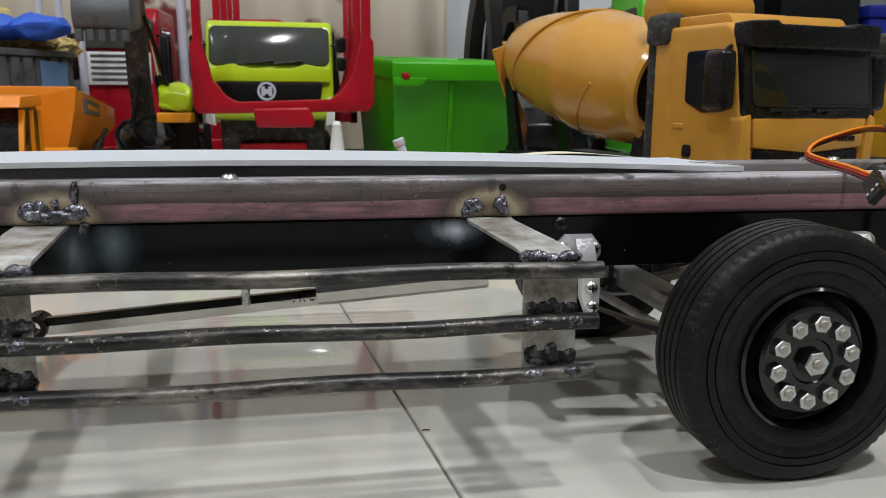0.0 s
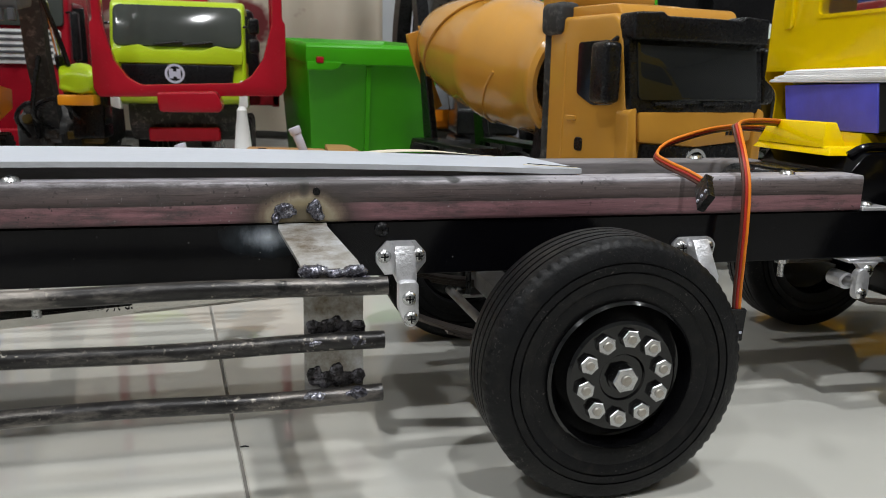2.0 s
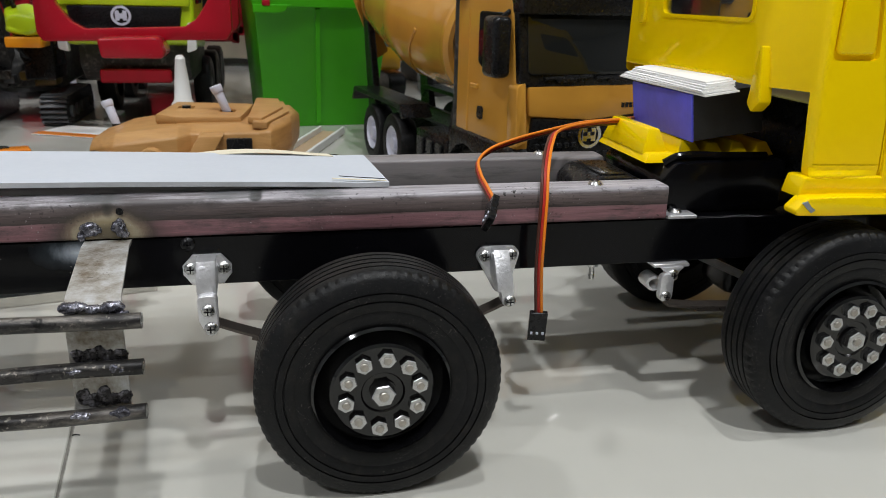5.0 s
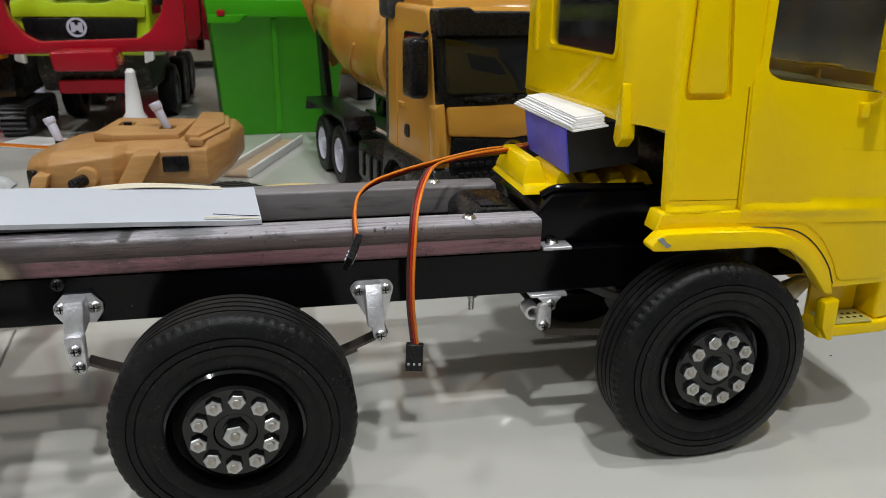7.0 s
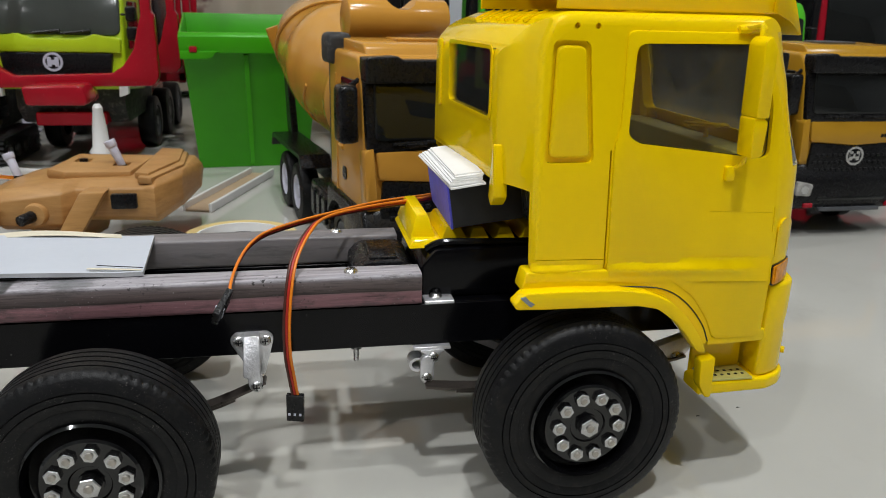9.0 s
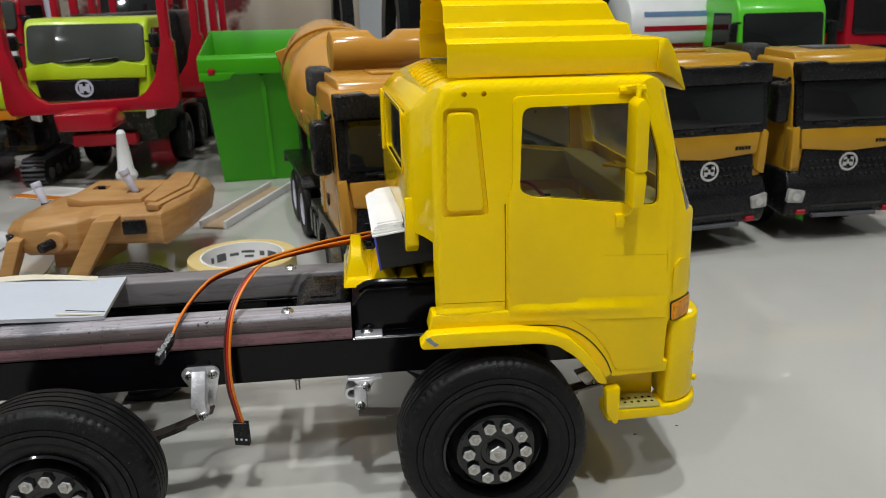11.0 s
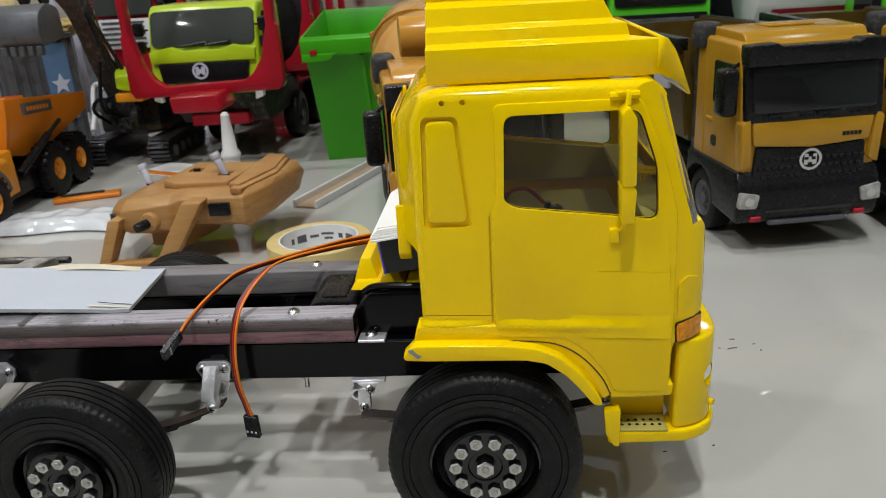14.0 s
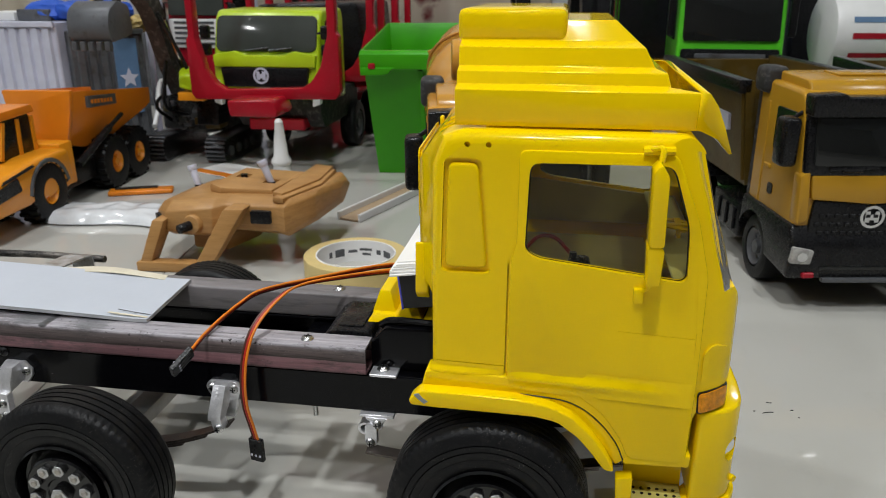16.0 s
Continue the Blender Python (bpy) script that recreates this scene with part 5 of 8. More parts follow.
prism(bm, rrect(0.4348, 0.4388, 0.1510, 0.1575, 0.001), "y", N0 - 0.0040, N0 - 0.0005, 0.0006, 2)
part("lower_arm", bm, YELLOW, mirror)

# inside
bm = mesh()
for y0, y1 in ((F0 - 0.0044, F0 - 0.0034),):
    prism(bm, [(0.3560, 0.1400), (0.3560, 0.1640), (0.3900, 0.1655), (0.4560, 0.1580), (0.4600, 0.1400)], "y", y0, y1, 0.0003, 1)
part("door_lining", bm, OLIVE, cab, "olive inner door panel")
PIT0, PIT1 = Vector((0.4525, 0.2400, 0.2010)), Vector((0.4605, 0.2385, 0.1740))
bm = mesh()
prism(bm, rounded([(0.4500, 0.1600), (0.4670, 0.1600), (0.4670, 0.1400), (0.4580, 0.1400)], 0.002, 3), "y", N0 + 0.004, F0 - 0.004, 0.001, 2)
part("dashboard", bm, OLIVE, cab, "olive dashboard")
bm = mesh()
tmp = mesh()
lathe(tmp, [(0.0104, -0.0008), (0.0112, 0), (0.0104, 0.0008), (0.0096, 0)], 28, None, True)
absorb(bm, tmp, Matrix.Translation((0.4591, 0.295, 0.1663)) @ pose(0, 0, 0, 84, 6, 0))
rod(bm, (0.4591, 0.295, 0.1663), (0.4591, 0.295, 0.150), 0.0012, 10)
ribbon(bm, [(0.4489, 0.295, 0.1663), (0.4591, 0.295, 0.1663), (0.4693, 0.295, 0.1663)], (0, 1, 0), 0.003, 0.001)
ribbon(bm, [(0.4591, 0.2848, 0.1663), (0.4591, 0.295, 0.1653), (0.4591, 0.3052, 0.1663)], (1, 0, 0), 0.003, 0.001)
part("steering_wheel", bm, YELLOW, cab, "small yellow steering wheel")
bm = mesh()
sweep(bm, curve_pts([(0.3880, 0.2760, 0.1560), (0.3945, 0.2740, 0.1640), (0.4020, 0.2700, 0.1655), (0.4085, 0.2680, 0.1600), (0.4120, 0.2680, 0.1560)], 16), 0.0009, 8)
part("inner_wire", bm, WIRER, cab)
bm = mesh()
rod(bm, (0.4320, F0 - 0.0040, 0.1840), (0.4320, F0 - 0.0046, 0.1840), 0.0008, 10)
part("wall_dot", bm, PLBLACK, cab)
bm = mesh()
box(bm, 0.4085, 0.4180, 0.2610, 0.2700, 0.1500, 0.1585, 0.002, 2)
rod(bm, (0.4105, 0.2640, 0.1580), (0.4105, 0.2640, 0.1610), 0.0016, 12)
part("inner_servo", bm, PLBLACK, cab, "small black servo inside the cab")
for k in range(13):
    u = k / 12
    bm = mesh()
    rod(bm, (PIT0.x + (PIT1.x - PIT0.x) * u, PIT0.y + (PIT1.y - PIT0.y) * u, PIT0.z + (PIT1.z - PIT0.z) * u), (PIT0.x + (PIT1.x - PIT0.x) * u, PIT0.y + (PIT1.y - PIT0.y) * u + 0.002, PIT0.z + (PIT1.z - PIT0.z) * u), 0.00028, 8)
    part("rivet_pit", bm, OLIVE, cab)

# the cab's sides lean in towards the roof
for ob in [cab] + list(cab.children) + list(door.children):
    if ob.type == "MESH" and ob.name.split(".")[0] in ("cab", "door", "door_crease", "sill_crease", "side_glass", "windscreen", "window_seal", "bunk_panel"):
        for v in ob.data.vertices:
            y, z = v.co.y + ORG[0].y, v.co.z + ORG[0].z
            k = max(-1.0, min(1.0, (CY - y) / (CY - N0)))
            v.co.y += (0.075 if z < 0.155 else 0.03) * (max(0.105, z) - 0.155) * k

# the hand-built rear wall stands a little askew
for ob in [cab] + list(cab.children):
    if ob.type == "MESH" and ob.name.split(".")[0] in ("cab", "rear_glass", "rear_window_frame", "rear_rib", "rear_flap"):
        for v in ob.data.vertices:
            x, y = v.co.x + ORG[0].x, v.co.y + ORG[0].y
            v.co.x += 0.05 * (CY - y) * max(0.0, min(1.0, (0.356 - x) / 0.010))

# roof deflector: stepped thin sheet, open behind
defl = part("roof_deflector", mesh(), YELLOW, cab, "stepped yellow roof deflector of bent sheet")
lev = [(0.2466, 0.2190, 0.4570), (0.2453, 0.2335, 0.4570), (0.2510, 0.2350, 0.4440), (0.2522, 0.2400, 0.4425), (0.2570, 0.2415, 0.4380), (0.2585, 0.2490, 0.4340), (0.2640, 0.2510, 0.4315), (0.2690, 0.2590, 0.4225)]
bm = mesh()
half = [(y, z, xf) for y, z, xf in lev]
full = half + [(2 * CY - y, z, xf) for y, z, xf in reversed(half)]
n = len(full)
ra = [bm.verts.new((0.3600, y, z)) for y, z, xf in full]
rb = [bm.verts.new((xf, y, z)) for y, z, xf in full]
for i in range(n - 1):
    bm.faces.new((ra[i], ra[i + 1], rb[i + 1], rb[i]))
for i in range(2, n // 2 - 1):
    bm.faces.new((rb[i], rb[i + 1], rb[n - 2 - i], rb[n - 1 - i]))
ob = part("stepped_shell", bm, YELLOW, defl, "", 25)
md = ob.modifiers.new("sheet", "SOLIDIFY")
md.thickness = 0.0011
md2 = ob.modifiers.new("soft", "BEVEL")
md2.width, md2.segments, md2.limit_method, md2.angle_limit = 0.0014, 3, "ANGLE", radians(25)
bm = mesh()
prof = [(0.4545, 0.2342), (0.4580, 0.2335), (0.4612, 0.2290), (0.4645, 0.2210), (0.4680, 0.2110)]
va = [bm.verts.new((x, 0.2448, z)) for x, z in prof]
vb = [bm.verts.new((x, 2 * CY - 0.2448, z)) for x, z in prof]
for i in range(len(prof) - 1):
    bm.faces.new((va[i], va[i + 1], vb[i + 1], vb[i]))
for v in (va, vb):
    ex = [bm.verts.new((x, v[0].co.y, z)) for x, z in ((0.4620, 0.2165), (0.4560, 0.2192), (0.4540, 0.2200))]
    bm.faces.new([*v, *ex])
ob = part("sun_visor", bm, YELLOW, defl)
md = ob.modifiers.new("sheet", "SOLIDIFY")
md.thickness = 0.0011
bm = mesh()
box(bm, 0.3585, 0.4030, 0.2640, 2 * CY - 0.2640, 0.2500, 0.2635, 0.0028, 3)
top = part("top_box", bm, YELLOW, defl)
inner = mesh()
box(inner, 0.35, 0.4005, 0.2657, 2 * CY - 0.2657, 0.22, 0.2620)
carve(top, inner)

# ---- things lying on the truck ----
def sheet(name, corners, bow, th, material, label, category, at):
    """A thin board on four corners, bowed along its length."""
    bm = mesh()
    (ax, ay), (bx, by), (cx, cy), (dx, dy) = corners
    n, z0 = 40, at[2]
    rows = []
    for i in range(n + 1):
        u = i / n
        z = z0 + bow(u)
        near, far = (ax + (bx - ax) * u, ay + (by - ay) * u), (dx + (cx - dx) * u, dy + (cy - dy) * u)
        rows.append([bm.verts.new((*near, z)), bm.verts.new((*far, z + 0.0004 * math.sin(5 * u))), bm.verts.new((*far, z + th + 0.0004 * math.sin(5 * u))), bm.verts.new((*near, z + th))])
    for a, b in zip(rows, rows[1:]):
        for k in range(4):
            f = bm.faces.new((a[k], a[(k + 1) % 4], b[(k + 1) % 4], b[k]))
            f.material_index = 1 if k in (1, 3) else 0
    for e in (rows[0], rows[-1]):
        bm.faces.new(e).material_index = 1
    return solo(name, bm, material, at, label, category, "", 40)


foam = sheet("foam_board", ((-0.235, 0.2785), (0.1895, 0.2812), (0.1848, 0.3400), (-0.235, 0.3460)), lambda u: 0.0042 * math.sin(math.pi * min(1, u * 1.02)) ** 0.8 if u < 0.98 else 0.0003, 0.0020, [BOARD, BOARDE], "thin white foam board lying bowed on the chassis tubes", "board", (0.0, 0.30, 0.1024))
# slit and split edge at the board's corner, and its loose backing strip
bm = mesh()
ribbon(bm, [(0.1690, 0.2882, 0.1061), (0.1780, 0.2872, 0.1055), (0.1885, 0.2868, 0.1048)], (0, 1, 0), 0.0003, 0.0003)
part("cut_slit", bm, BLACKT, foam, "dark knife slit near the corner")
bm = mesh()
ribbon(bm, [(0.1660, 0.2836, 0.1062), (0.1780, 0.2834, 0.1055), (0.1885, 0.2834, 0.1048)], (0, 1, 0), 0.0016, 0.0002)
part("split_edge", bm, CREAM, foam, "cream core showing along the split edge")
sheet("backing_strip", ((0.097, 0.3375), (0.170, 0.3360), (0.168, 0.3440), (0.097, 0.3455)), lambda u: 0.0020 + 0.0022 * math.sin(math.pi * u) ** 1.2, 0.0003, [CREAM, CREAM], "thin cream backing strip lifting behind the white board", "card strip", (0.130, 0.340, 0.1024))

box_ = thing("battery_box", (0.345, 0.319, 0.1175), "small box in blue and black tape behind the cab", "box")
tilt = Matrix.Translation((0.3445, 0.3150, 0.1312)) @ pose(0, 0, 0, -1, -7.5, -1.5)
bm = mesh()
box(bm, -0.0165, 0.018, -0.0310, 0.0320, -0.0105, 0.0105, 0.0008, 2, tilt)
part("taped_body", bumpy(bm, 0.0003, 120), BLACKT, box_, "matt black tape")
bm = mesh()
box(bm, -0.0172, -0.0160, -0.0312, 0.0325, -0.0108, 0.0108, 0.0003, 1, tilt)
part("blue_face", bumpy(bm, 0.0002, 150), BLUE, box_, "blue tape side")
for i in range(7):
    rnd = random.Random(70 + i)
    bm = mesh()
    z = 0.1405 + i * 0.00078
    w = 0.0082 - 0.0003 * i
    box(bm, -w, w, -0.0425 + 0.0006 * i, 0.0415 - 0.0012 * i, 0, 0.00074, 0, 1, Matrix.Translation((0.3318 + 0.0005 * i + rnd.uniform(-0.0005, 0.0005), 0.3155 + rnd.uniform(-0.0015, 0.0015), z + 0.0012)) @ pose(0, 0, 0, rnd.uniform(-0.3, 0.3), -7.5 + rnd.uniform(-0.4, 0.4), rnd.uniform(-2.5, 1.0)))
    solo("paper_card", bm, PAPER, (0.3318, 0.3155, z), "white paper card in a packing stack on the box", "paper card", "packing cards under the cab")


def servo_lead(pts, end0, end1, wdir, label):
    t = thing("servo_lead", pts[0], label, "cable", "loose servo leads")
    line = curve_pts(pts, 60)
    for k, m in ((-1, WIREO), (0, WIRER), (1, WIREB)):
        bm = mesh()
        out = []
        for i, p in enumerate(line):
            d = (line[min(i + 1, len(line) - 1)] - line[max(i - 1, 0)]).normalized()
            w = Vector(wdir(i / (len(line) - 1)))
            s = (w - d * w.dot(d)).normalized()
            out.append(p + s * k * 0.00122)
        sweep(bm, out, 0.00068, 8)
        part("wire", bm, m, t)
    a, b = Vector(end0), Vector(end1)
    d = (b - a).normalized()
    w = Vector(wdir(1.0))
    s = (w - d * w.dot(d)).normalized()
    n = d.cross(s)
    m = Matrix((s, d, n)).transposed().to_4x4()
    m.translation = (a + b) / 2
    bm = mesh()
    h = (b - a).length / 2
    box(bm, -0.0039, 0.0039, -h, h, -0.0014, 0.0014, 0.0003, 1, m)
    for k in (-1, 0, 1):
        box(bm, k * 0.0025 - 0.0007, k * 0.0025 + 0.0007, -h * 0.7, h * 0.5, 0.0013, 0.0017, 0.0001, 1, m)
    plug = part("plug", bm, PLBLACK, t, "black three-pin plug")
    bm = mesh()
    for k in (-1, 0, 1):
        box(bm, k * 0.0025 - 0.0005, k * 0.0025 + 0.0005, h * 0.35, h * 0.5, 0.0016, 0.0019, 0, 1, m)
        box(bm, k * 0.0025 - 0.0005, k * 0.0025 + 0.0005, h * 0.35, h * 0.5, -0.0019, -0.0012, 0, 1, m)
    part("pin_slot", bm, LGREY, plug)


servo_lead([(0.3428, 0.3757, 0.1150), (0.3257, 0.3603, 0.1164), (0.2984, 0.3413, 0.1181), (0.2693, 0.3169, 0.1182), (0.2538, 0.3118, 0.1156), (0.2406, 0.3091, 0.1117), (0.2332, 0.3030, 0.1075), (0.2295, 0.2850, 0.1055), (0.2280, 0.2680, 0.1040), (0.2275, 0.2551, 0.1019)], (0.2277, 0.2554, 0.1021), (0.2226, 0.2439, 0.0956), lambda u: (-0.3, 0.4, -0.9), "orange, red and brown ribbon lead with a black plug")
servo_lead([(0.336, 0.3555, 0.1178), (0.318, 0.335, 0.1205), (0.292, 0.3160, 0.1222), (0.2700, 0.3000, 0.1220), (0.2615, 0.2870, 0.1190), (0.2550, 0.2725, 0.1110), (0.2522, 0.2640, 0.1000), (0.2507, 0.2605, 0.0850), (0.2506, 0.2603, 0.0700), (0.2520, 0.2624, 0.0570), (0.2531, 0.2635, 0.0486)], (0.2531, 0.2635, 0.0490), (0.2529, 0.2647, 0.0352), lambda u: (-0.95 * min(1, u * 2.2), 0.2, -1.0 * max(0, 1 - u * 2.0)), "orange, red and brown ribbon lead hanging with a black plug")

# ---- small things on the floor ----
remote = thing("wooden_controller", (0.08, 0.69, 0.0), "tan carved wooden radio controller body lying on the tiles", "radio controller")
# stations along its length: x, front, back, bottom, shoulder, top
STATIONS = ((-0.0115, 0.643, 0.730, 0.034, 0.051, 0.057), (0.0120, 0.616, 0.742, 0.031, 0.058, 0.065), (0.0620, 0.615, 0.752, 0.030, 0.064, 0.071), (0.0720, 0.627, 0.756, 0.035, 0.065, 0.071), (0.1270, 0.623, 0.764, 0.034, 0.066, 0.071), (0.1370, 0.617, 0.768, 0.034, 0.068, 0.073), (0.1545, 0.660, 0.768, 0.040, 0.069, 0.073), (0.1630, 0.720, 0.760, 0.043, 0.062, 0.066))
bm = mesh()
rings = [[bm.verts.new((x, y, z)) for y, z in ((f + 0.012, zb), (f, zb + 0.007), (f, zs), (f + 0.016, zt), (b - 0.012, zt - 0.002), (b, zs - 0.006), (b - 0.006, zb + 0.010))] for x, f, b, zb, zs, zt in STATIONS]
for a, b in zip(rings, rings[1:]):
    for k in range(7):
        bm.faces.new((a[k], a[(k + 1) % 7], b[(k + 1) % 7], b[k]))
bm.faces.new(rings[0]), bm.faces.new(rings[-1])
bmesh.ops.recalc_face_normals(bm, faces=bm.faces)
bev(bm, bm.edges[:], 0.0016, 2)
part("body", bumpy(bm, 0.0007, 60), WOOD, remote, "tan sanded wood body")
bm = mesh()
prism(bm, [(0.028, 0.640), (0.066, 0.638), (0.080, 0.690), (0.074, 0.730), (0.03, 0.725)], "z", 0.0125, 0.034, 0.003, 2)
part("underside", bumpy(bm, 0.0006, 60), WOOD, remote)
bm = mesh()
prism(bm, [(0.040, 0.662), (0.058, 0.648), (0.112, 0.652), (0.120, 0.735), (0.048, 0.735)], "z", 0.0665, 0.0765, 0.003, 2)
for v in bm.verts:
    v.co.z -= 0.02 * (v.co.x - 0.08)
deck_ = part("raised_deck", bumpy(bm, 0.0006, 70), WOOD, remote)
wells = mesh()
for wx, wy in ((0.062, 0.700), (0.099, 0.684)):
    box(wells, wx - 0.007, wx + 0.007, wy - 0.008, wy + 0.008, 0.0730, 0.090)
carve(deck_, wells)
for k, (x0, x1, y0, y1, z) in enumerate(((0.122, 0.153, 0.668, 0.752, 0.0750), (0.118, 0.148, 0.678, 0.758, 0.0772))):
    bm = mesh()
    prism(bm, [(x0, y0 - 0.040), (x0 + 0.012, y0 - 0.044), (x1, y0 + 0.020), (x1 - 0.004, y1), (x0 + 0.004, y1 + 0.006)], "z", z - 0.006, z, 0.0014, 2)
    part("laminate_layer", bumpy(bm, 0.0005, 80), WOOD, remote)
bm = mesh()
prism(bm, [(-0.014, 0.596), (0.056, 0.600), (0.056, 0.614), (-0.014, 0.610)], "z", 0.0005, 0.0105, 0.0012, 2)
part("handle_bar", bumpy(bm, 0.0004, 80), WOOD, remote)
for x0, x1, xt0, xt1, zt in ((-0.014, -0.002, 0.003, 0.015, 0.052), (0.043, 0.060, 0.080, 0.099, 0.0665)):
    bm = mesh()
    lo = [bm.verts.new(p) for p in ((x0, 0.597, 0.002), (x1, 0.597, 0.002), (x1, 0.613, 0.002), (x0, 0.613, 0.002))]
    hi = [bm.verts.new(p) for p in ((xt0, 0.605, zt), (xt1, 0.607, zt), (xt1, 0.632, zt), (xt0, 0.636, zt))]
    bm.faces.new(lo), bm.faces.new(hi)
    for k in range(4):
        bm.faces.new((lo[k], lo[(k + 1) % 4], hi[(k + 1) % 4], hi[k]))
    bmesh.ops.recalc_face_normals(bm, faces=bm.faces)
    bev(bm, bm.edges[:], 0.0012, 2)
    part("handle_leg", bumpy(bm, 0.0004, 70), WOOD, remote)
for c, w, h, turn in (((0.111, 0.6225, 0.0555), 0.0105, 0.0065, 2), ((-0.0035, 0.6330, 0.0435), 0.0055, 0.0075, -48)):
    bm = mesh()
    prism(bm, rrect(-w, w, -h, h, 0.0015), "y", -0.0035, 0.004, 0.0006, 2, Matrix.Translation(c) @ pose(0, 0, 0, 0, 0, turn))
    part("switch_window", bm, PLBLACK, remote)
bm = mesh()
rod(bm, (0.042, 0.618, 0.047), (0.041, 0.611, 0.047), 0.0105, 22, 0.0090, True, 0.001)
part("knob_boss", bm, WOOD, remote)
bm = mesh()
rod(bm, (0.040, 0.612, 0.0465), (0.033, 0.600, 0.0450), 0.0050, 16, 0.0046, True, 0.001)
part("knob", bm, PLBLACK, remote)
for base, tip in (((-0.003, 0.720, 0.058), (-0.011, 0.724, 0.0800)), ((0.099, 0.684, 0.0740), (0.0895, 0.684, 0.0980))):
    base, tip = Vector(base), Vector(tip)
    bm = mesh()
    rod(bm, base - Vector((0, 0, 0.004)), base + Vector((0, 0, 0.0015)), 0.0042, 16)
    part("stick_base", bm, PLBLACK, remote)
    bm = mesh()
    rod(bm, base, base.lerp(tip, 0.75), 0.0036, 12, 0.0042, True, 0.0005)
    rod(bm, base.lerp(tip, 0.75), tip, 0.0050, 12, 0.0054, True, 0.0006)
    part("stick", bm, LGREY, remote, "pale translucent stick cap")
bm = mesh()
rod(bm, (0.062, 0.700, 0.070), (0.062, 0.700, 0.0785), 0.0038, 14)
part("top_button", bm, PLBLACK, remote)

bm = mesh()
lathe(bm, [(0, 0), (0.0165, 0), (0.0160, 0.004), (0.0125, 0.028), (0.0108, 0.050), (0.0128, 0.053), (0.0128, 0.057), (0.0095, 0.062), (0.0075, 0.085), (0.0052, 0.104), (0.0055, 0.106), (0.0030, 0.110), (0, 0.110)], 28, Matrix.Translation((0.040, 0.865, 0)) @ pose(0, 0, 0, 90))
solo("bottle_nozzle", bm, WHITEP, (0.040, 0.865, 0), "white plastic cone nozzle standing behind the controller", "nozzle")

tape = thing("tape_roll", (0.206, 0.623, 0.0), "roll of pale yellow masking tape with printed core", "tape roll")
at = Matrix.Translation((0.206, 0.623, 0)) @ pose(0, 0, 0, 90)
bm = mesh()
lathe(bm, [(0.0395, 0.0005), (0.0505, 0.0005), (0.0510, 0.001), (0.0510, 0.0215), (0.0505, 0.022), (0.0395, 0.022)], 56, at, True)
part("tape", bm, TAPEY, tape)
bm = mesh()
lathe(bm, [(0.0378, 0), (0.0394, 0), (0.0394, 0.0228), (0.0378, 0.0228)], 56, at, True)
core = part("core", bm, PAPER, tape, "white printed paper core")
for a0, a1, z0, z1 in ((40, 58, 0.008, 0.015), (64, 72, 0.009, 0.014), (80, 100, 0.012, 0.0145), (82, 96, 0.007, 0.0095), (104, 118, 0.010, 0.013), (124, 140, 0.007, 0.015), (146, 152, 0.008, 0.014)):
    bm = mesh()
    pa = [radians(a0 + (a1 - a0) * i / 6) for i in range(7)]
    va = [[bm.verts.new((0.206 + 0.0376 * math.cos(a), 0.623 + 0.0376 * math.sin(a), z)) for a in pa] for z in (z0, z1)]
    for i in range(6):
        bm.faces.new((va[0][i], va[0][i + 1], va[1][i + 1], va[1][i]))
    part("print_bar", bm, GREYM, core)

strip = thing("trim_strip", (0.165, 0.85, 0.0), "white channel strip with tan inside lying on tiles", "trim strip")
d = Vector((0.085, 0.262, 0)).normalized()
m = Matrix.Translation((0.162, 0.838, 0)) @ pose(0, 0, 0, 0, 0, math.degrees(math.atan2(d.y, d.x)) - 90)
for x0, x1, z1, mt, nm in ((-0.017, -0.0135, 0.010, WHITEP, "edge"), (0.0135, 0.017, 0.010, WHITEP, "edge"), (-0.0135, 0.0135, 0.003, TANBOARD, "web")):
    bm = mesh()
    box(bm, x0, x1, -0.045, 0.16, 0.0003, z1, 0.0006, 1, m)
    part(nm, bm, mt, strip)

bm = mesh()
bmesh.ops.create_grid(bm, x_segments=40, y_segments=16, size=1)
for v in bm.verts:
    u, w = v.co.x, v.co.y
    e = max(0.0, 1 - max(abs(u) ** 6, abs(w) ** 4))
    v.co = Vector((-0.148 + 0.078 * u, 0.762 + 0.034 * w + 0.006 * math.sin(3 * u), 0.002 + 0.013 * e**0.6 + 0.0035 * e * noise.noise(Vector((u * 4, w * 2.5, 0)))))
bag = solo("plastic_bag", bm, [BAGM], (-0.148, 0.752, 0.0), "crumpled clear plastic bag with white powder", "bag", "", 60)
bm = mesh()
box(bm, -0.058, 0.058, -0.014, 0.014, 0.001, 0.008, 0.003, 3, Matrix.Translation((-0.148, 0.752, 0.0)) @ pose(0, 0, 0, 0, 0, -3))
ORG[0] = Vector((-0.148, 0.752, 0))
part("filling", bumpy(bm, 0.002, 60), WHITEP, bag, "white filling")

cut = thing("utility_cutter", (-0.17, 0.885, 0.0), "orange and black cutter lying on the tiles", "cutter")
m = Matrix.Translation((-0.171, 0.876, 0.0005)) @ pose(0, 0, 0, 0, 0, 22)
bm = mesh()
box(bm, -0.042, 0.042, -0.011, 0.011, 0, 0.006, 0.002, 3, m)
part("handle", bm, ORANGE, cut, "orange plastic handle")
bm = mesh()
box(bm, -0.034, 0.022, 0.000, 0.009, 0.0058, 0.0078, 0.0008, 1, m)
part("slide", bm, PLBLACK, cut)
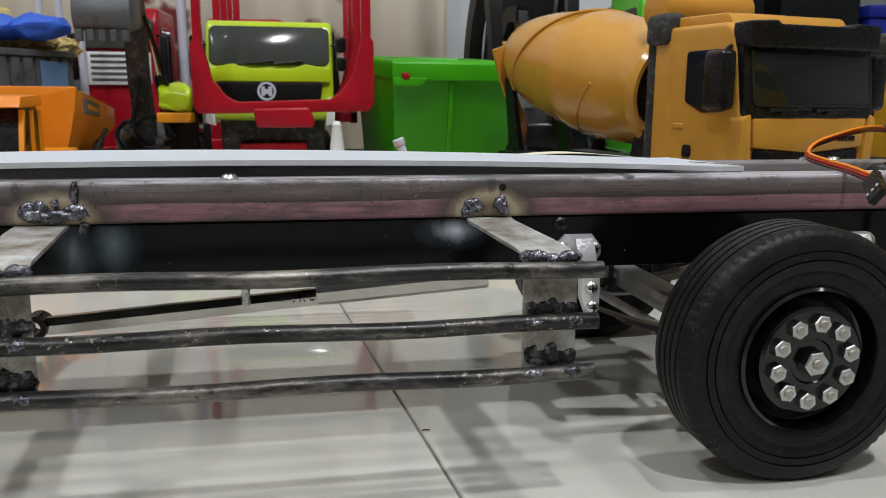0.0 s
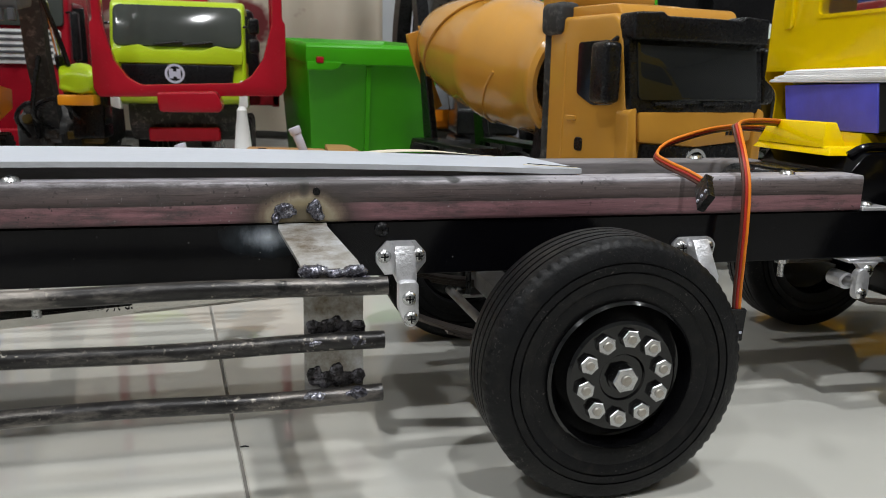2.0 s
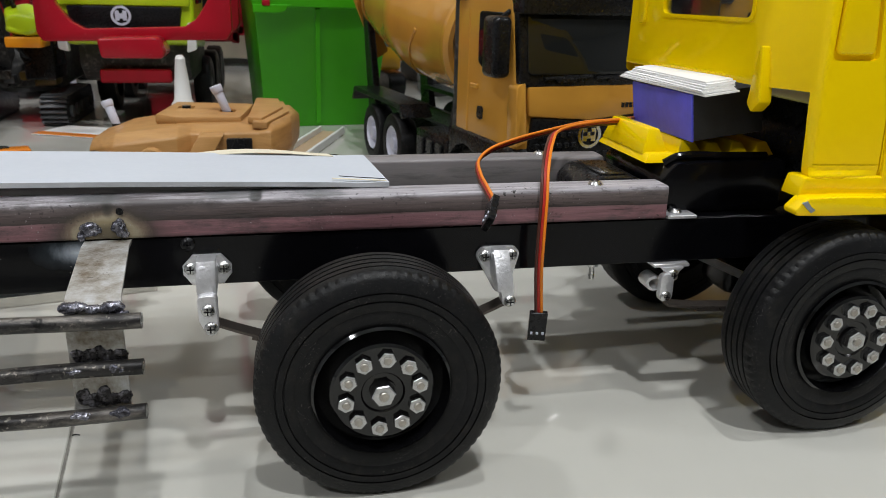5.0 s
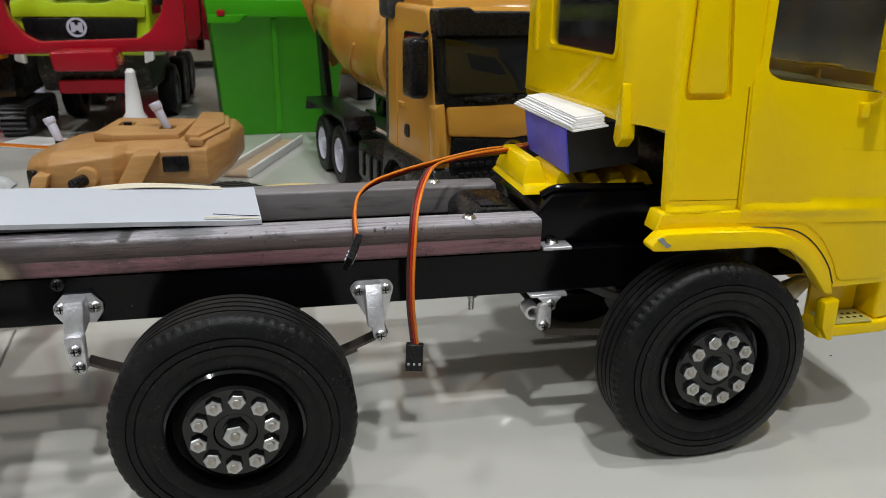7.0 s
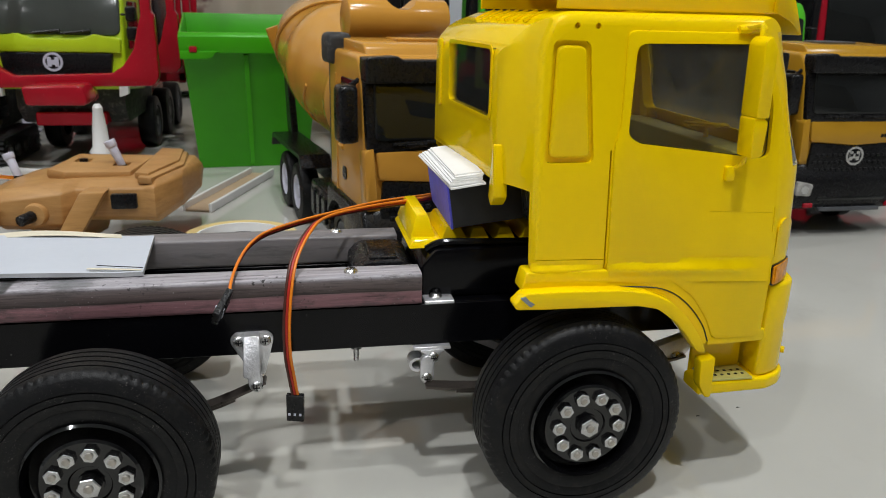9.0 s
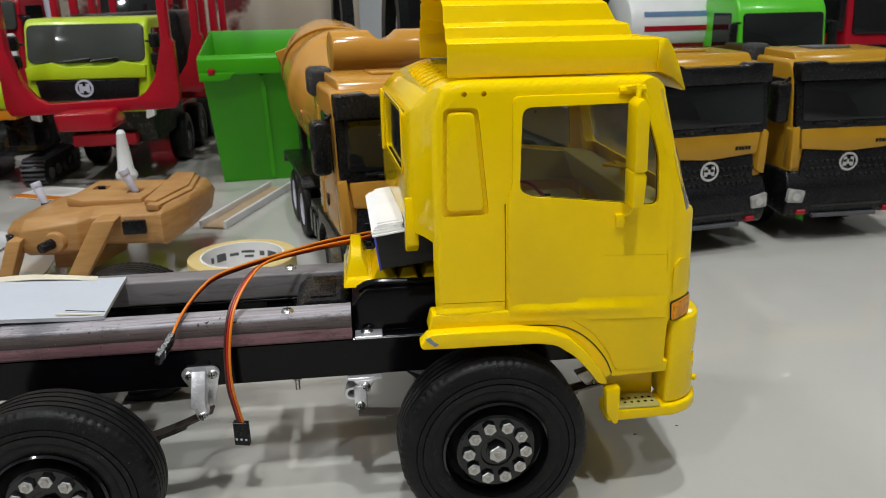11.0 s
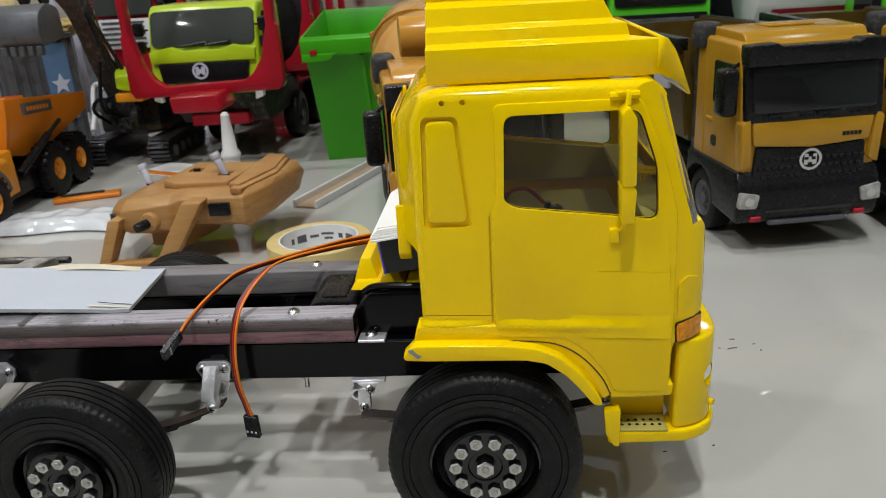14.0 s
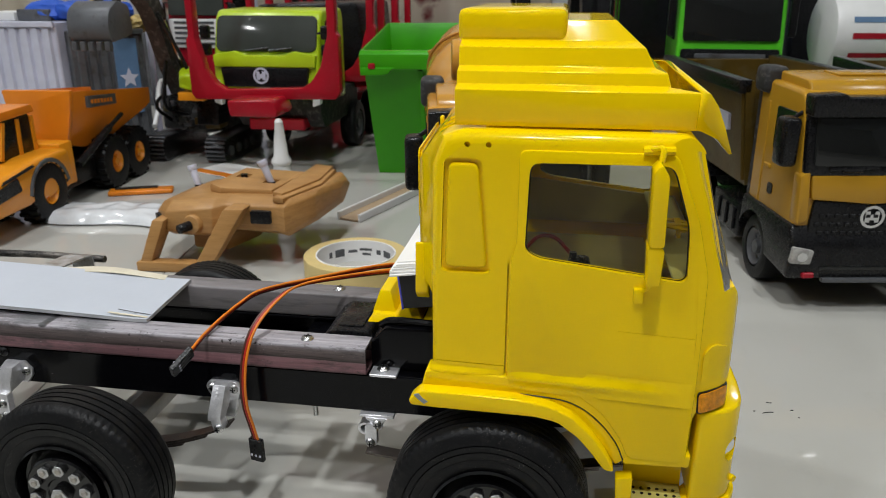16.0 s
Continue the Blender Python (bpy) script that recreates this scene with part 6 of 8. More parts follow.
leaf = thing("leaflet", (-0.105, 1.015, 0.0), "white printed leaflet lying flat on the tiles", "leaflet")
m = Matrix.Translation((-0.105, 1.018, 0.0008)) @ pose(0, 0, 0, 0, 0, -24)
bm = mesh()
box(bm, -0.048, 0.048, -0.034, 0.034, 0, 0.0008, 0, 1, m)
part("page", bm, PAPER, leaf)
bm = mesh()
box(bm, -0.047, 0.047, -0.033, -0.016, 0.0008, 0.0012, 0, 1, m)
part("printed_band", bm, ORANGE, leaf)

for i, (x, y, long_) in enumerate(((0.5519, 0.4304, 0.0018), (0.5484, 0.4173, 0.0036), (0.5395, 0.4175, 0.0007), (0.5648, 0.4227, 0.0009), (0.5669, 0.4137, 0.0006), (0.4770, 0.2962, 0.0010), (0.5055, 0.3018, 0.0008), (0.056, 0.2755, 0.0016))):
    bm = mesh()
    rnd = random.Random(i)
    ribbon(bm, [(x - long_, y + 0.4 * long_ * rnd.uniform(-1, 1), 0.0004), (x, y, 0.0006), (x + long_, y + 0.4 * long_ * rnd.uniform(-1, 1), 0.0004)], (0, 1, 0), 0.00035, 0.0004)
    solo("crumb", bm, BLACKT, (x, y, 0), "tiny dark shaving on the tile floor", "shaving", "shavings on the floor")

# ---- model vehicles behind ----
def small_wheel(parent, x, y, r, w, hub, s=1, n=28, lugs=0, core=1.0):
    """A wheel on the x axis, hub face towards s."""
    bm = mesh()
    rot = Matrix.Translation((x, y, r)) @ pose(0, 0, 0, 0, 0, 90 * s)
    lathe(bm, [(r * 0.58 * core, w), (r * 0.62 * core, -0.0), (r * 0.80, -w * 0.04), (r * 0.95, w * 0.04), (r, w * 0.16), (r, w * 0.84), (r * 0.95, w * 0.96), (r * 0.58 * core, w)], n, rot)
    wh = part("wheel", bm, RUBBER, parent, "black rubber wheel")
    for i in range(lugs):
        a = 2 * math.pi * i / lugs
        for f, t in ((0.02, 0.42), (0.55, 0.98)):
            bm = mesh()
            box(bm, -r * 0.06, r * 0.06, w * f, w * t, r * 0.95, r * 1.05, 0, 1, rot @ pose(0, 0, 0, 0, math.degrees(a) + (6 if f > 0.5 else 0), 0))
            part("tread_lug", bm, RUBBER, wh)
    bm = mesh()
    lathe(bm, [(r * q * core, w * h) for q, h in ((0.60, 0.10), (0.56, 0.02), (0.50, 0.12), (0.40, 0.24), (0.22, 0.22), (0.20, 0.05), (0, 0.03))], n, rot)
    for i in range(8):
        a = 2 * math.pi * i / 8
        rod(bm, *[rot @ Vector((r * 0.33 * core * math.cos(a), w * q, r * 0.33 * core * math.sin(a))) for q in (0.26, 0.16)], r * 0.05, 6)
    part("hub", bm, hub, wh)
    return wh


def emblem(parent, x, z, y, r, metal=CHROME):
    """A plain ring badge."""
    bm = mesh()
    lathe(bm, [(r * 0.76, 0), (r, 0), (r, -0.0015), (r * 0.76, -0.0015)], 28, Matrix.Translation((x, y, z)), True)
    badge = part("badge", bm, metal, parent, "silver ring badge")
    bm = mesh()
    for dx in (-0.38, 0.38):
        box(bm, x + r * (dx - 0.20), x + r * (dx + 0.20), y - 0.0013, y, z - r * 0.5, z + r * 0.5, 0.0002, 1)
    box(bm, x - r * 0.45, x + r * 0.45, y - 0.0012, y, z - r * 0.30, z + r * 0.22, 0.0002, 1)
    part("badge_bar", bm, metal, badge)


def site_truck(at, turn, paint, name, label, group, hatch=None, mirrors=(-1, 1)):
    """A tan tipper or mixer chassis with a tall black-faced cab; its front looks along -y."""
    t = thing(name, at, label, "model truck", group, turn, True)
    W = 0.060
    # cab shell
    bm = mesh()
    prism(bm, rounded([(0.0, 0.072), (0.0, 0.122), (0.009, 0.177), (0.018, 0.187), (0.097, 0.189), (0.103, 0.181), (0.103, 0.072)], 0.005, 3), "x", -W, W, 0.006, 4)
    cabp = part("cab", bm, paint, t)
    bm = mesh()
    prism(bm, rounded([(0.018, 0.182), (0.026, 0.1945), (0.092, 0.1965), (0.100, 0.184)], 0.005, 3), "x", -W * 0.88, W * 0.88, 0.006, 3)
    part("roof", bm, paint, cabp)
    bm = mesh()
    box(bm, -0.020, 0.020, 0.048, 0.078, 0.1950, 0.1975, 0.0012, 2)
    part("roof_hatch", bm, hatch or paint, cabp)
    # black windscreen surround, glass, visor
    m = Matrix.Translation((0, 0, 0.146)) @ pose(0, 0, 0, -8.5)
    bm = mesh()
    prism(bm, rrect(-0.0590, 0.0590, -0.026, 0.029, 0.005), "y", -0.0005, 0.0095, 0.002, 2, m)
    part("screen_surround", bm, PLBLACK, cabp)
    bm = mesh()
    prism(bm, rrect(-0.0530, 0.0530, -0.018, 0.024, 0.004), "y", -0.0018, 0.003, 0.0008, 2, m)
    part("windscreen", bm, DARKPANE, cabp, "black glossy windscreen")
    bm = mesh()
    prism(bm, rounded([(-0.0595, 0.1685), (-0.0595, 0.1860), (-0.036, 0.1872), (-0.033, 0.1845), (0.033, 0.1845), (0.036, 0.1872), (0.0585, 0.1860), (0.0585, 0.1685)], 0.002, 3), "y", -0.004, 0.014, 0.003, 3)
    part("visor", bm, PLBLACK, cabp)
    for x0, x1 in ((-0.040, -0.002), (0.002, 0.040)):
        bm = mesh()
        rod(bm, (x0, -0.0045, 0.126), (x1, -0.0045, 0.1275), 0.0013, 8)
        box(bm, x0 + 0.010, x0 + 0.026, -0.0060, -0.002, 0.1235, 0.1265, 0.0008, 1)
        part("wiper", bm, PLBLACK, cabp)
    # tan band, grille, bumper
    bm = mesh()
    prism(bm, rounded([(-0.050, 0.100), (-0.0525, 0.121), (0.0525, 0.121), (0.050, 0.100), (0.0, 0.096)], 0.002, 2), "y", -0.004, 0.002, 0.0015, 2)
    band = part("front_band", bm, paint, cabp)
    bm = mesh()
    for i in range(5):
        box(bm, 0.026 + i * 0.0034, 0.0285 + i * 0.0034, -0.0046, -0.0038, 0.1045, 0.1080, 0, 1)
    part("name_bar", bm, PLBLACK, band)
    for s in (-1, 1):
        bm = mesh()
        prism(bm, rounded([(s * 0.0600, 0.078), (s * 0.0612, 0.121), (s * 0.0540, 0.1245), (s * 0.0512, 0.082)], 0.003, 3), "y", -0.0045, 0.010, 0.002, 2)
        part("cheek", bm, paint, cabp)
    bm = mesh()
    prism(bm, rounded([(-0.050, 0.058), (-0.047, 0.099), (0.0, 0.0955), (0.047, 0.099), (0.050, 0.058)], 0.002, 2), "y", -0.0035, 0.004, 0.001, 2)
    gr = part("grille", bm, PLBLACK, t)
    bm = mesh()
    for j in range(4):
        for i in range(15):
            x = -0.043 + i * 0.0061 + (0.003 if j % 2 else 0)
            if abs(x) > 0.0115 or j != 2:
                box(bm, x - 0.0022, x + 0.0022, -0.0050, -0.003, 0.0620 + j * 0.0075, 0.0655 + j * 0.0075, 0.0005, 1)
    part("grille_stud", bm, PLBLACK, gr)
    emblem(gr, 0, 0.0855, -0.0036, 0.0098)
    bm = mesh()
    prism(bm, rounded([(-0.006, 0.030), (-0.0095, 0.040), (-0.0085, 0.062), (0.0, 0.078), (0.108, 0.078), (0.112, 0.050), (0.112, 0.040)], 0.004, 3), "x", -0.0625, 0.0625, 0.005, 3)
    bp = part("bumper", bm, PLBLACK, t, "black plastic bumper and steps")
    arches = []
    for s in (-1, 1):
        c = mesh()
        rod(c, (s * 0.03, 0.078, 0.032), (s * 0.09, 0.078, 0.032), 0.035, 28)
        arches.append(c)
    carve(bp, *arches)
    for s in (-1, 1):
        bm = mesh()
        prism(bm, rounded([(s * 0.0625, 0.046), (s * 0.0615, 0.061), (s * 0.0440, 0.0575), (s * 0.0460, 0.045)], 0.002, 3), "y", -0.0112, 0.0, 0.001, 2)
        part("headlamp", bm, LENS, bp, "clear white headlamp")
        bm = mesh()
        rod(bm, (s * 0.0535, -0.0118, 0.0520), (s * 0.0535, -0.0105, 0.0520), 0.0040, 16)
        part("reflector", bm, CHROME, bp)
        bm = mesh()
        box(bm, s * 0.046 - 0.005, s * 0.046 + 0.005, -0.0108, -0.006, 0.0325, 0.0375, 0.001, 1)
        part("red_marker", bm, RED, bp)
    bm = mesh()
    box(bm, -0.034, 0.034, -0.0108, -0.005, 0.0285, 0.0325, 0.001, 2)
    part("skid_strip", bm, GREYM, bp)
    bm = mesh()
    box(bm, -0.038, 0.038, -0.0102, -0.006, 0.0400, 0.0440, 0.001, 2)
    part("lower_slot", bm, DARKPANE, bp)
    # sides
    for s in (-1, 1):
        bm = mesh()
        prism(bm, rounded([(0.015, 0.125), (0.021, 0.169), (0.060, 0.169), (0.060, 0.132), (0.040, 0.124)], 0.003, 3), "x", s * (W - 0.001), s * (W + 0.0012), 0.0005, 1)
        part("side_window", bm, DARKPANE, cabp, "black side window")
        bm = mesh()
        if s in mirrors:
            box(bm, s * 0.063, s * 0.077, 0.002, 0.022, 0.126, 0.167, 0.004, 3)
            rod(bm, (s * 0.060, 0.014, 0.170), (s * 0.068, 0.012, 0.165), 0.0018, 8)
            part("mirror", bm, PLBLACK, cabp, "black wing mirror")
            bm = mesh()
        prism(bm, rrect(0.078, 0.081, 0.074, 0.170, 0.001), "x", s * (W - 0.001), s * (W + 0.0007), 0.0003, 1)
        part("door_edge", bm, paint, cabp)
        bm = mesh()
        box(bm, s * (W - 0.001), s * (W + 0.002), 0.060, 0.072, 0.112, 0.116, 0.0008, 1)
        part("door_handle", bm, paint, cabp)
        bm = mesh()
        prism(bm, rrect(0.050, 0.060, 0.090, 0.100, 0.003), "x", s * (W - 0.001), s * (W + 0.001), 0.0003, 1)
        part("door_badge", bm, PLBLACK, cabp)
    bm = mesh()
    rod(bm, (-W * 0.86, 0.112, 0.060), (-W * 0.86, 0.112, 0.178), 0.006, 14)
    box(bm, -W * 0.92 - 0.010, -W * 0.92 + 0.010, 0.082, 0.110, 0.176, 0.200, 0.005, 3)
    part("air_intake", bm, DUSTY, cabp, "dusty dark intake stack")
    # chassis and wheels
    for s in (-1, 1):
        bm = mesh()
        box(bm, s * 0.020 - 0.004, s * 0.020 + 0.004, 0.03, 0.415, 0.040, 0.056, 0.001, 1)
        part("chassis_rail", bm, PLBLACK, t)
        bm = mesh()
        box(bm, s * 0.030, s * 0.056, 0.128, 0.205, 0.024, 0.060, 0.003, 2)
        for i in range(3):
            box(bm, s * 0.056, s * 0.059, 0.136 + i * 0.022, 0.149 + i * 0.022, 0.030, 0.054, 0.001, 1)
        part("side_tank", bm, PLBLACK, t)
        bm = mesh()
        prism(bm, rounded([(0.231, 0.064), (0.241, 0.076), (0.401, 0.076), (0.411, 0.060), (0.406, 0.060), (0.396, 0.071), (0.246, 0.071), (0.236, 0.062)], 0.001, 2), "x", s * 0.028, s * 0.060, 0.0006, 1)
        part("mudguard", bm, PLBLACK, t)
        for y in (0.078, 0.271, 0.341):
            small_wheel(t, s * 0.058, y, 0.0315, 0.020, GREYM if y < 0.1 else LGREY, s)
    return t


def tipper_bed(t, paint):
    bm = mesh()
    y0, y1, z0, z1 = 0.125, 0.400, 0.080, 0.182
    outer = [(-0.062, z1), (-0.066, z1 - 0.006), (-0.056, z0), (0.056, z0), (0.066, z1 - 0.006), (0.062, z1), (0.058, z1), (0.050, z0 + 0.006), (-0.050, z0 + 0.006), (-0.058, z1)]
    put = [[bm.verts.new((x, y, z)) for x, z in outer] for y in (y0, y1)]
    k = len(outer)
    for i in range(k):
        bm.faces.new((put[0][i], put[0][(i + 1) % k], put[1][(i + 1) % k], put[1][i]))
    bm.faces.new(put[0]), bm.faces.new(put[1])
    bed = part("tipper_body", bm, paint, t, "open tipping body")
    for y in (y0, y1 - 0.004):
        bm = mesh()
        prism(bm, [(-0.058, z1 + (0.006 if y < 0.2 else -0.004)), (-0.050, z0), (0.050, z0), (0.058, z1 + (0.006 if y < 0.2 else -0.004))], "y", y, y + 0.004, 0.0006, 1)
        part("end_wall", bm, paint, bed)
    for s in (-1, 1):
        bm = mesh()
        box(bm, s * 0.060, s * 0.072, y0, y1, z1 - 0.012, z1 + 0.001, 0.0012, 2)
        part("top_rail", bm, PLBLACK, bed)
        for i in range(2):
            bm = mesh()
            y = 0.128 + i * 0.255
            prism(bm, [(s * 0.0660, z1 - 0.006), (s * 0.0690, z1 - 0.006), (s * 0.0590, z0 + 0.004), (s * 0.0560, z0 + 0.004)], "y", y, y + 0.007, 0.0004, 1)
            part("side_rib", bm, paint, bed)
        bm = mesh()
        prism(bm, rrect(0.165, 0.205, 0.128, 0.145, 0.001), "x", s * 0.061, s * 0.0655, 0.0003, 1)
        part("side_plate", bm, LGREY, bed)


m1 = site_truck((0.6625, 0.6110, 0), 9.0, TAN, "tipper_truck", "tan plastic tipper model truck with black front, parked", "parked site trucks", None, (-1,))
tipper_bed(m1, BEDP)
m1.scale = (1.06, 1.0, 1.01)
m2 = site_truck((0.8240, 0.6330, 0), 0.5, TAN, "tipper_truck", "tan plastic tipper model truck with black front, parked", "parked site trucks", GREYM)
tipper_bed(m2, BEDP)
m2.scale = (1.06, 1.0, 1.0)

# concrete mixer
mx = site_truck((0.364, 0.493, 0), 10.7, TAN2, "mixer_truck", "orange-tan plastic concrete mixer model with a ribbed drum", "parked site trucks")
axis0, axis1 = Vector((0, 0.142, 0.140)), Vector((0, 0.455, 0.190))
rot = Matrix.Translation(axis0) @ (axis1 - axis0).to_track_quat("Y", "Z").to_matrix().to_4x4()
bm = mesh()
lathe(bm, [(0, 0.030), (0.034, 0.030), (0.040, 0.012), (0.046, 0.002), (0.051, 0.000), (0.0545, 0.004), (0.0545, 0.012), (0.0530, 0.015), (0.0585, 0.060), (0.0612, 0.100), (0.0620, 0.118), (0.0632, 0.122), (0.0632, 0.142), (0.0620, 0.146), (0.0605, 0.180), (0.0570, 0.225), (0.0515, 0.262), (0.0455, 0.288), (0.040, 0.298), (0.030, 0.302), (0.024, 0.302), (0.020, 0.290), (0, 0.285)], 56, rot)
drum = part("drum", bm, TAN2, mx, "glossy tan mixer drum")
bm = mesh()
for i in range(2):
    line = []
    for k in range(46):
        u = k / 45
        y = 0.060 + u * 0.225
        r = (0.0586 + 0.0044 * min(1, u / 0.3)) if u < 0.37 else 0.0630 - 0.0160 * ((u - 0.37) / 0.63) ** 2
        a = u * 4.2 + i * math.pi
        line.append(rot @ Vector((r * math.cos(a), y, r * math.sin(a))))
    sweep(bm, line, 0.0016, 6)
part("spiral_ridge", bm, TAN2, drum)
bm = mesh()
lathe(bm, [(0.0, 0.026), (0.036, 0.026), (0.036, 0.022), (0.0, 0.022)], 40, Matrix.Translation((0, 0.148, 0.142)) @ (axis1 - axis0).to_track_quat("Y", "Z").to_matrix().to_4x4(), False)
ring = part("drum_ring", bm, PLBLACK, mx, "black drum cradle ring")
bm = mesh()
rod(bm, (-0.038, 0.136, 0.2095), (0.052, 0.136, 0.2095), 0.0178, 32, None, True, 0.002)
wt = part("water_tank", bm, TAN2, mx, "tan cylindrical water tank with a scooped top")
scoop = mesh()
rod(scoop, (0.010, 0.112, 0.2330), (0.010, 0.160, 0.2330), 0.0150, 28)
carve(wt, scoop)
for s in (-1, 1):
    bm = mesh()
    prism(bm, [(0.385, 0.050), (0.415, 0.050), (0.440, 0.176), (0.426, 0.178)], "x", s * 0.030, s * 0.038, 0.001, 1)
    part("drum_stand", bm, PLBLACK, mx)
    bm = mesh()
    prism(bm, [(0.135, 0.050), (0.175, 0.050), (0.160, 0.108), (0.146, 0.108)], "x", s * 0.028, s * 0.036, 0.001, 1)
    part("drum_stand", bm, PLBLACK, mx)
bm = mesh()
prism(bm, rounded([(0.430, 0.176), (0.446, 0.204), (0.470, 0.208), (0.456, 0.170)], 0.003, 2), "x", -0.028, 0.028, 0.003, 2)
part("hopper", bm, TAN2, mx)
bm = mesh()
ribbon(bm, curve_pts([(-0.050, 0.430, 0.196), (-0.046, 0.432, 0.184), (-0.030, 0.440, 0.148), (-0.010, 0.447, 0.108)], 12), (0.9, 0.2, 0), 0.016, 0.004)
part("chute", bm, TAN2, mx)

# lime truck inside a red hoop
lime = thing("logging_truck", (-0.0405, 1.030, 0), "lime green model truck framed by a red hoop, parked", "model truck", "", 0, True)
bm = mesh()
prism(bm, rounded([(0.000, 0.110), (0.004, 0.162), (0.024, 0.228), (0.034, 0.237), (0.130, 0.238), (0.138, 0.225), (0.138, 0.098)], 0.008, 3), "x", -0.082, 0.082, 0.009, 4)
lc = part("cab", bm, LIME, lime)
m = Matrix.Translation((0, 0.0160, 0.2035)) @ pose(0, 0, 0, -17)
bm = mesh()
prism(bm, rrect(-0.0775, 0.0775, -0.0265, 0.0265, 0.009), "y", -0.0022, 0.006, 0.0015, 2, m)
part("windscreen", bm, GREYPANE, lc, "grey glossy windscreen")
bm = mesh()
for x0 in (-0.030, 0.006):
    rod(bm, m @ Vector((x0, -0.0050, -0.026)), m @ Vector((x0 + 0.036, -0.0050, -0.0215)), 0.0019, 8)
part("wiper", bm, PLBLACK, lc)
bm = mesh()
prism(bm, rounded([(-0.064, 0.128), (-0.068, 0.156), (0.068, 0.156), (0.064, 0.128)], 0.003, 3), "y", -0.004, 0.006, 0.0015, 2)
gp = part("grille", bm, PLBLACK, lc, "black grille panel")
emblem(gp, -0.0045, 0.1450, -0.0050, 0.0120, LGREY)
bm = mesh()
prism(bm, rounded([(-0.078, 0.157), (-0.079, 0.174), (-0.046, 0.180), (-0.030, 0.174), (0.030, 0.174), (0.046, 0.180), (0.079, 0.174), (0.078, 0.157)], 0.002, 2), "y", -0.003, 0.012, 0.0015, 2)
part("bonnet_lip", bm, LIME, lc)
for s in (-1, 1):
    bm = mesh()
    prism(bm, rounded([(s * 0.071, 0.100), (s * 0.083, 0.104), (s * 0.083, 0.136), (s * 0.074, 0.138)], 0.002, 2), "y", -0.003, 0.010, 0.001, 2)
    part("headlamp", bm, WHITEP, lc)
    bm = mesh()
    prism(bm, rounded([(0.030, 0.160), (0.042, 0.222), (0.105, 0.222), (0.105, 0.160)], 0.005, 3), "x", s * 0.080, s * 0.0835, 0.0006, 1)
    part("side_window", bm, DARKPANE, lc)
    bm = mesh()
    box(bm, s * 0.086, s * 0.100, 0.002, 0.016, 0.196, 0.216, 0.004, 2)
    box(bm, s * 0.086, s * 0.100, 0.002, 0.016, 0.172, 0.190, 0.004, 2)
    rod(bm, (s * 0.080, 0.012, 0.205), (s * 0.090, 0.010, 0.205), 0.0016, 8)
    part("mirror", bm, PLBLACK, lc)
    for y in (0.215, 0.345, 0.455):
        small_wheel(lime, s * 0.082, y, 0.040, 0.026, GREYM, s)
bm = mesh()
box(bm, -0.045, 0.045, 0.03, 0.52, 0.058, 0.076, 0.002, 1)
part("chassis", bm, RED, lime)
bm = mesh()
prism(bm, rounded([(0.060, 0.058), (0.040, 0.080), (0.040, 0.110), (0.250, 0.110), (0.250, 0.058)], 0.006, 2), "x", -0.070, 0.070, 0.004, 2)
part("engine_pan", bm, DUSTY, lime, "dusty black engine and axle block")
# hoop: a wide U with thick lower corners and tall posts
hoop_pts = [(-0.087, 0.345), (-0.087, 0.204), (-0.0905, 0.200), (-0.0905, 0.126), (-0.0845, 0.116), (0.1245, 0.12), (0.1315, 0.13), (0.1315, 0.206), (0.128, 0.210), (0.128, 0.345), (0.116, 0.345), (0.116, 0.206), (0.112, 0.194), (0.104, 0.164), (0.090, 0.144), (0.076, 0.135), (-0.038, 0.131), (-0.052, 0.139), (-0.066, 0.158), (-0.073, 0.184), (-0.077, 0.202), (-0.077, 0.345)]
for y, name, what in ((-0.058, "front_hoop", "red painted guard hoop"), (0.150, "rear_hoop", "red painted guard hoop"), (0.330, "rear_hoop", "red painted guard hoop")):
    bm = mesh()
    prism(bm, rounded(hoop_pts, 0.003, 3), "y", y, y + 0.018, 0.002, 2)
    part(name, bm, RED, lime, what)
bm = mesh()
prism(bm, rounded([(-0.012, 0.101), (-0.015, 0.123), (0.050, 0.125), (0.057, 0.108), (0.054, 0.101)], 0.004, 3), "y", -0.108, -0.046, 0.004, 3)
part("front_bumper", bm, RED, lime)
for x in (-0.081, 0.120):
    for y in (0.24, 0.46):
        bm = mesh()
        box(bm, x - 0.006, x + 0.006, y - 0.006, y + 0.006, 0.098, 0.345, 0.002, 2)
        part("stake", bm, RED, lime, "upright red stake")
for y in (0.24, 0.46):
    bm = mesh()
    box(bm, -0.087, 0.126, y - 0.006, y + 0.006, 0.100, 0.116, 0.002, 1)
    part("bolster", bm, RED, lime)
bm = mesh()
prism(bm, rounded([(-0.10, 0.13), (-0.09, 0.24), (0.09, 0.245), (0.10, 0.13)], 0.012, 3), "y", 0.20, 0.42, 0.006, 2)
part("load", bm, PLBLACK, lime, "dark load between the stakes")

# green tub
gt = thing("green_tub", (0.19, 1.12, 0), "bright green plastic tub with ribbed sides and open top", "tub")
fl, fr = Vector((0.125, 1.045)), Vector((0.264, 1.0595))
u = (fr - fl).normalized()
v = Vector((-u.y, u.x))
mat = Matrix(((u.x, v.x, 0, fl.x), (u.y, v.y, 0, fl.y), (0, 0, 1, 0), (0, 0, 0, 1)))


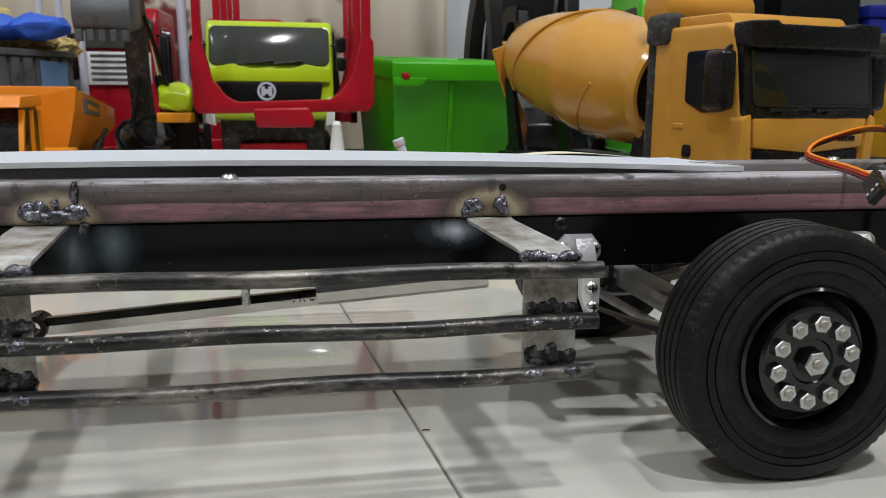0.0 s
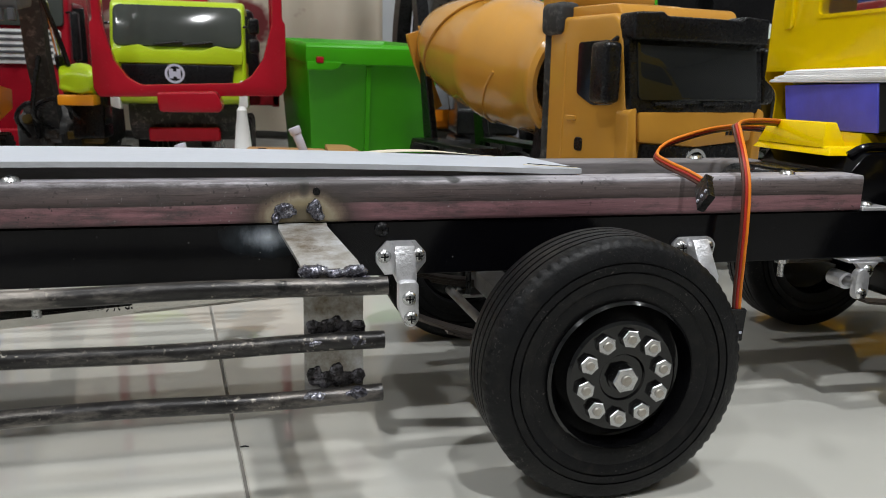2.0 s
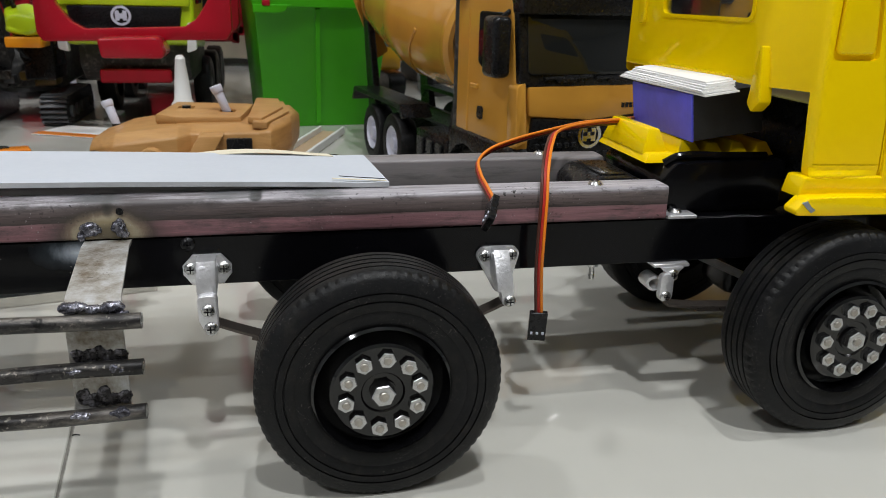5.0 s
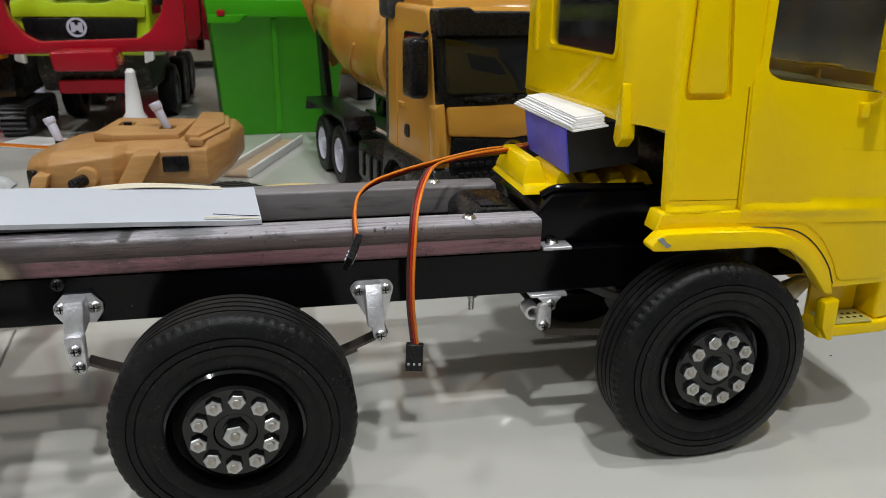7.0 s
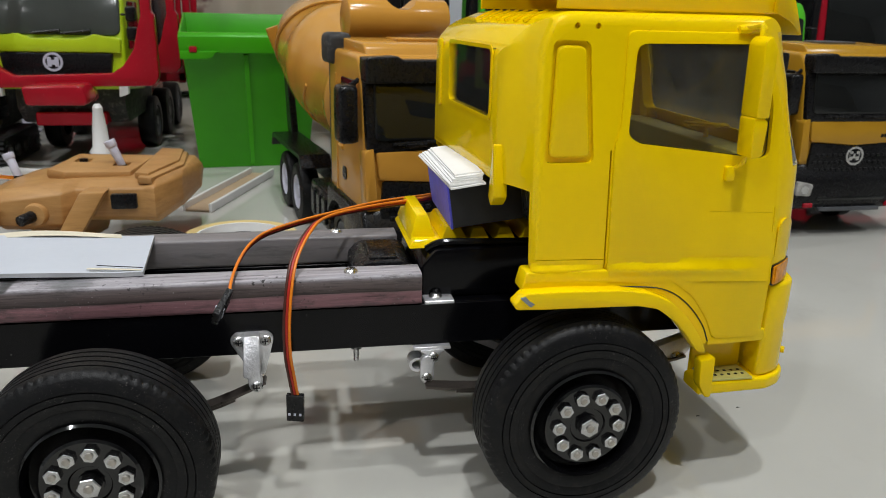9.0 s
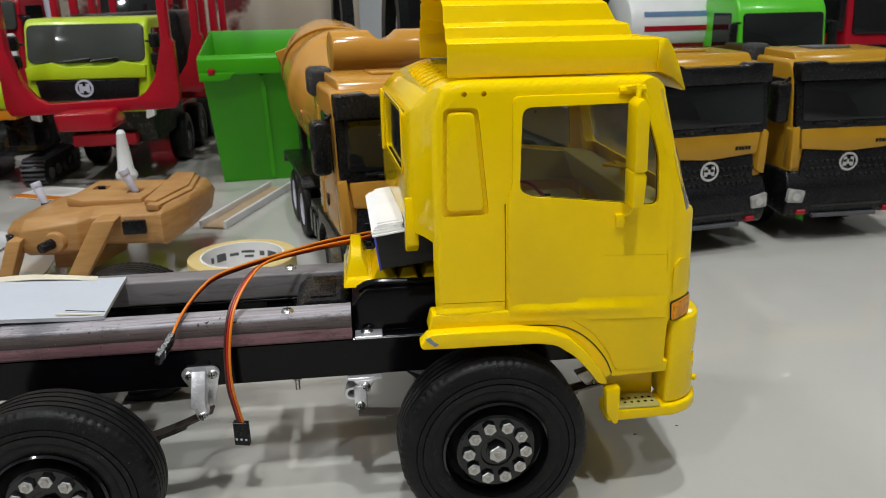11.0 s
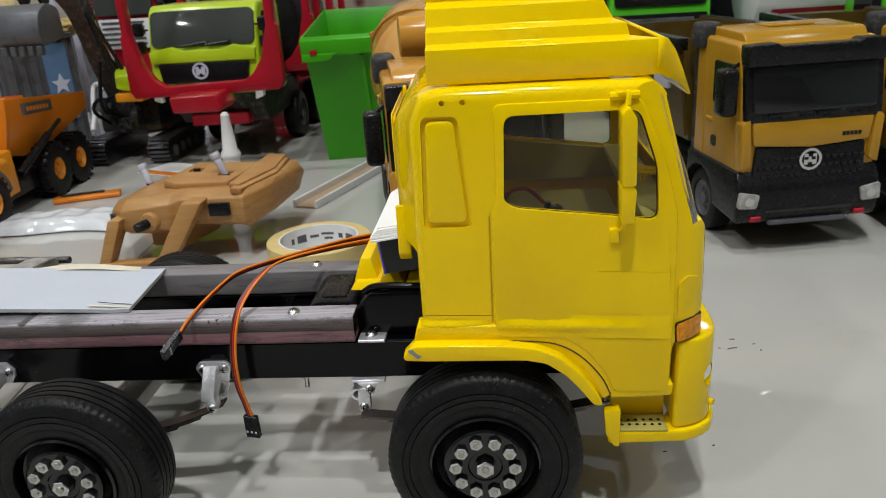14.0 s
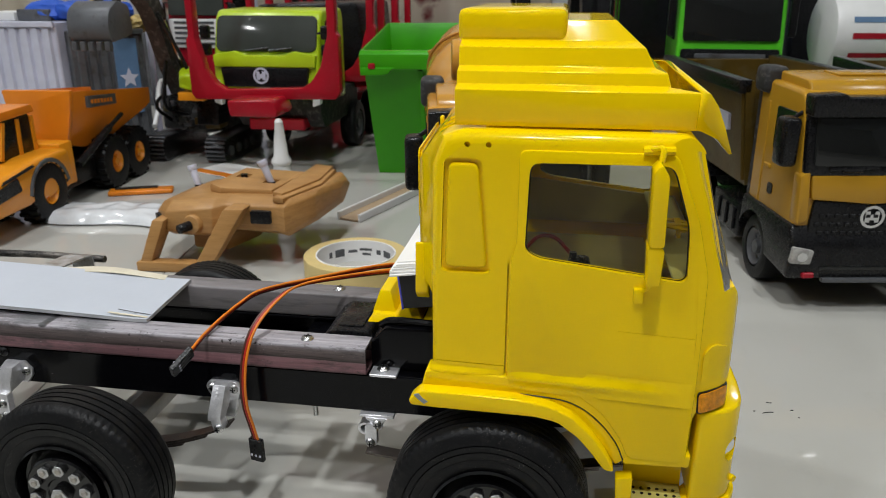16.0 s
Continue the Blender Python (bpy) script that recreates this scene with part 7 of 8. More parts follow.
def tub_ring(z, grow):
    w, dpt = 0.150, 0.235
    up = 0.022 if z > 0.14 else 0.0
    return [mat @ Vector(p) for p in ((-grow * 0.6, -grow * 2.2, z), (w + grow * 0.8, -grow * 2.2, z), (w + grow * 0.8, dpt + grow, z + up), (-grow * 0.6, dpt + grow, z + up))]


bm = mesh()
rings = [[bm.verts.new(p) for p in tub_ring(z, g)] for z, g in ((0.0, 0.0), (0.160, 0.019), (0.160, 0.025), (0.181, 0.026), (0.186, 0.024), (0.186, 0.020), (0.148, 0.014), (0.008, -0.003))]
for a, b in zip(rings, rings[1:]):
    for i in range(4):
        bm.faces.new((a[i], a[(i + 1) % 4], b[(i + 1) % 4], b[i]))
bm.faces.new(rings[0]), bm.faces.new(rings[-1])
bmesh.ops.recalc_face_normals(bm, faces=bm.faces)
bev(bm, bm.edges[:], 0.0025, 2)
tub = part("shell", bm, GREEN, gt)
for x in (0.072,):
    bm = mesh()
    lo, hi = mat @ Vector((x, -0.002, 0.006)), mat @ Vector((x - 0.004, -0.0425, 0.158))
    ribbon(bm, [lo, (lo + hi) / 2, hi], u.to_3d(), 0.006, 0.005)
    part("rib", bm, GREEN, tub)
bm = mesh()
prism(bm, [(-0.0145, 0.1525), (-0.0145, 0.163), (0.034, 0.163), (0.029, 0.160), (0.025, 0.1545), (0.018, 0.1525)], "y", -0.0590, -0.046, 0.002, 2, mat)
part("lip_tab", bm, GREEN, tub)
bm = mesh()
box(bm, -0.003, 0.007, -0.0610, -0.054, 0.161, 0.169, 0.002, 2, mat)
part("red_marker", bm, RED, gt, "small red reflector")

# articulated orange dumper
dump = thing("dump_truck", (-0.2500, 0.738, 0), "orange articulated model dump truck with empty bed, parked", "model truck", "", 5, True)
for s in (-1, 1):
    for y in (0.0, 0.167, 0.235):
        small_wheel(dump, s * 0.045, y, 0.0365, 0.026, OYELLOW, s, 30, 22, 0.72)
bm = mesh()
prism(bm, rounded([(-0.120, 0.030), (-0.125, 0.058), (-0.080, 0.072), (-0.010, 0.080), (0.050, 0.080), (0.055, 0.036), (0.036, 0.030)], 0.006, 3), "x", -0.044, 0.044, 0.006, 3)
hood = part("bonnet", bm, OYELLOW, dump)
for s in (-1, 1):
    bm = mesh()
    prism(bm, rounded([(-0.112, 0.046), (-0.108, 0.060), (-0.060, 0.068), (-0.055, 0.052)], 0.002, 2), "x", s * 0.0435, s * 0.0455, 0.0004, 1)
    part("side_grille", bm, PLBLACK, hood)
    bm = mesh()
    prism(bm, [(-0.088, 0.0655), (-0.084, 0.0690), (-0.028, 0.0760), (-0.026, 0.0730)], "x", s * 0.0435, s * 0.0457, 0.0004, 1)
    part("side_stripe", bm, PLBLACK, hood)
    bm = mesh()
    pts = [(0.043 * math.cos(radians(a)), 0.0345 + 0.043 * math.sin(radians(a))) for a in range(10, 171, 16)]
    pts += [(0.038 * math.cos(radians(a)), 0.0345 + 0.038 * math.sin(radians(a))) for a in range(170, 9, -16)]
    prism(bm, pts, "x", s * 0.026, s * 0.046, 0.001, 1)
    part("mudguard", bm, GREYM, dump)
bm = mesh()
prism(bm, rounded([(-0.034, 0.078), (-0.018, 0.124), (0.034, 0.126), (0.038, 0.078)], 0.003, 3), "x", -0.040, 0.010, 0.003, 2)
dc = part("cab", bm, PLBLACK, dump, "black-windowed cab")
bm = mesh()
prism(bm, rounded([(-0.036, 0.124), (-0.028, 0.134), (0.038, 0.136), (0.042, 0.126)], 0.003, 3), "x", -0.042, 0.013, 0.004, 3)
part("roof", bm, ORANGE, dc)
for s in (-1, 1):
    for a, b in (((-0.032, 0.080), (-0.019, 0.122)), ((0.006, 0.080), (0.008, 0.122)), ((0.036, 0.080), (0.036, 0.122))):
        bm = mesh()
        px = 0.0105 if s > 0 else -0.0405
        ribbon(bm, [(px, *a), (px, (a[0] + b[0]) / 2, (a[1] + b[1]) / 2), (px, *b)], (0, 1, 0), 0.005, 0.004)
        part("pillar", bm, OYELLOW, dc)
# bed: flared shell with a raised front wall
bm = mesh()
sec = [(0.105, 0.142, 0.044, 0.072), (0.135, 0.141, 0.046, 0.064), (0.200, 0.134, 0.048, 0.064), (0.322, 0.122, 0.050, 0.088)]
rows = []
for y, zt, w, zb in sec:
    yy = y - 0.015
    rows.append([bm.verts.new(p) for p in ((-w, yy, zt), (-w * 0.98, yy, zt - 0.022), (-w * 0.55, yy + 0.012, zb), (w * 0.55, yy + 0.012, zb), (w * 0.98, yy, zt - 0.022), (w, yy, zt), (w * 0.94, yy, zt), (w * 0.90, yy, zt - 0.020), (w * 0.50, yy + 0.014, zb + 0.005), (-w * 0.50, yy + 0.014, zb + 0.005), (-w * 0.90, yy, zt - 0.020), (-w * 0.94, yy, zt))])
for a, b in zip(rows, rows[1:]):
    for i in range(12):
        bm.faces.new((a[i], a[(i + 1) % 12], b[(i + 1) % 12], b[i]))
bm.faces.new(rows[0]), bm.faces.new(rows[-1])
for v in bm.verts:
    v.co.x *= 0.74 if v.co.x > 0 else 1.22
bed = part("bed", bm, ORANGE, dump, "flared orange tipping bed")
bm = mesh()
prism(bm, rounded([(-0.056, 0.145), (-0.052, 0.120), (-0.032, 0.070), (0.020, 0.070), (0.032, 0.120), (0.035, 0.145)], 0.002, 2), "y", 0.088, 0.097, 0.001, 2)
part("front_wall", bm, ORANGE, bed)
for s in (-1, 1):
    bm = mesh()
    prism(bm, [(0.125, 0.1180), (0.125, 0.1330), (0.200, 0.1270), (0.200, 0.1130)], "x", *((0.0320, 0.0372) if s > 0 else (-0.0525, -0.0592)), 0.0004, 1)
    pl = part("name_plate", bm, GREYM, bed)
    bm = mesh()
    for i in range(7):
        box(bm, *((0.0368, 0.0375) if s > 0 else (-0.0595, -0.0588)), 0.132 + i * 0.0085, 0.138 + i * 0.0085, 0.1220 - i * 0.0007, 0.1275 - i * 0.0007, 0, 1)
    part("name_bar", bm, ORANGE, pl)
    bm = mesh()
    rod(bm, (s * 0.034, 0.085, 0.050), (s * 0.040, 0.165, 0.085), 0.005, 12)
    rod(bm, (s * 0.038, 0.140, 0.075), (s * 0.042, 0.200, 0.098), 0.003, 12)
    part("lift_ram", bm, PLBLACK, dump)
bm = mesh()
box(bm, -0.030, 0.030, 0.03, 0.29, 0.022, 0.050, 0.003, 2)
part("chassis", bm, PLBLACK, dump)
bm = mesh()
box(bm, -0.036, 0.036, 0.045, 0.075, 0.030, 0.085, 0.003, 2)
part("hitch", bm, OYELLOW, dump)

# tracked excavator
ex = thing("excavator", (-0.2000, 1.1350, 0), "dark tracked model excavator with folded arm and grey bucket", "model excavator", "", 0, True)
for s in (-1, 1):
    bm = mesh()
    outline = rrect(-0.075, 0.085, 0.001, 0.040, 0.019, 6)
    prism(bm, outline, "x", s * 0.036, s * 0.068, 0.002, 2)
    tr = part("track", bm, PLBLACK, ex, "black track with cleats")
    for i in range(22):
        for z in (0.0, 0.0385):
            bm = mesh()
            box(bm, s * 0.0355, s * 0.0685, -0.058 + i * 0.0058, -0.0552 + i * 0.0058, z, z + 0.0028, 0, 1)
            part("cleat", bm, GREYM, tr)
    for a in range(-80, 81, 20):
        for cy, sg in ((-0.056, -1), (0.066, 1)):
            bm = mesh()
            box(bm, s * 0.0355, s * 0.0685, -0.0014, 0.0014, 0.0185, 0.0215, 0, 1, Matrix.Translation((0, cy, 0.0205)) @ pose(0, 0, 0, (90 if sg < 0 else -90) + a))
            part("cleat", bm, GREYM, tr)
    for i in range(5):
        bm = mesh()
        rod(bm, (s * 0.066, -0.050 + i * 0.028, 0.018), (s * 0.071, -0.050 + i * 0.028, 0.018), 0.008, 14)
        part("roller", bm, GREYM, tr)
bm = mesh()
prism(bm, rounded([(-0.030, 0.046), (-0.030, 0.078), (0.010, 0.100), (0.100, 0.100), (0.105, 0.050)], 0.006, 3), "x", -0.056, 0.056, 0.005, 3)
part("upper_body", bm, DUSTY, ex, "dusty black engine deck")
bm = mesh()
lathe(bm, [(0, -0.006), (0.034, -0.006), (0.036, 0.0), (0.034, 0.006), (0, 0.006)], 28, Matrix.Translation((0, 0.010, 0.046)) @ pose(0, 0, 0, 90))
part("slew_ring", bm, GREYM, ex)
bm = mesh()
prism(bm, rounded([(-0.062, 0.060), (-0.052, 0.128), (-0.004, 0.130), (0.000, 0.060)], 0.004, 3), "x", 0.020, 0.058, 0.003, 2)
ec = part("cab", bm, PLBLACK, ex)
bm = mesh()
prism(bm, rounded([(-0.104, 0.118), (-0.100, 0.146), (-0.084, 0.156), (-0.062, 0.150), (-0.058, 0.118)], 0.010, 4), "x", 0.016, 0.056, 0.008, 4)
bmesh.ops.triangulate(bm, faces=bm.faces)
bmesh.ops.subdivide_edges(bm, edges=bm.edges[:], cuts=2, use_grid_fill=True)
part("cab_roof", bumpy(bm, 0.005, 55, 2), LIME, ec, "lime green domed roof")
bm = mesh()
box(bm, 0.014, 0.056, -0.102, -0.060, 0.104, 0.117, 0.002, 2)
part("cab_band", bm, OYELLOW, ec)
for z0, z1 in ((0.078, 0.100), (0.102, 0.124)):
    bm = mesh()
    prism(bm, rounded([(-0.058, z0), (-0.052, z1), (-0.012, z1), (-0.010, z0)], 0.003, 3), "x", 0.0575, 0.0592, 0.0004, 1)
    part("side_window", bm, DARKPANE, ec)
bm = mesh()
ribbon(bm, curve_pts([(-0.016, -0.010, 0.060), (-0.014, -0.035, 0.110), (-0.010, -0.072, 0.160), (-0.004, -0.104, 0.210), (0.000, -0.135, 0.250), (0.000, -0.182, 0.284)], 24), (1, 0, 0), 0.024, 0.026)
part("boom", bm, DUSTY, ex, "dark worn boom")
for x in (-0.013, 0.013):
    bm = mesh()
    ribbon(bm, [(x, -0.176, 0.292), (x, -0.205, 0.278), (x, -0.236, 0.252)], (1, 0, 0), 0.004, 0.016)
    part("stick_arm", bm, PLBLACK, ex, "dark stick plate")
for p0, p1, r in (((0.018, -0.040, 0.085), (0.016, -0.085, 0.165), 0.0055), ((0.016, -0.085, 0.165), (0.014, -0.118, 0.225), 0.0030), ((0.0, -0.110, 0.236), (0.0, -0.190, 0.300), 0.0050)):
    bm = mesh()
    rod(bm, p0, p1, r, 12)
    part("ram", bm, CHROME if r < 0.004 else PLBLACK, ex)
bm = mesh()
prism(bm, rounded([(-0.030, 0.198), (-0.036, 0.216), (-0.030, 0.238), (-0.008, 0.250), (0.018, 0.244), (0.022, 0.206)], 0.008, 4), "x", -0.029, 0.029, 0.002, 2, Matrix.Translation((0, -0.247, 0.004)))
for k in range(5):
    box(bm, -0.027 + k * 0.0115, -0.020 + k * 0.0115, -0.281, -0.272, 0.192, 0.204, 0.001, 1)
part("bucket", bm, GREYM, ex, "grey steel bucket")
for pts in ([(0.020, -0.020, 0.090), (0.030, -0.070, 0.120), (0.024, -0.100, 0.175), (0.012, -0.130, 0.235)], [(-0.010, -0.030, 0.070), (-0.020, -0.078, 0.090), (-0.014, -0.085, 0.130), (-0.004, -0.088, 0.170)], [(-0.030, -0.030, 0.060), (-0.020, -0.070, 0.100), (0.012, -0.082, 0.110), (0.030, -0.050, 0.080)], [(-0.040, -0.020, 0.055), (-0.046, -0.060, 0.085), (-0.030, -0.070, 0.105), (-0.012, -0.060, 0.100)]):
    bm = mesh()
    sweep(bm, curve_pts(pts, 14), 0.0030, 8)
    part("hose", bm, PLBLACK, ex, "black hydraulic hose")
random.seed(9)
for k in range(12):
    bm = mesh()
    x, y, z = random.uniform(-0.045, 0.040), random.uniform(-0.048, -0.030), random.uniform(0.052, 0.100)
    if k % 2:
        rod(bm, (x, y - 0.006, z), (x, y + 0.008, z), random.uniform(0.004, 0.008), 14, None, True, 0.0008)
    else:
        box(bm, x - 0.007, x + 0.007, y - 0.004, y + 0.010, z - 0.005, z + 0.006, 0.0012, 2)
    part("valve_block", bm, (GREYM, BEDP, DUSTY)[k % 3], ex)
bm = mesh()
box(bm, 0.030, 0.056, -0.056, -0.020, 0.052, 0.074, 0.004, 2)
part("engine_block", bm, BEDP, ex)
bm = mesh()
sweep(bm, curve_pts([(-0.098, 0.080, 0.100), (-0.108, 0.086, 0.110), (-0.120, 0.087, 0.106), (-0.112, 0.060, 0.080), (-0.098, 0.030, 0.064), (-0.085, -0.008, 0.046)], 16), 0.0038, 10)
part("white_hose", bm, WHITEP, ex)


# containers
def container(at, turn, L_, H_, D_, face, side_, label):
    t = thing("cargo_container", at, label, "model container", "stacked containers", turn, True)
    bm = mesh()
    box(bm, -L_ / 2, L_ / 2, 0, D_, 0.0, H_, 0.002, 1)
    part("body", bm, side_, t)
    bm = mesh()
    n = int(L_ / 0.0200)
    for i in range(n):
        x = -L_ / 2 + 0.008 + i * (L_ - 0.012) / n
        prism(bm, [(x, 0), (x + 0.0025, -0.005), (x + 0.0125, -0.005), (x + 0.0150, 0)], "z", 0.010, H_ - 0.010)
    part("corrugation", bm, face, t, "corrugated side")
    for z in (0.0, H_ - 0.008):
        bm = mesh()
        box(bm, -L_ / 2, L_ / 2, -0.007, 0.0, z, z + 0.009, 0.001, 1)
        part("edge_rail", bm, side_, t)
    return t


container((-0.5265, 1.10, 0), 2, 0.205, 0.2150, 0.16, LGREY, LGREY, "pale grey corrugated model container on the floor")
# shaded side of the same container, built apart with its shade as darker grey
c2 = container((-0.3690, 1.1555, 0), 48.2, 0.120, 0.2000, 0.10, GREYM, GREYM, "shaded side of the pale corrugated container, painted dark grey, with a faded star")
bm = mesh()
box(bm, 0.0065, 0.0450, -0.0085, -0.0055, 0.060, 0.186, 0.0006, 1)
fp = part("blue_panel", bm, DBLUE, c2, "faded blue painted panel")
bm = mesh()
prism(bm, [(0.0265 + (0.016 if i % 2 == 0 else 0.0075) * math.sin(i * math.pi / 5), 0.120 + (0.018 if i % 2 == 0 else 0.0075) * math.cos(i * math.pi / 5)) for i in range(10)], "y", -0.0100, -0.0085)
part("star", bm, LGREY, fp, "worn pale star")
bm = mesh()
for i in range(3):
    tmp = mesh()
    bmesh.ops.create_icosphere(tmp, subdivisions=3, radius=1)
    bumpy(tmp, 0.25, 1.6, i)
    absorb(bm, tmp, Matrix.Translation((-0.47 + i * 0.055, 1.16, 0.2305)) @ Matrix.Diagonal((0.04, 0.03, 0.018, 1)))
solo("blue_cloth", bm, stuff_mat("bright_blue_cloth", (0.02, 0.10, 0.55), 0.6, 0, 30, 200, 0.2, 0.3), (-0.415, 1.16, 0.2150), "crumpled bright blue cloth on top of the container", "cloth")
bm = mesh()
for i in range(4):
    tmp = mesh()
    bmesh.ops.create_icosphere(tmp, subdivisions=4, radius=1)
    bumpy(tmp, 0.32, 1.9, i + 5)
    bumpy(tmp, 0.10, 6, i)
    absorb(bm, tmp, Matrix.Translation((-0.418 + i * 0.023, 1.190 + 0.012 * i, 0.229 - 0.007 * i)) @ Matrix.Diagonal((0.026, 0.024, 0.030 - 0.005 * i, 1)))
solo("golden_cloth", bm, stuff_mat("golden_cloth", (0.45, 0.33, 0.11), 0.5, 0, 60, 300, 0.35, 0.4), (-0.385, 1.205, 0.200), "crumpled golden cloth heaped on the shaded container side", "cloth")
for i, x in enumerate((-0.545, -0.48)):
    bm = mesh()
    box(bm, x - 0.03, x + 0.03, 1.13, 1.19, 0.2152, 0.2300 + 0.004 * i, 0.002, 2)
    solo("toy_carton", bm, (WHITEP, GREYM)[i], (x, 1.16, 0.2152), ("white carton lying on the container", "grey carton lying on the container")[i], "carton", "cartons on containers")

# pale posts in front of the curtain
for x, y in ((-0.205, 1.40), (-0.3975, 1.290), (-0.3690, 1.290), (-0.3400, 1.290)):
    bm = mesh()
    rod(bm, (x, y, 0), (x, y, 0.62), 0.008 if y > 1.3 else 0.0055, 14)
    rod(bm, (x, y, 0), (x, y, 0.004), 0.022, 18)
    solo("shelf_post", bm, LGREY, (x, y, 0), "thin pale grey metal shelf post standing on the floor", "post", "shelf posts")


def plain_truck(at, turn, paint, grille, glass, label, w=0.13, h=0.24, d=0.15, gw=0.36, gt=0.50, gb=0.26, ws=0.73):
    """A further cab seen small, with its screen, grille, mirrors and wheels."""
    t = thing("toy_truck", at, label, "model truck", "trucks at the back", turn, True)
    bm = mesh()
    prism(bm, rounded([(0, 0.045), (0.002, h * 0.52), (0.016, h * 0.92), (0.030, h), (d, h), (d, 0.045)], 0.008, 3), "x", -w / 2, w / 2, 0.008, 3)
    c = part("cab", bm, paint, t)
    m = Matrix.Translation((0, 0.0085, h * ws)) @ pose(0, 0, 0, -8)
    bm = mesh()
    prism(bm, rrect(-w * 0.45, w * 0.45, -h * min(0.17, ws - gt - 0.02), h * min(0.17, 0.93 - ws), 0.006), "y", -0.0020, 0.006, 0.001, 2, m)
    part("windscreen", bm, glass, c, "dark windscreen")
    bm = mesh()
    prism(bm, rrect(-w * gw, w * gw, h * gb, h * gt, 0.004), "y", -0.004, 0.004, 0.001, 2)
    g = part("grille", bm, grille, c)
    for i in range(5):
        bm = mesh()
        box(bm, -w * 0.33, w * 0.33, -0.0055, -0.0035, h * (gb + (gt - gb) * (0.12 + 0.18 * i)), h * (gb + (gt - gb) * (0.20 + 0.18 * i)), 0.0006, 1)
        part("grille_slat", bm, GREYM, g)
    bm = mesh()
    box(bm, -w * 0.52, w * 0.52, -0.008, 0.020, 0.026, 0.058, 0.005, 3)
    part("bumper", bm, paint, t)
    for s in (-1, 1):
        bm = mesh()
        box(bm, s * (w / 2 + 0.004), s * (w / 2 + 0.016), 0.004, 0.016, h * 0.58, h * 0.84, 0.003, 2)
        rod(bm, (s * w / 2 * 0.95, 0.014, h * 0.84), (s * (w / 2 + 0.010), 0.010, h * 0.84), 0.0015, 8)
        part("mirror", bm, PLBLACK, c)
        bm = mesh()
        prism(bm, rounded([(0.030, h * 0.56), (0.036, h * 0.90), (d * 0.72, h * 0.90), (d * 0.72, h * 0.56)], 0.004, 3), "x", s * (w / 2 - 0.001), s * (w / 2 + 0.0012), 0.0004, 1)
        part("side_window", bm, DARKPANE, c)
        for y in (0.075, 0.30):
            small_wheel(t, s * w * 0.46, y, 0.034, 0.024, LGREY, s)
    bm = mesh()
    box(bm, -w * 0.3, w * 0.3, 0.04, 0.36, 0.040, 0.062, 0.002, 1)
    part("chassis", bm, PLBLACK, t)
    return t


plain_truck((-0.300, 1.34, 0), -3, RED, WHITEP, GREYPANE, "red model truck with a white slatted grille, parked behind", 0.125, 0.285, 0.14, 0.42, 0.74, 0.555, 0.84)
plain_truck((-0.120, 1.62, 0), -2, RED, WHITEP, DARKPANE, "red and white model truck behind the lime one", 0.150, 0.30, 0.16)
GREEN2 = stuff_mat("bright_green_plastic", (0.09, 0.55, 0.02), 0.3, 0, 20, 300, 0.06, 0.05, 0.3)
plain_truck((0.655, 1.25, 0), 0, GREEN2, PLBLACK, DARKPANE, "bright green model truck with dark windscreen, parked behind", 0.165, 0.330, 0.16, 0.46, 0.525)
plain_truck((1.018, 1.10, 0), 2, GREEN2, PLBLACK, DARKPANE, "bright green model truck with dark windscreen, parked behind", 0.155, 0.247, 0.13)
plain_truck((1.35, 1.26, 0), -4, RED, PLBLACK, DARKPANE, "large red model truck with black mirrors, parked behind", 0.230, 0.315, 0.18)

tk = thing("tanker_trailer", (0.86, 1.27, 0), "white model tank trailer with red and blue stripes", "model tanker", "", -85, True)
bm = mesh()
rod(bm, (0, -0.07, 0.200), (0, 0.10, 0.200), 0.062, 40, None, True, 0.012)
tb = part("tank", bm, WHITEP, tk)
for a0, mt in ((-6, RED), (16, DBLUE), (-34, RED)):
    bm = mesh()
    va = [[bm.verts.new((0.0626 * math.cos(radians(a0 + k)), y, 0.200 + 0.0626 * math.sin(radians(a0 + k)))) for y in (-0.045, 0.080)] for k in (0, 4, 8)]
    for p, q in zip(va, va[1:]):
        bm.faces.new((p[0], p[1], q[1], q[0]))
    part("stripe", bm, mt, tb)
bm = mesh()
box(bm, -0.040, 0.040, -0.07, 0.10, 0.070, 0.140, 0.004, 2)
part("frame", bm, WHITEP, tk, "white dusty trailer frame")
for s in (-1, 1):
    for y in (-0.02, 0.06):
        small_wheel(tk, s * 0.060, y, 0.034, 0.024, LGREY, s)


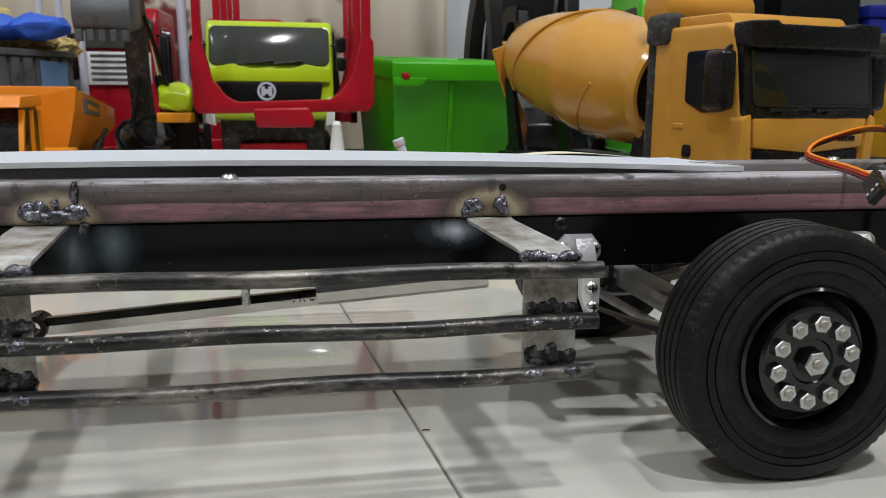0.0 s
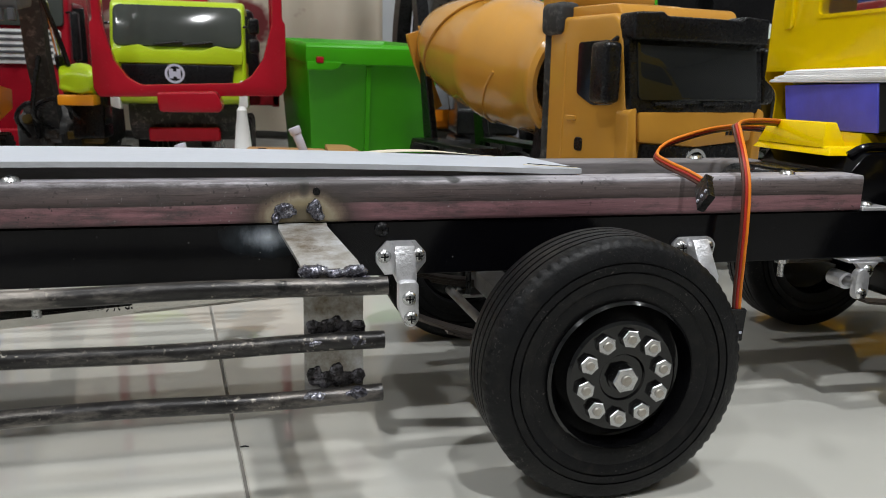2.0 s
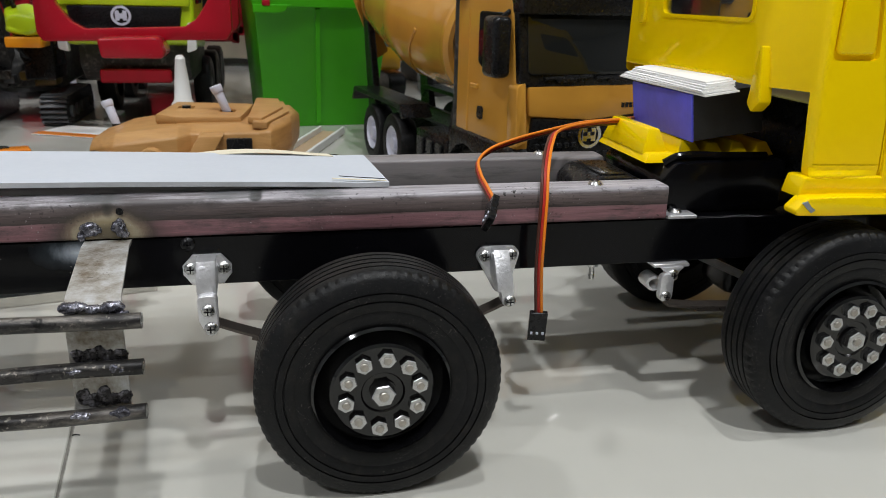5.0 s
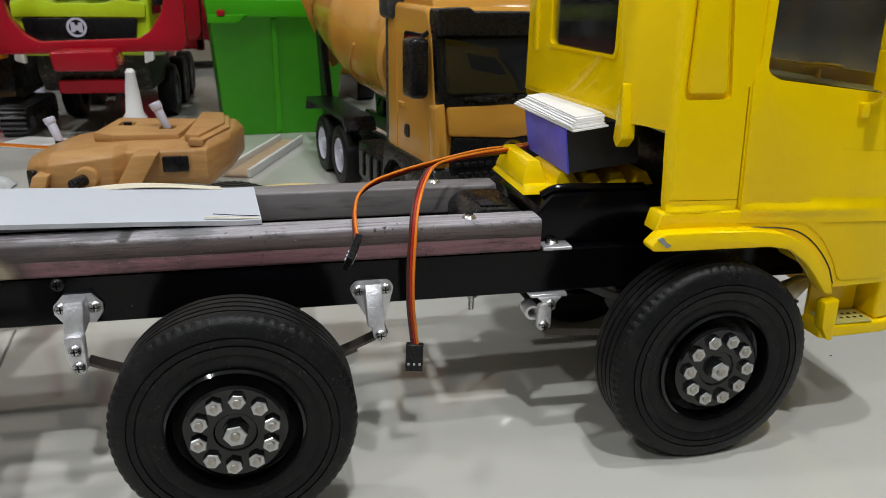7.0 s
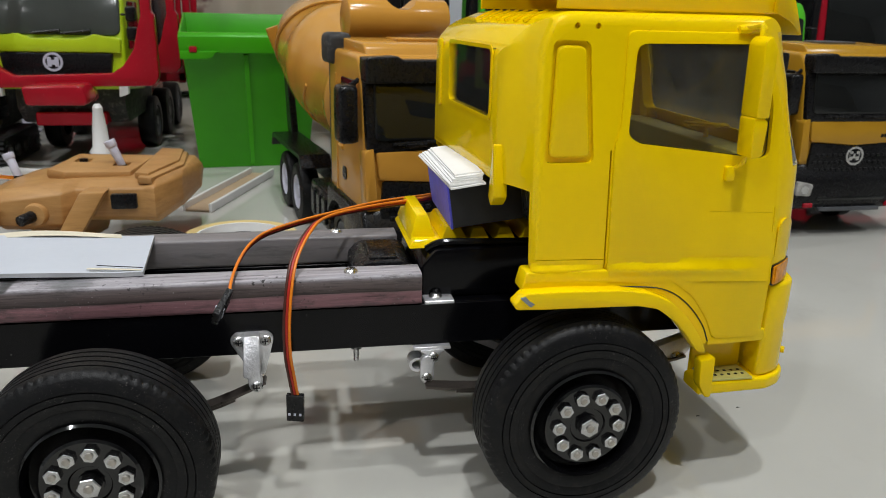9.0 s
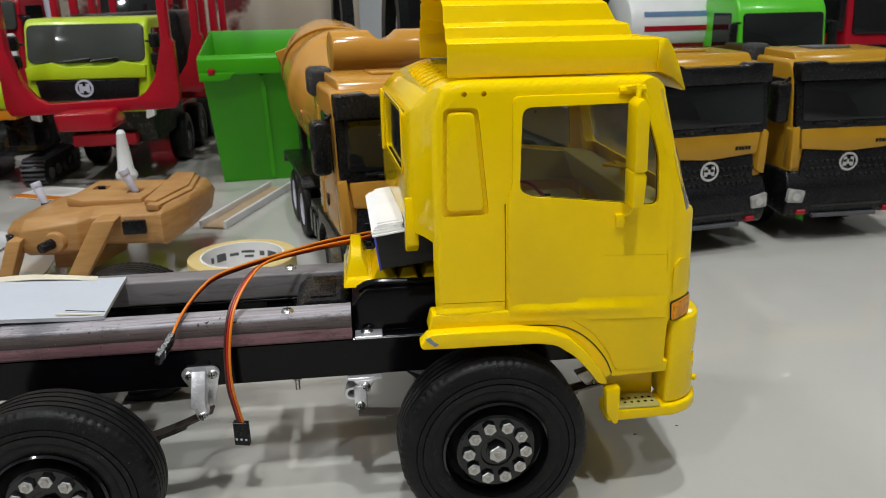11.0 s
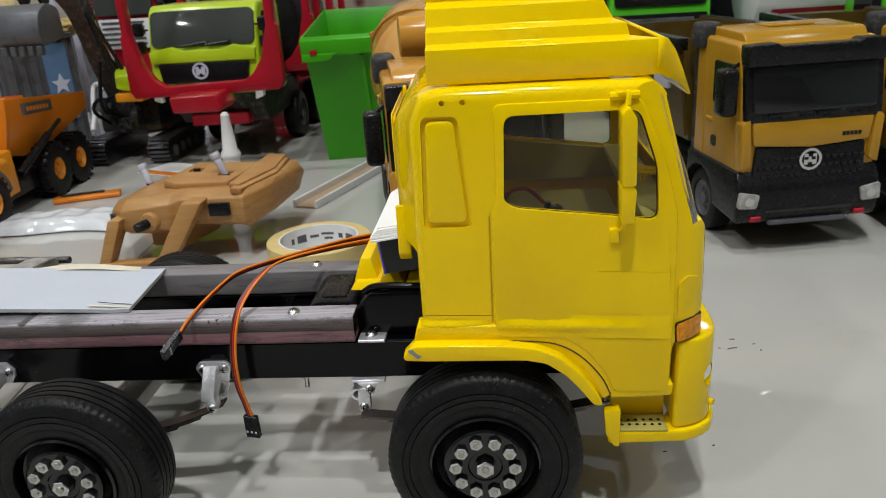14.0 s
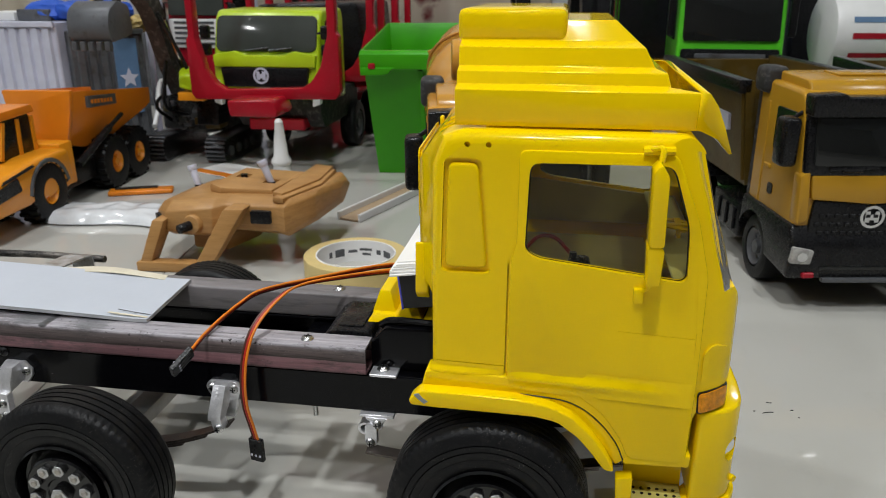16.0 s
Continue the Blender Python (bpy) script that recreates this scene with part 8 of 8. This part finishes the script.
def boom_machine(at, turn, paint, label, h):
    """A digger seen small between the others: house, boom, stick and bucket."""
    t = thing("toy_digger", at, label, "model digger", "diggers at the back", turn, True)
    for s in (-1, 1):
        bm = mesh()
        prism(bm, rrect(-0.07, 0.08, 0.0, 0.042, 0.020, 5), "x", s * 0.030, s * 0.062, 0.002, 1)
        part("track", bm, PLBLACK, t)
    bm = mesh()
    prism(bm, rounded([(-0.05, 0.046), (-0.05, 0.095), (0.0, 0.125), (0.09, 0.12), (0.095, 0.05)], 0.008, 3), "x", -0.058, 0.058, 0.005, 2)
    part("house", bm, paint, t)
    bm = mesh()
    ribbon(bm, curve_pts([(0, -0.03, 0.09), (0, -0.03, h * 0.7), (0, -0.07, h), (0, -0.12, h * 1.02)], 14), (1, 0, 0), 0.024, 0.030)
    part("boom", bm, PLBLACK, t)
    bm = mesh()
    ribbon(bm, [(0, -0.115, h * 1.03), (0, -0.14, h * 0.75), (0, -0.150, h * 0.5)], (1, 0, 0), 0.020, 0.022)
    part("stick_arm", bm, PLBLACK, t)
    bm = mesh()
    rod(bm, (0.016, -0.05, h * 0.5), (0.016, -0.07, h * 0.9), 0.005, 10)
    part("ram", bm, CHROME, t)
    bm = mesh()
    prism(bm, rounded([(-0.19, h * 0.30), (-0.135, h * 0.33), (-0.125, h * 0.5), (-0.165, h * 0.52)], 0.006, 3), "x", -0.034, 0.034, 0.003, 2)
    part("bucket", bm, GREYM, t)
    return t


boom_machine((0.300, 1.42, 0), 8, TAN, "dark model digger with raised boom and yellow house", 0.32)
boom_machine((0.47, 1.42, 0), -6, PLBLACK, "black model digger with raised boom", 0.34)
boom_machine((0.40, 1.62, 0), 12, ORANGE, "orange model digger with dark boom behind the mixer", 0.30)
boom_machine((0.66, 1.60, 0), 20, TAN, "yellow model digger with dark boom behind the mixer", 0.28)
for x, y, w, h, mt, what in ((0.53, 1.74, 0.18, 0.45, PLBLACK, "black storage crate standing behind the trucks"), (0.74, 1.60, 0.16, 0.34, DBLUE, "dark blue storage crate standing behind the trucks"), (0.93, 1.62, 0.18, 0.40, PLBLACK, "black storage crate standing behind the trucks"), (1.16, 1.62, 0.2, 0.42, PLBLACK, "black storage crate standing behind the trucks"), (1.385, 1.62, 0.2, 0.36, NAVY, "dark blue storage crate standing behind the trucks"), (1.62, 1.6, 0.2, 0.40, PLBLACK, "black storage crate standing behind the trucks")):
    t = thing("storage_crate", (x, y, 0), what, "crate", "storage crates", 0, True)
    bm = mesh()
    prism(bm, [(-w * 0.46, 0.0), (-w * 0.5, h * 0.92), (w * 0.5, h * 0.92), (w * 0.46, 0.0)], "y", 0, 0.16, 0.004, 2)
    part("tub", bm, mt, t)
    bm = mesh()
    box(bm, -w * 0.53, w * 0.53, -0.006, 0.166, h * 0.92, h, 0.004, 2)
    part("lid", bm, mt, t)
# shelf box above the containers
bm = mesh()
box(bm, -0.66, -0.30, 1.62, 1.80, 0.0, 0.20, 0.004, 1)
solo("low_bench", bm, GREYM, (-0.48, 1.71, 0), "long dark grey low bench before the curtain", "bench")

# ---- floor tiles ----
tm = bpy.data.meshes.new("tile")
bm = mesh()
box(bm, 0, TW - GAP, 0, TL - GAP, -0.008, 0.0, 0.0005, 1)
bm.to_mesh(tm)
bm.free()
tm.materials.append(TILE)
slant = Matrix.Translation((0.0525, 0.29, 0)) @ pose(0, 0, 0, 0, 0, 7.0)
for i in range(-5, 6):
    for j in range(-6, 7):
        spot = slant @ Vector((i * TW, -0.16 + j * TL, 0))
        if -4.1 < spot.x < 4.9 and -5.05 < spot.y < 5.85:
            ob = new("tile", tm)
            ob.matrix_world = slant @ Matrix.Translation((i * TW, -0.16 + j * TL, 0))
            ob.parent = floor
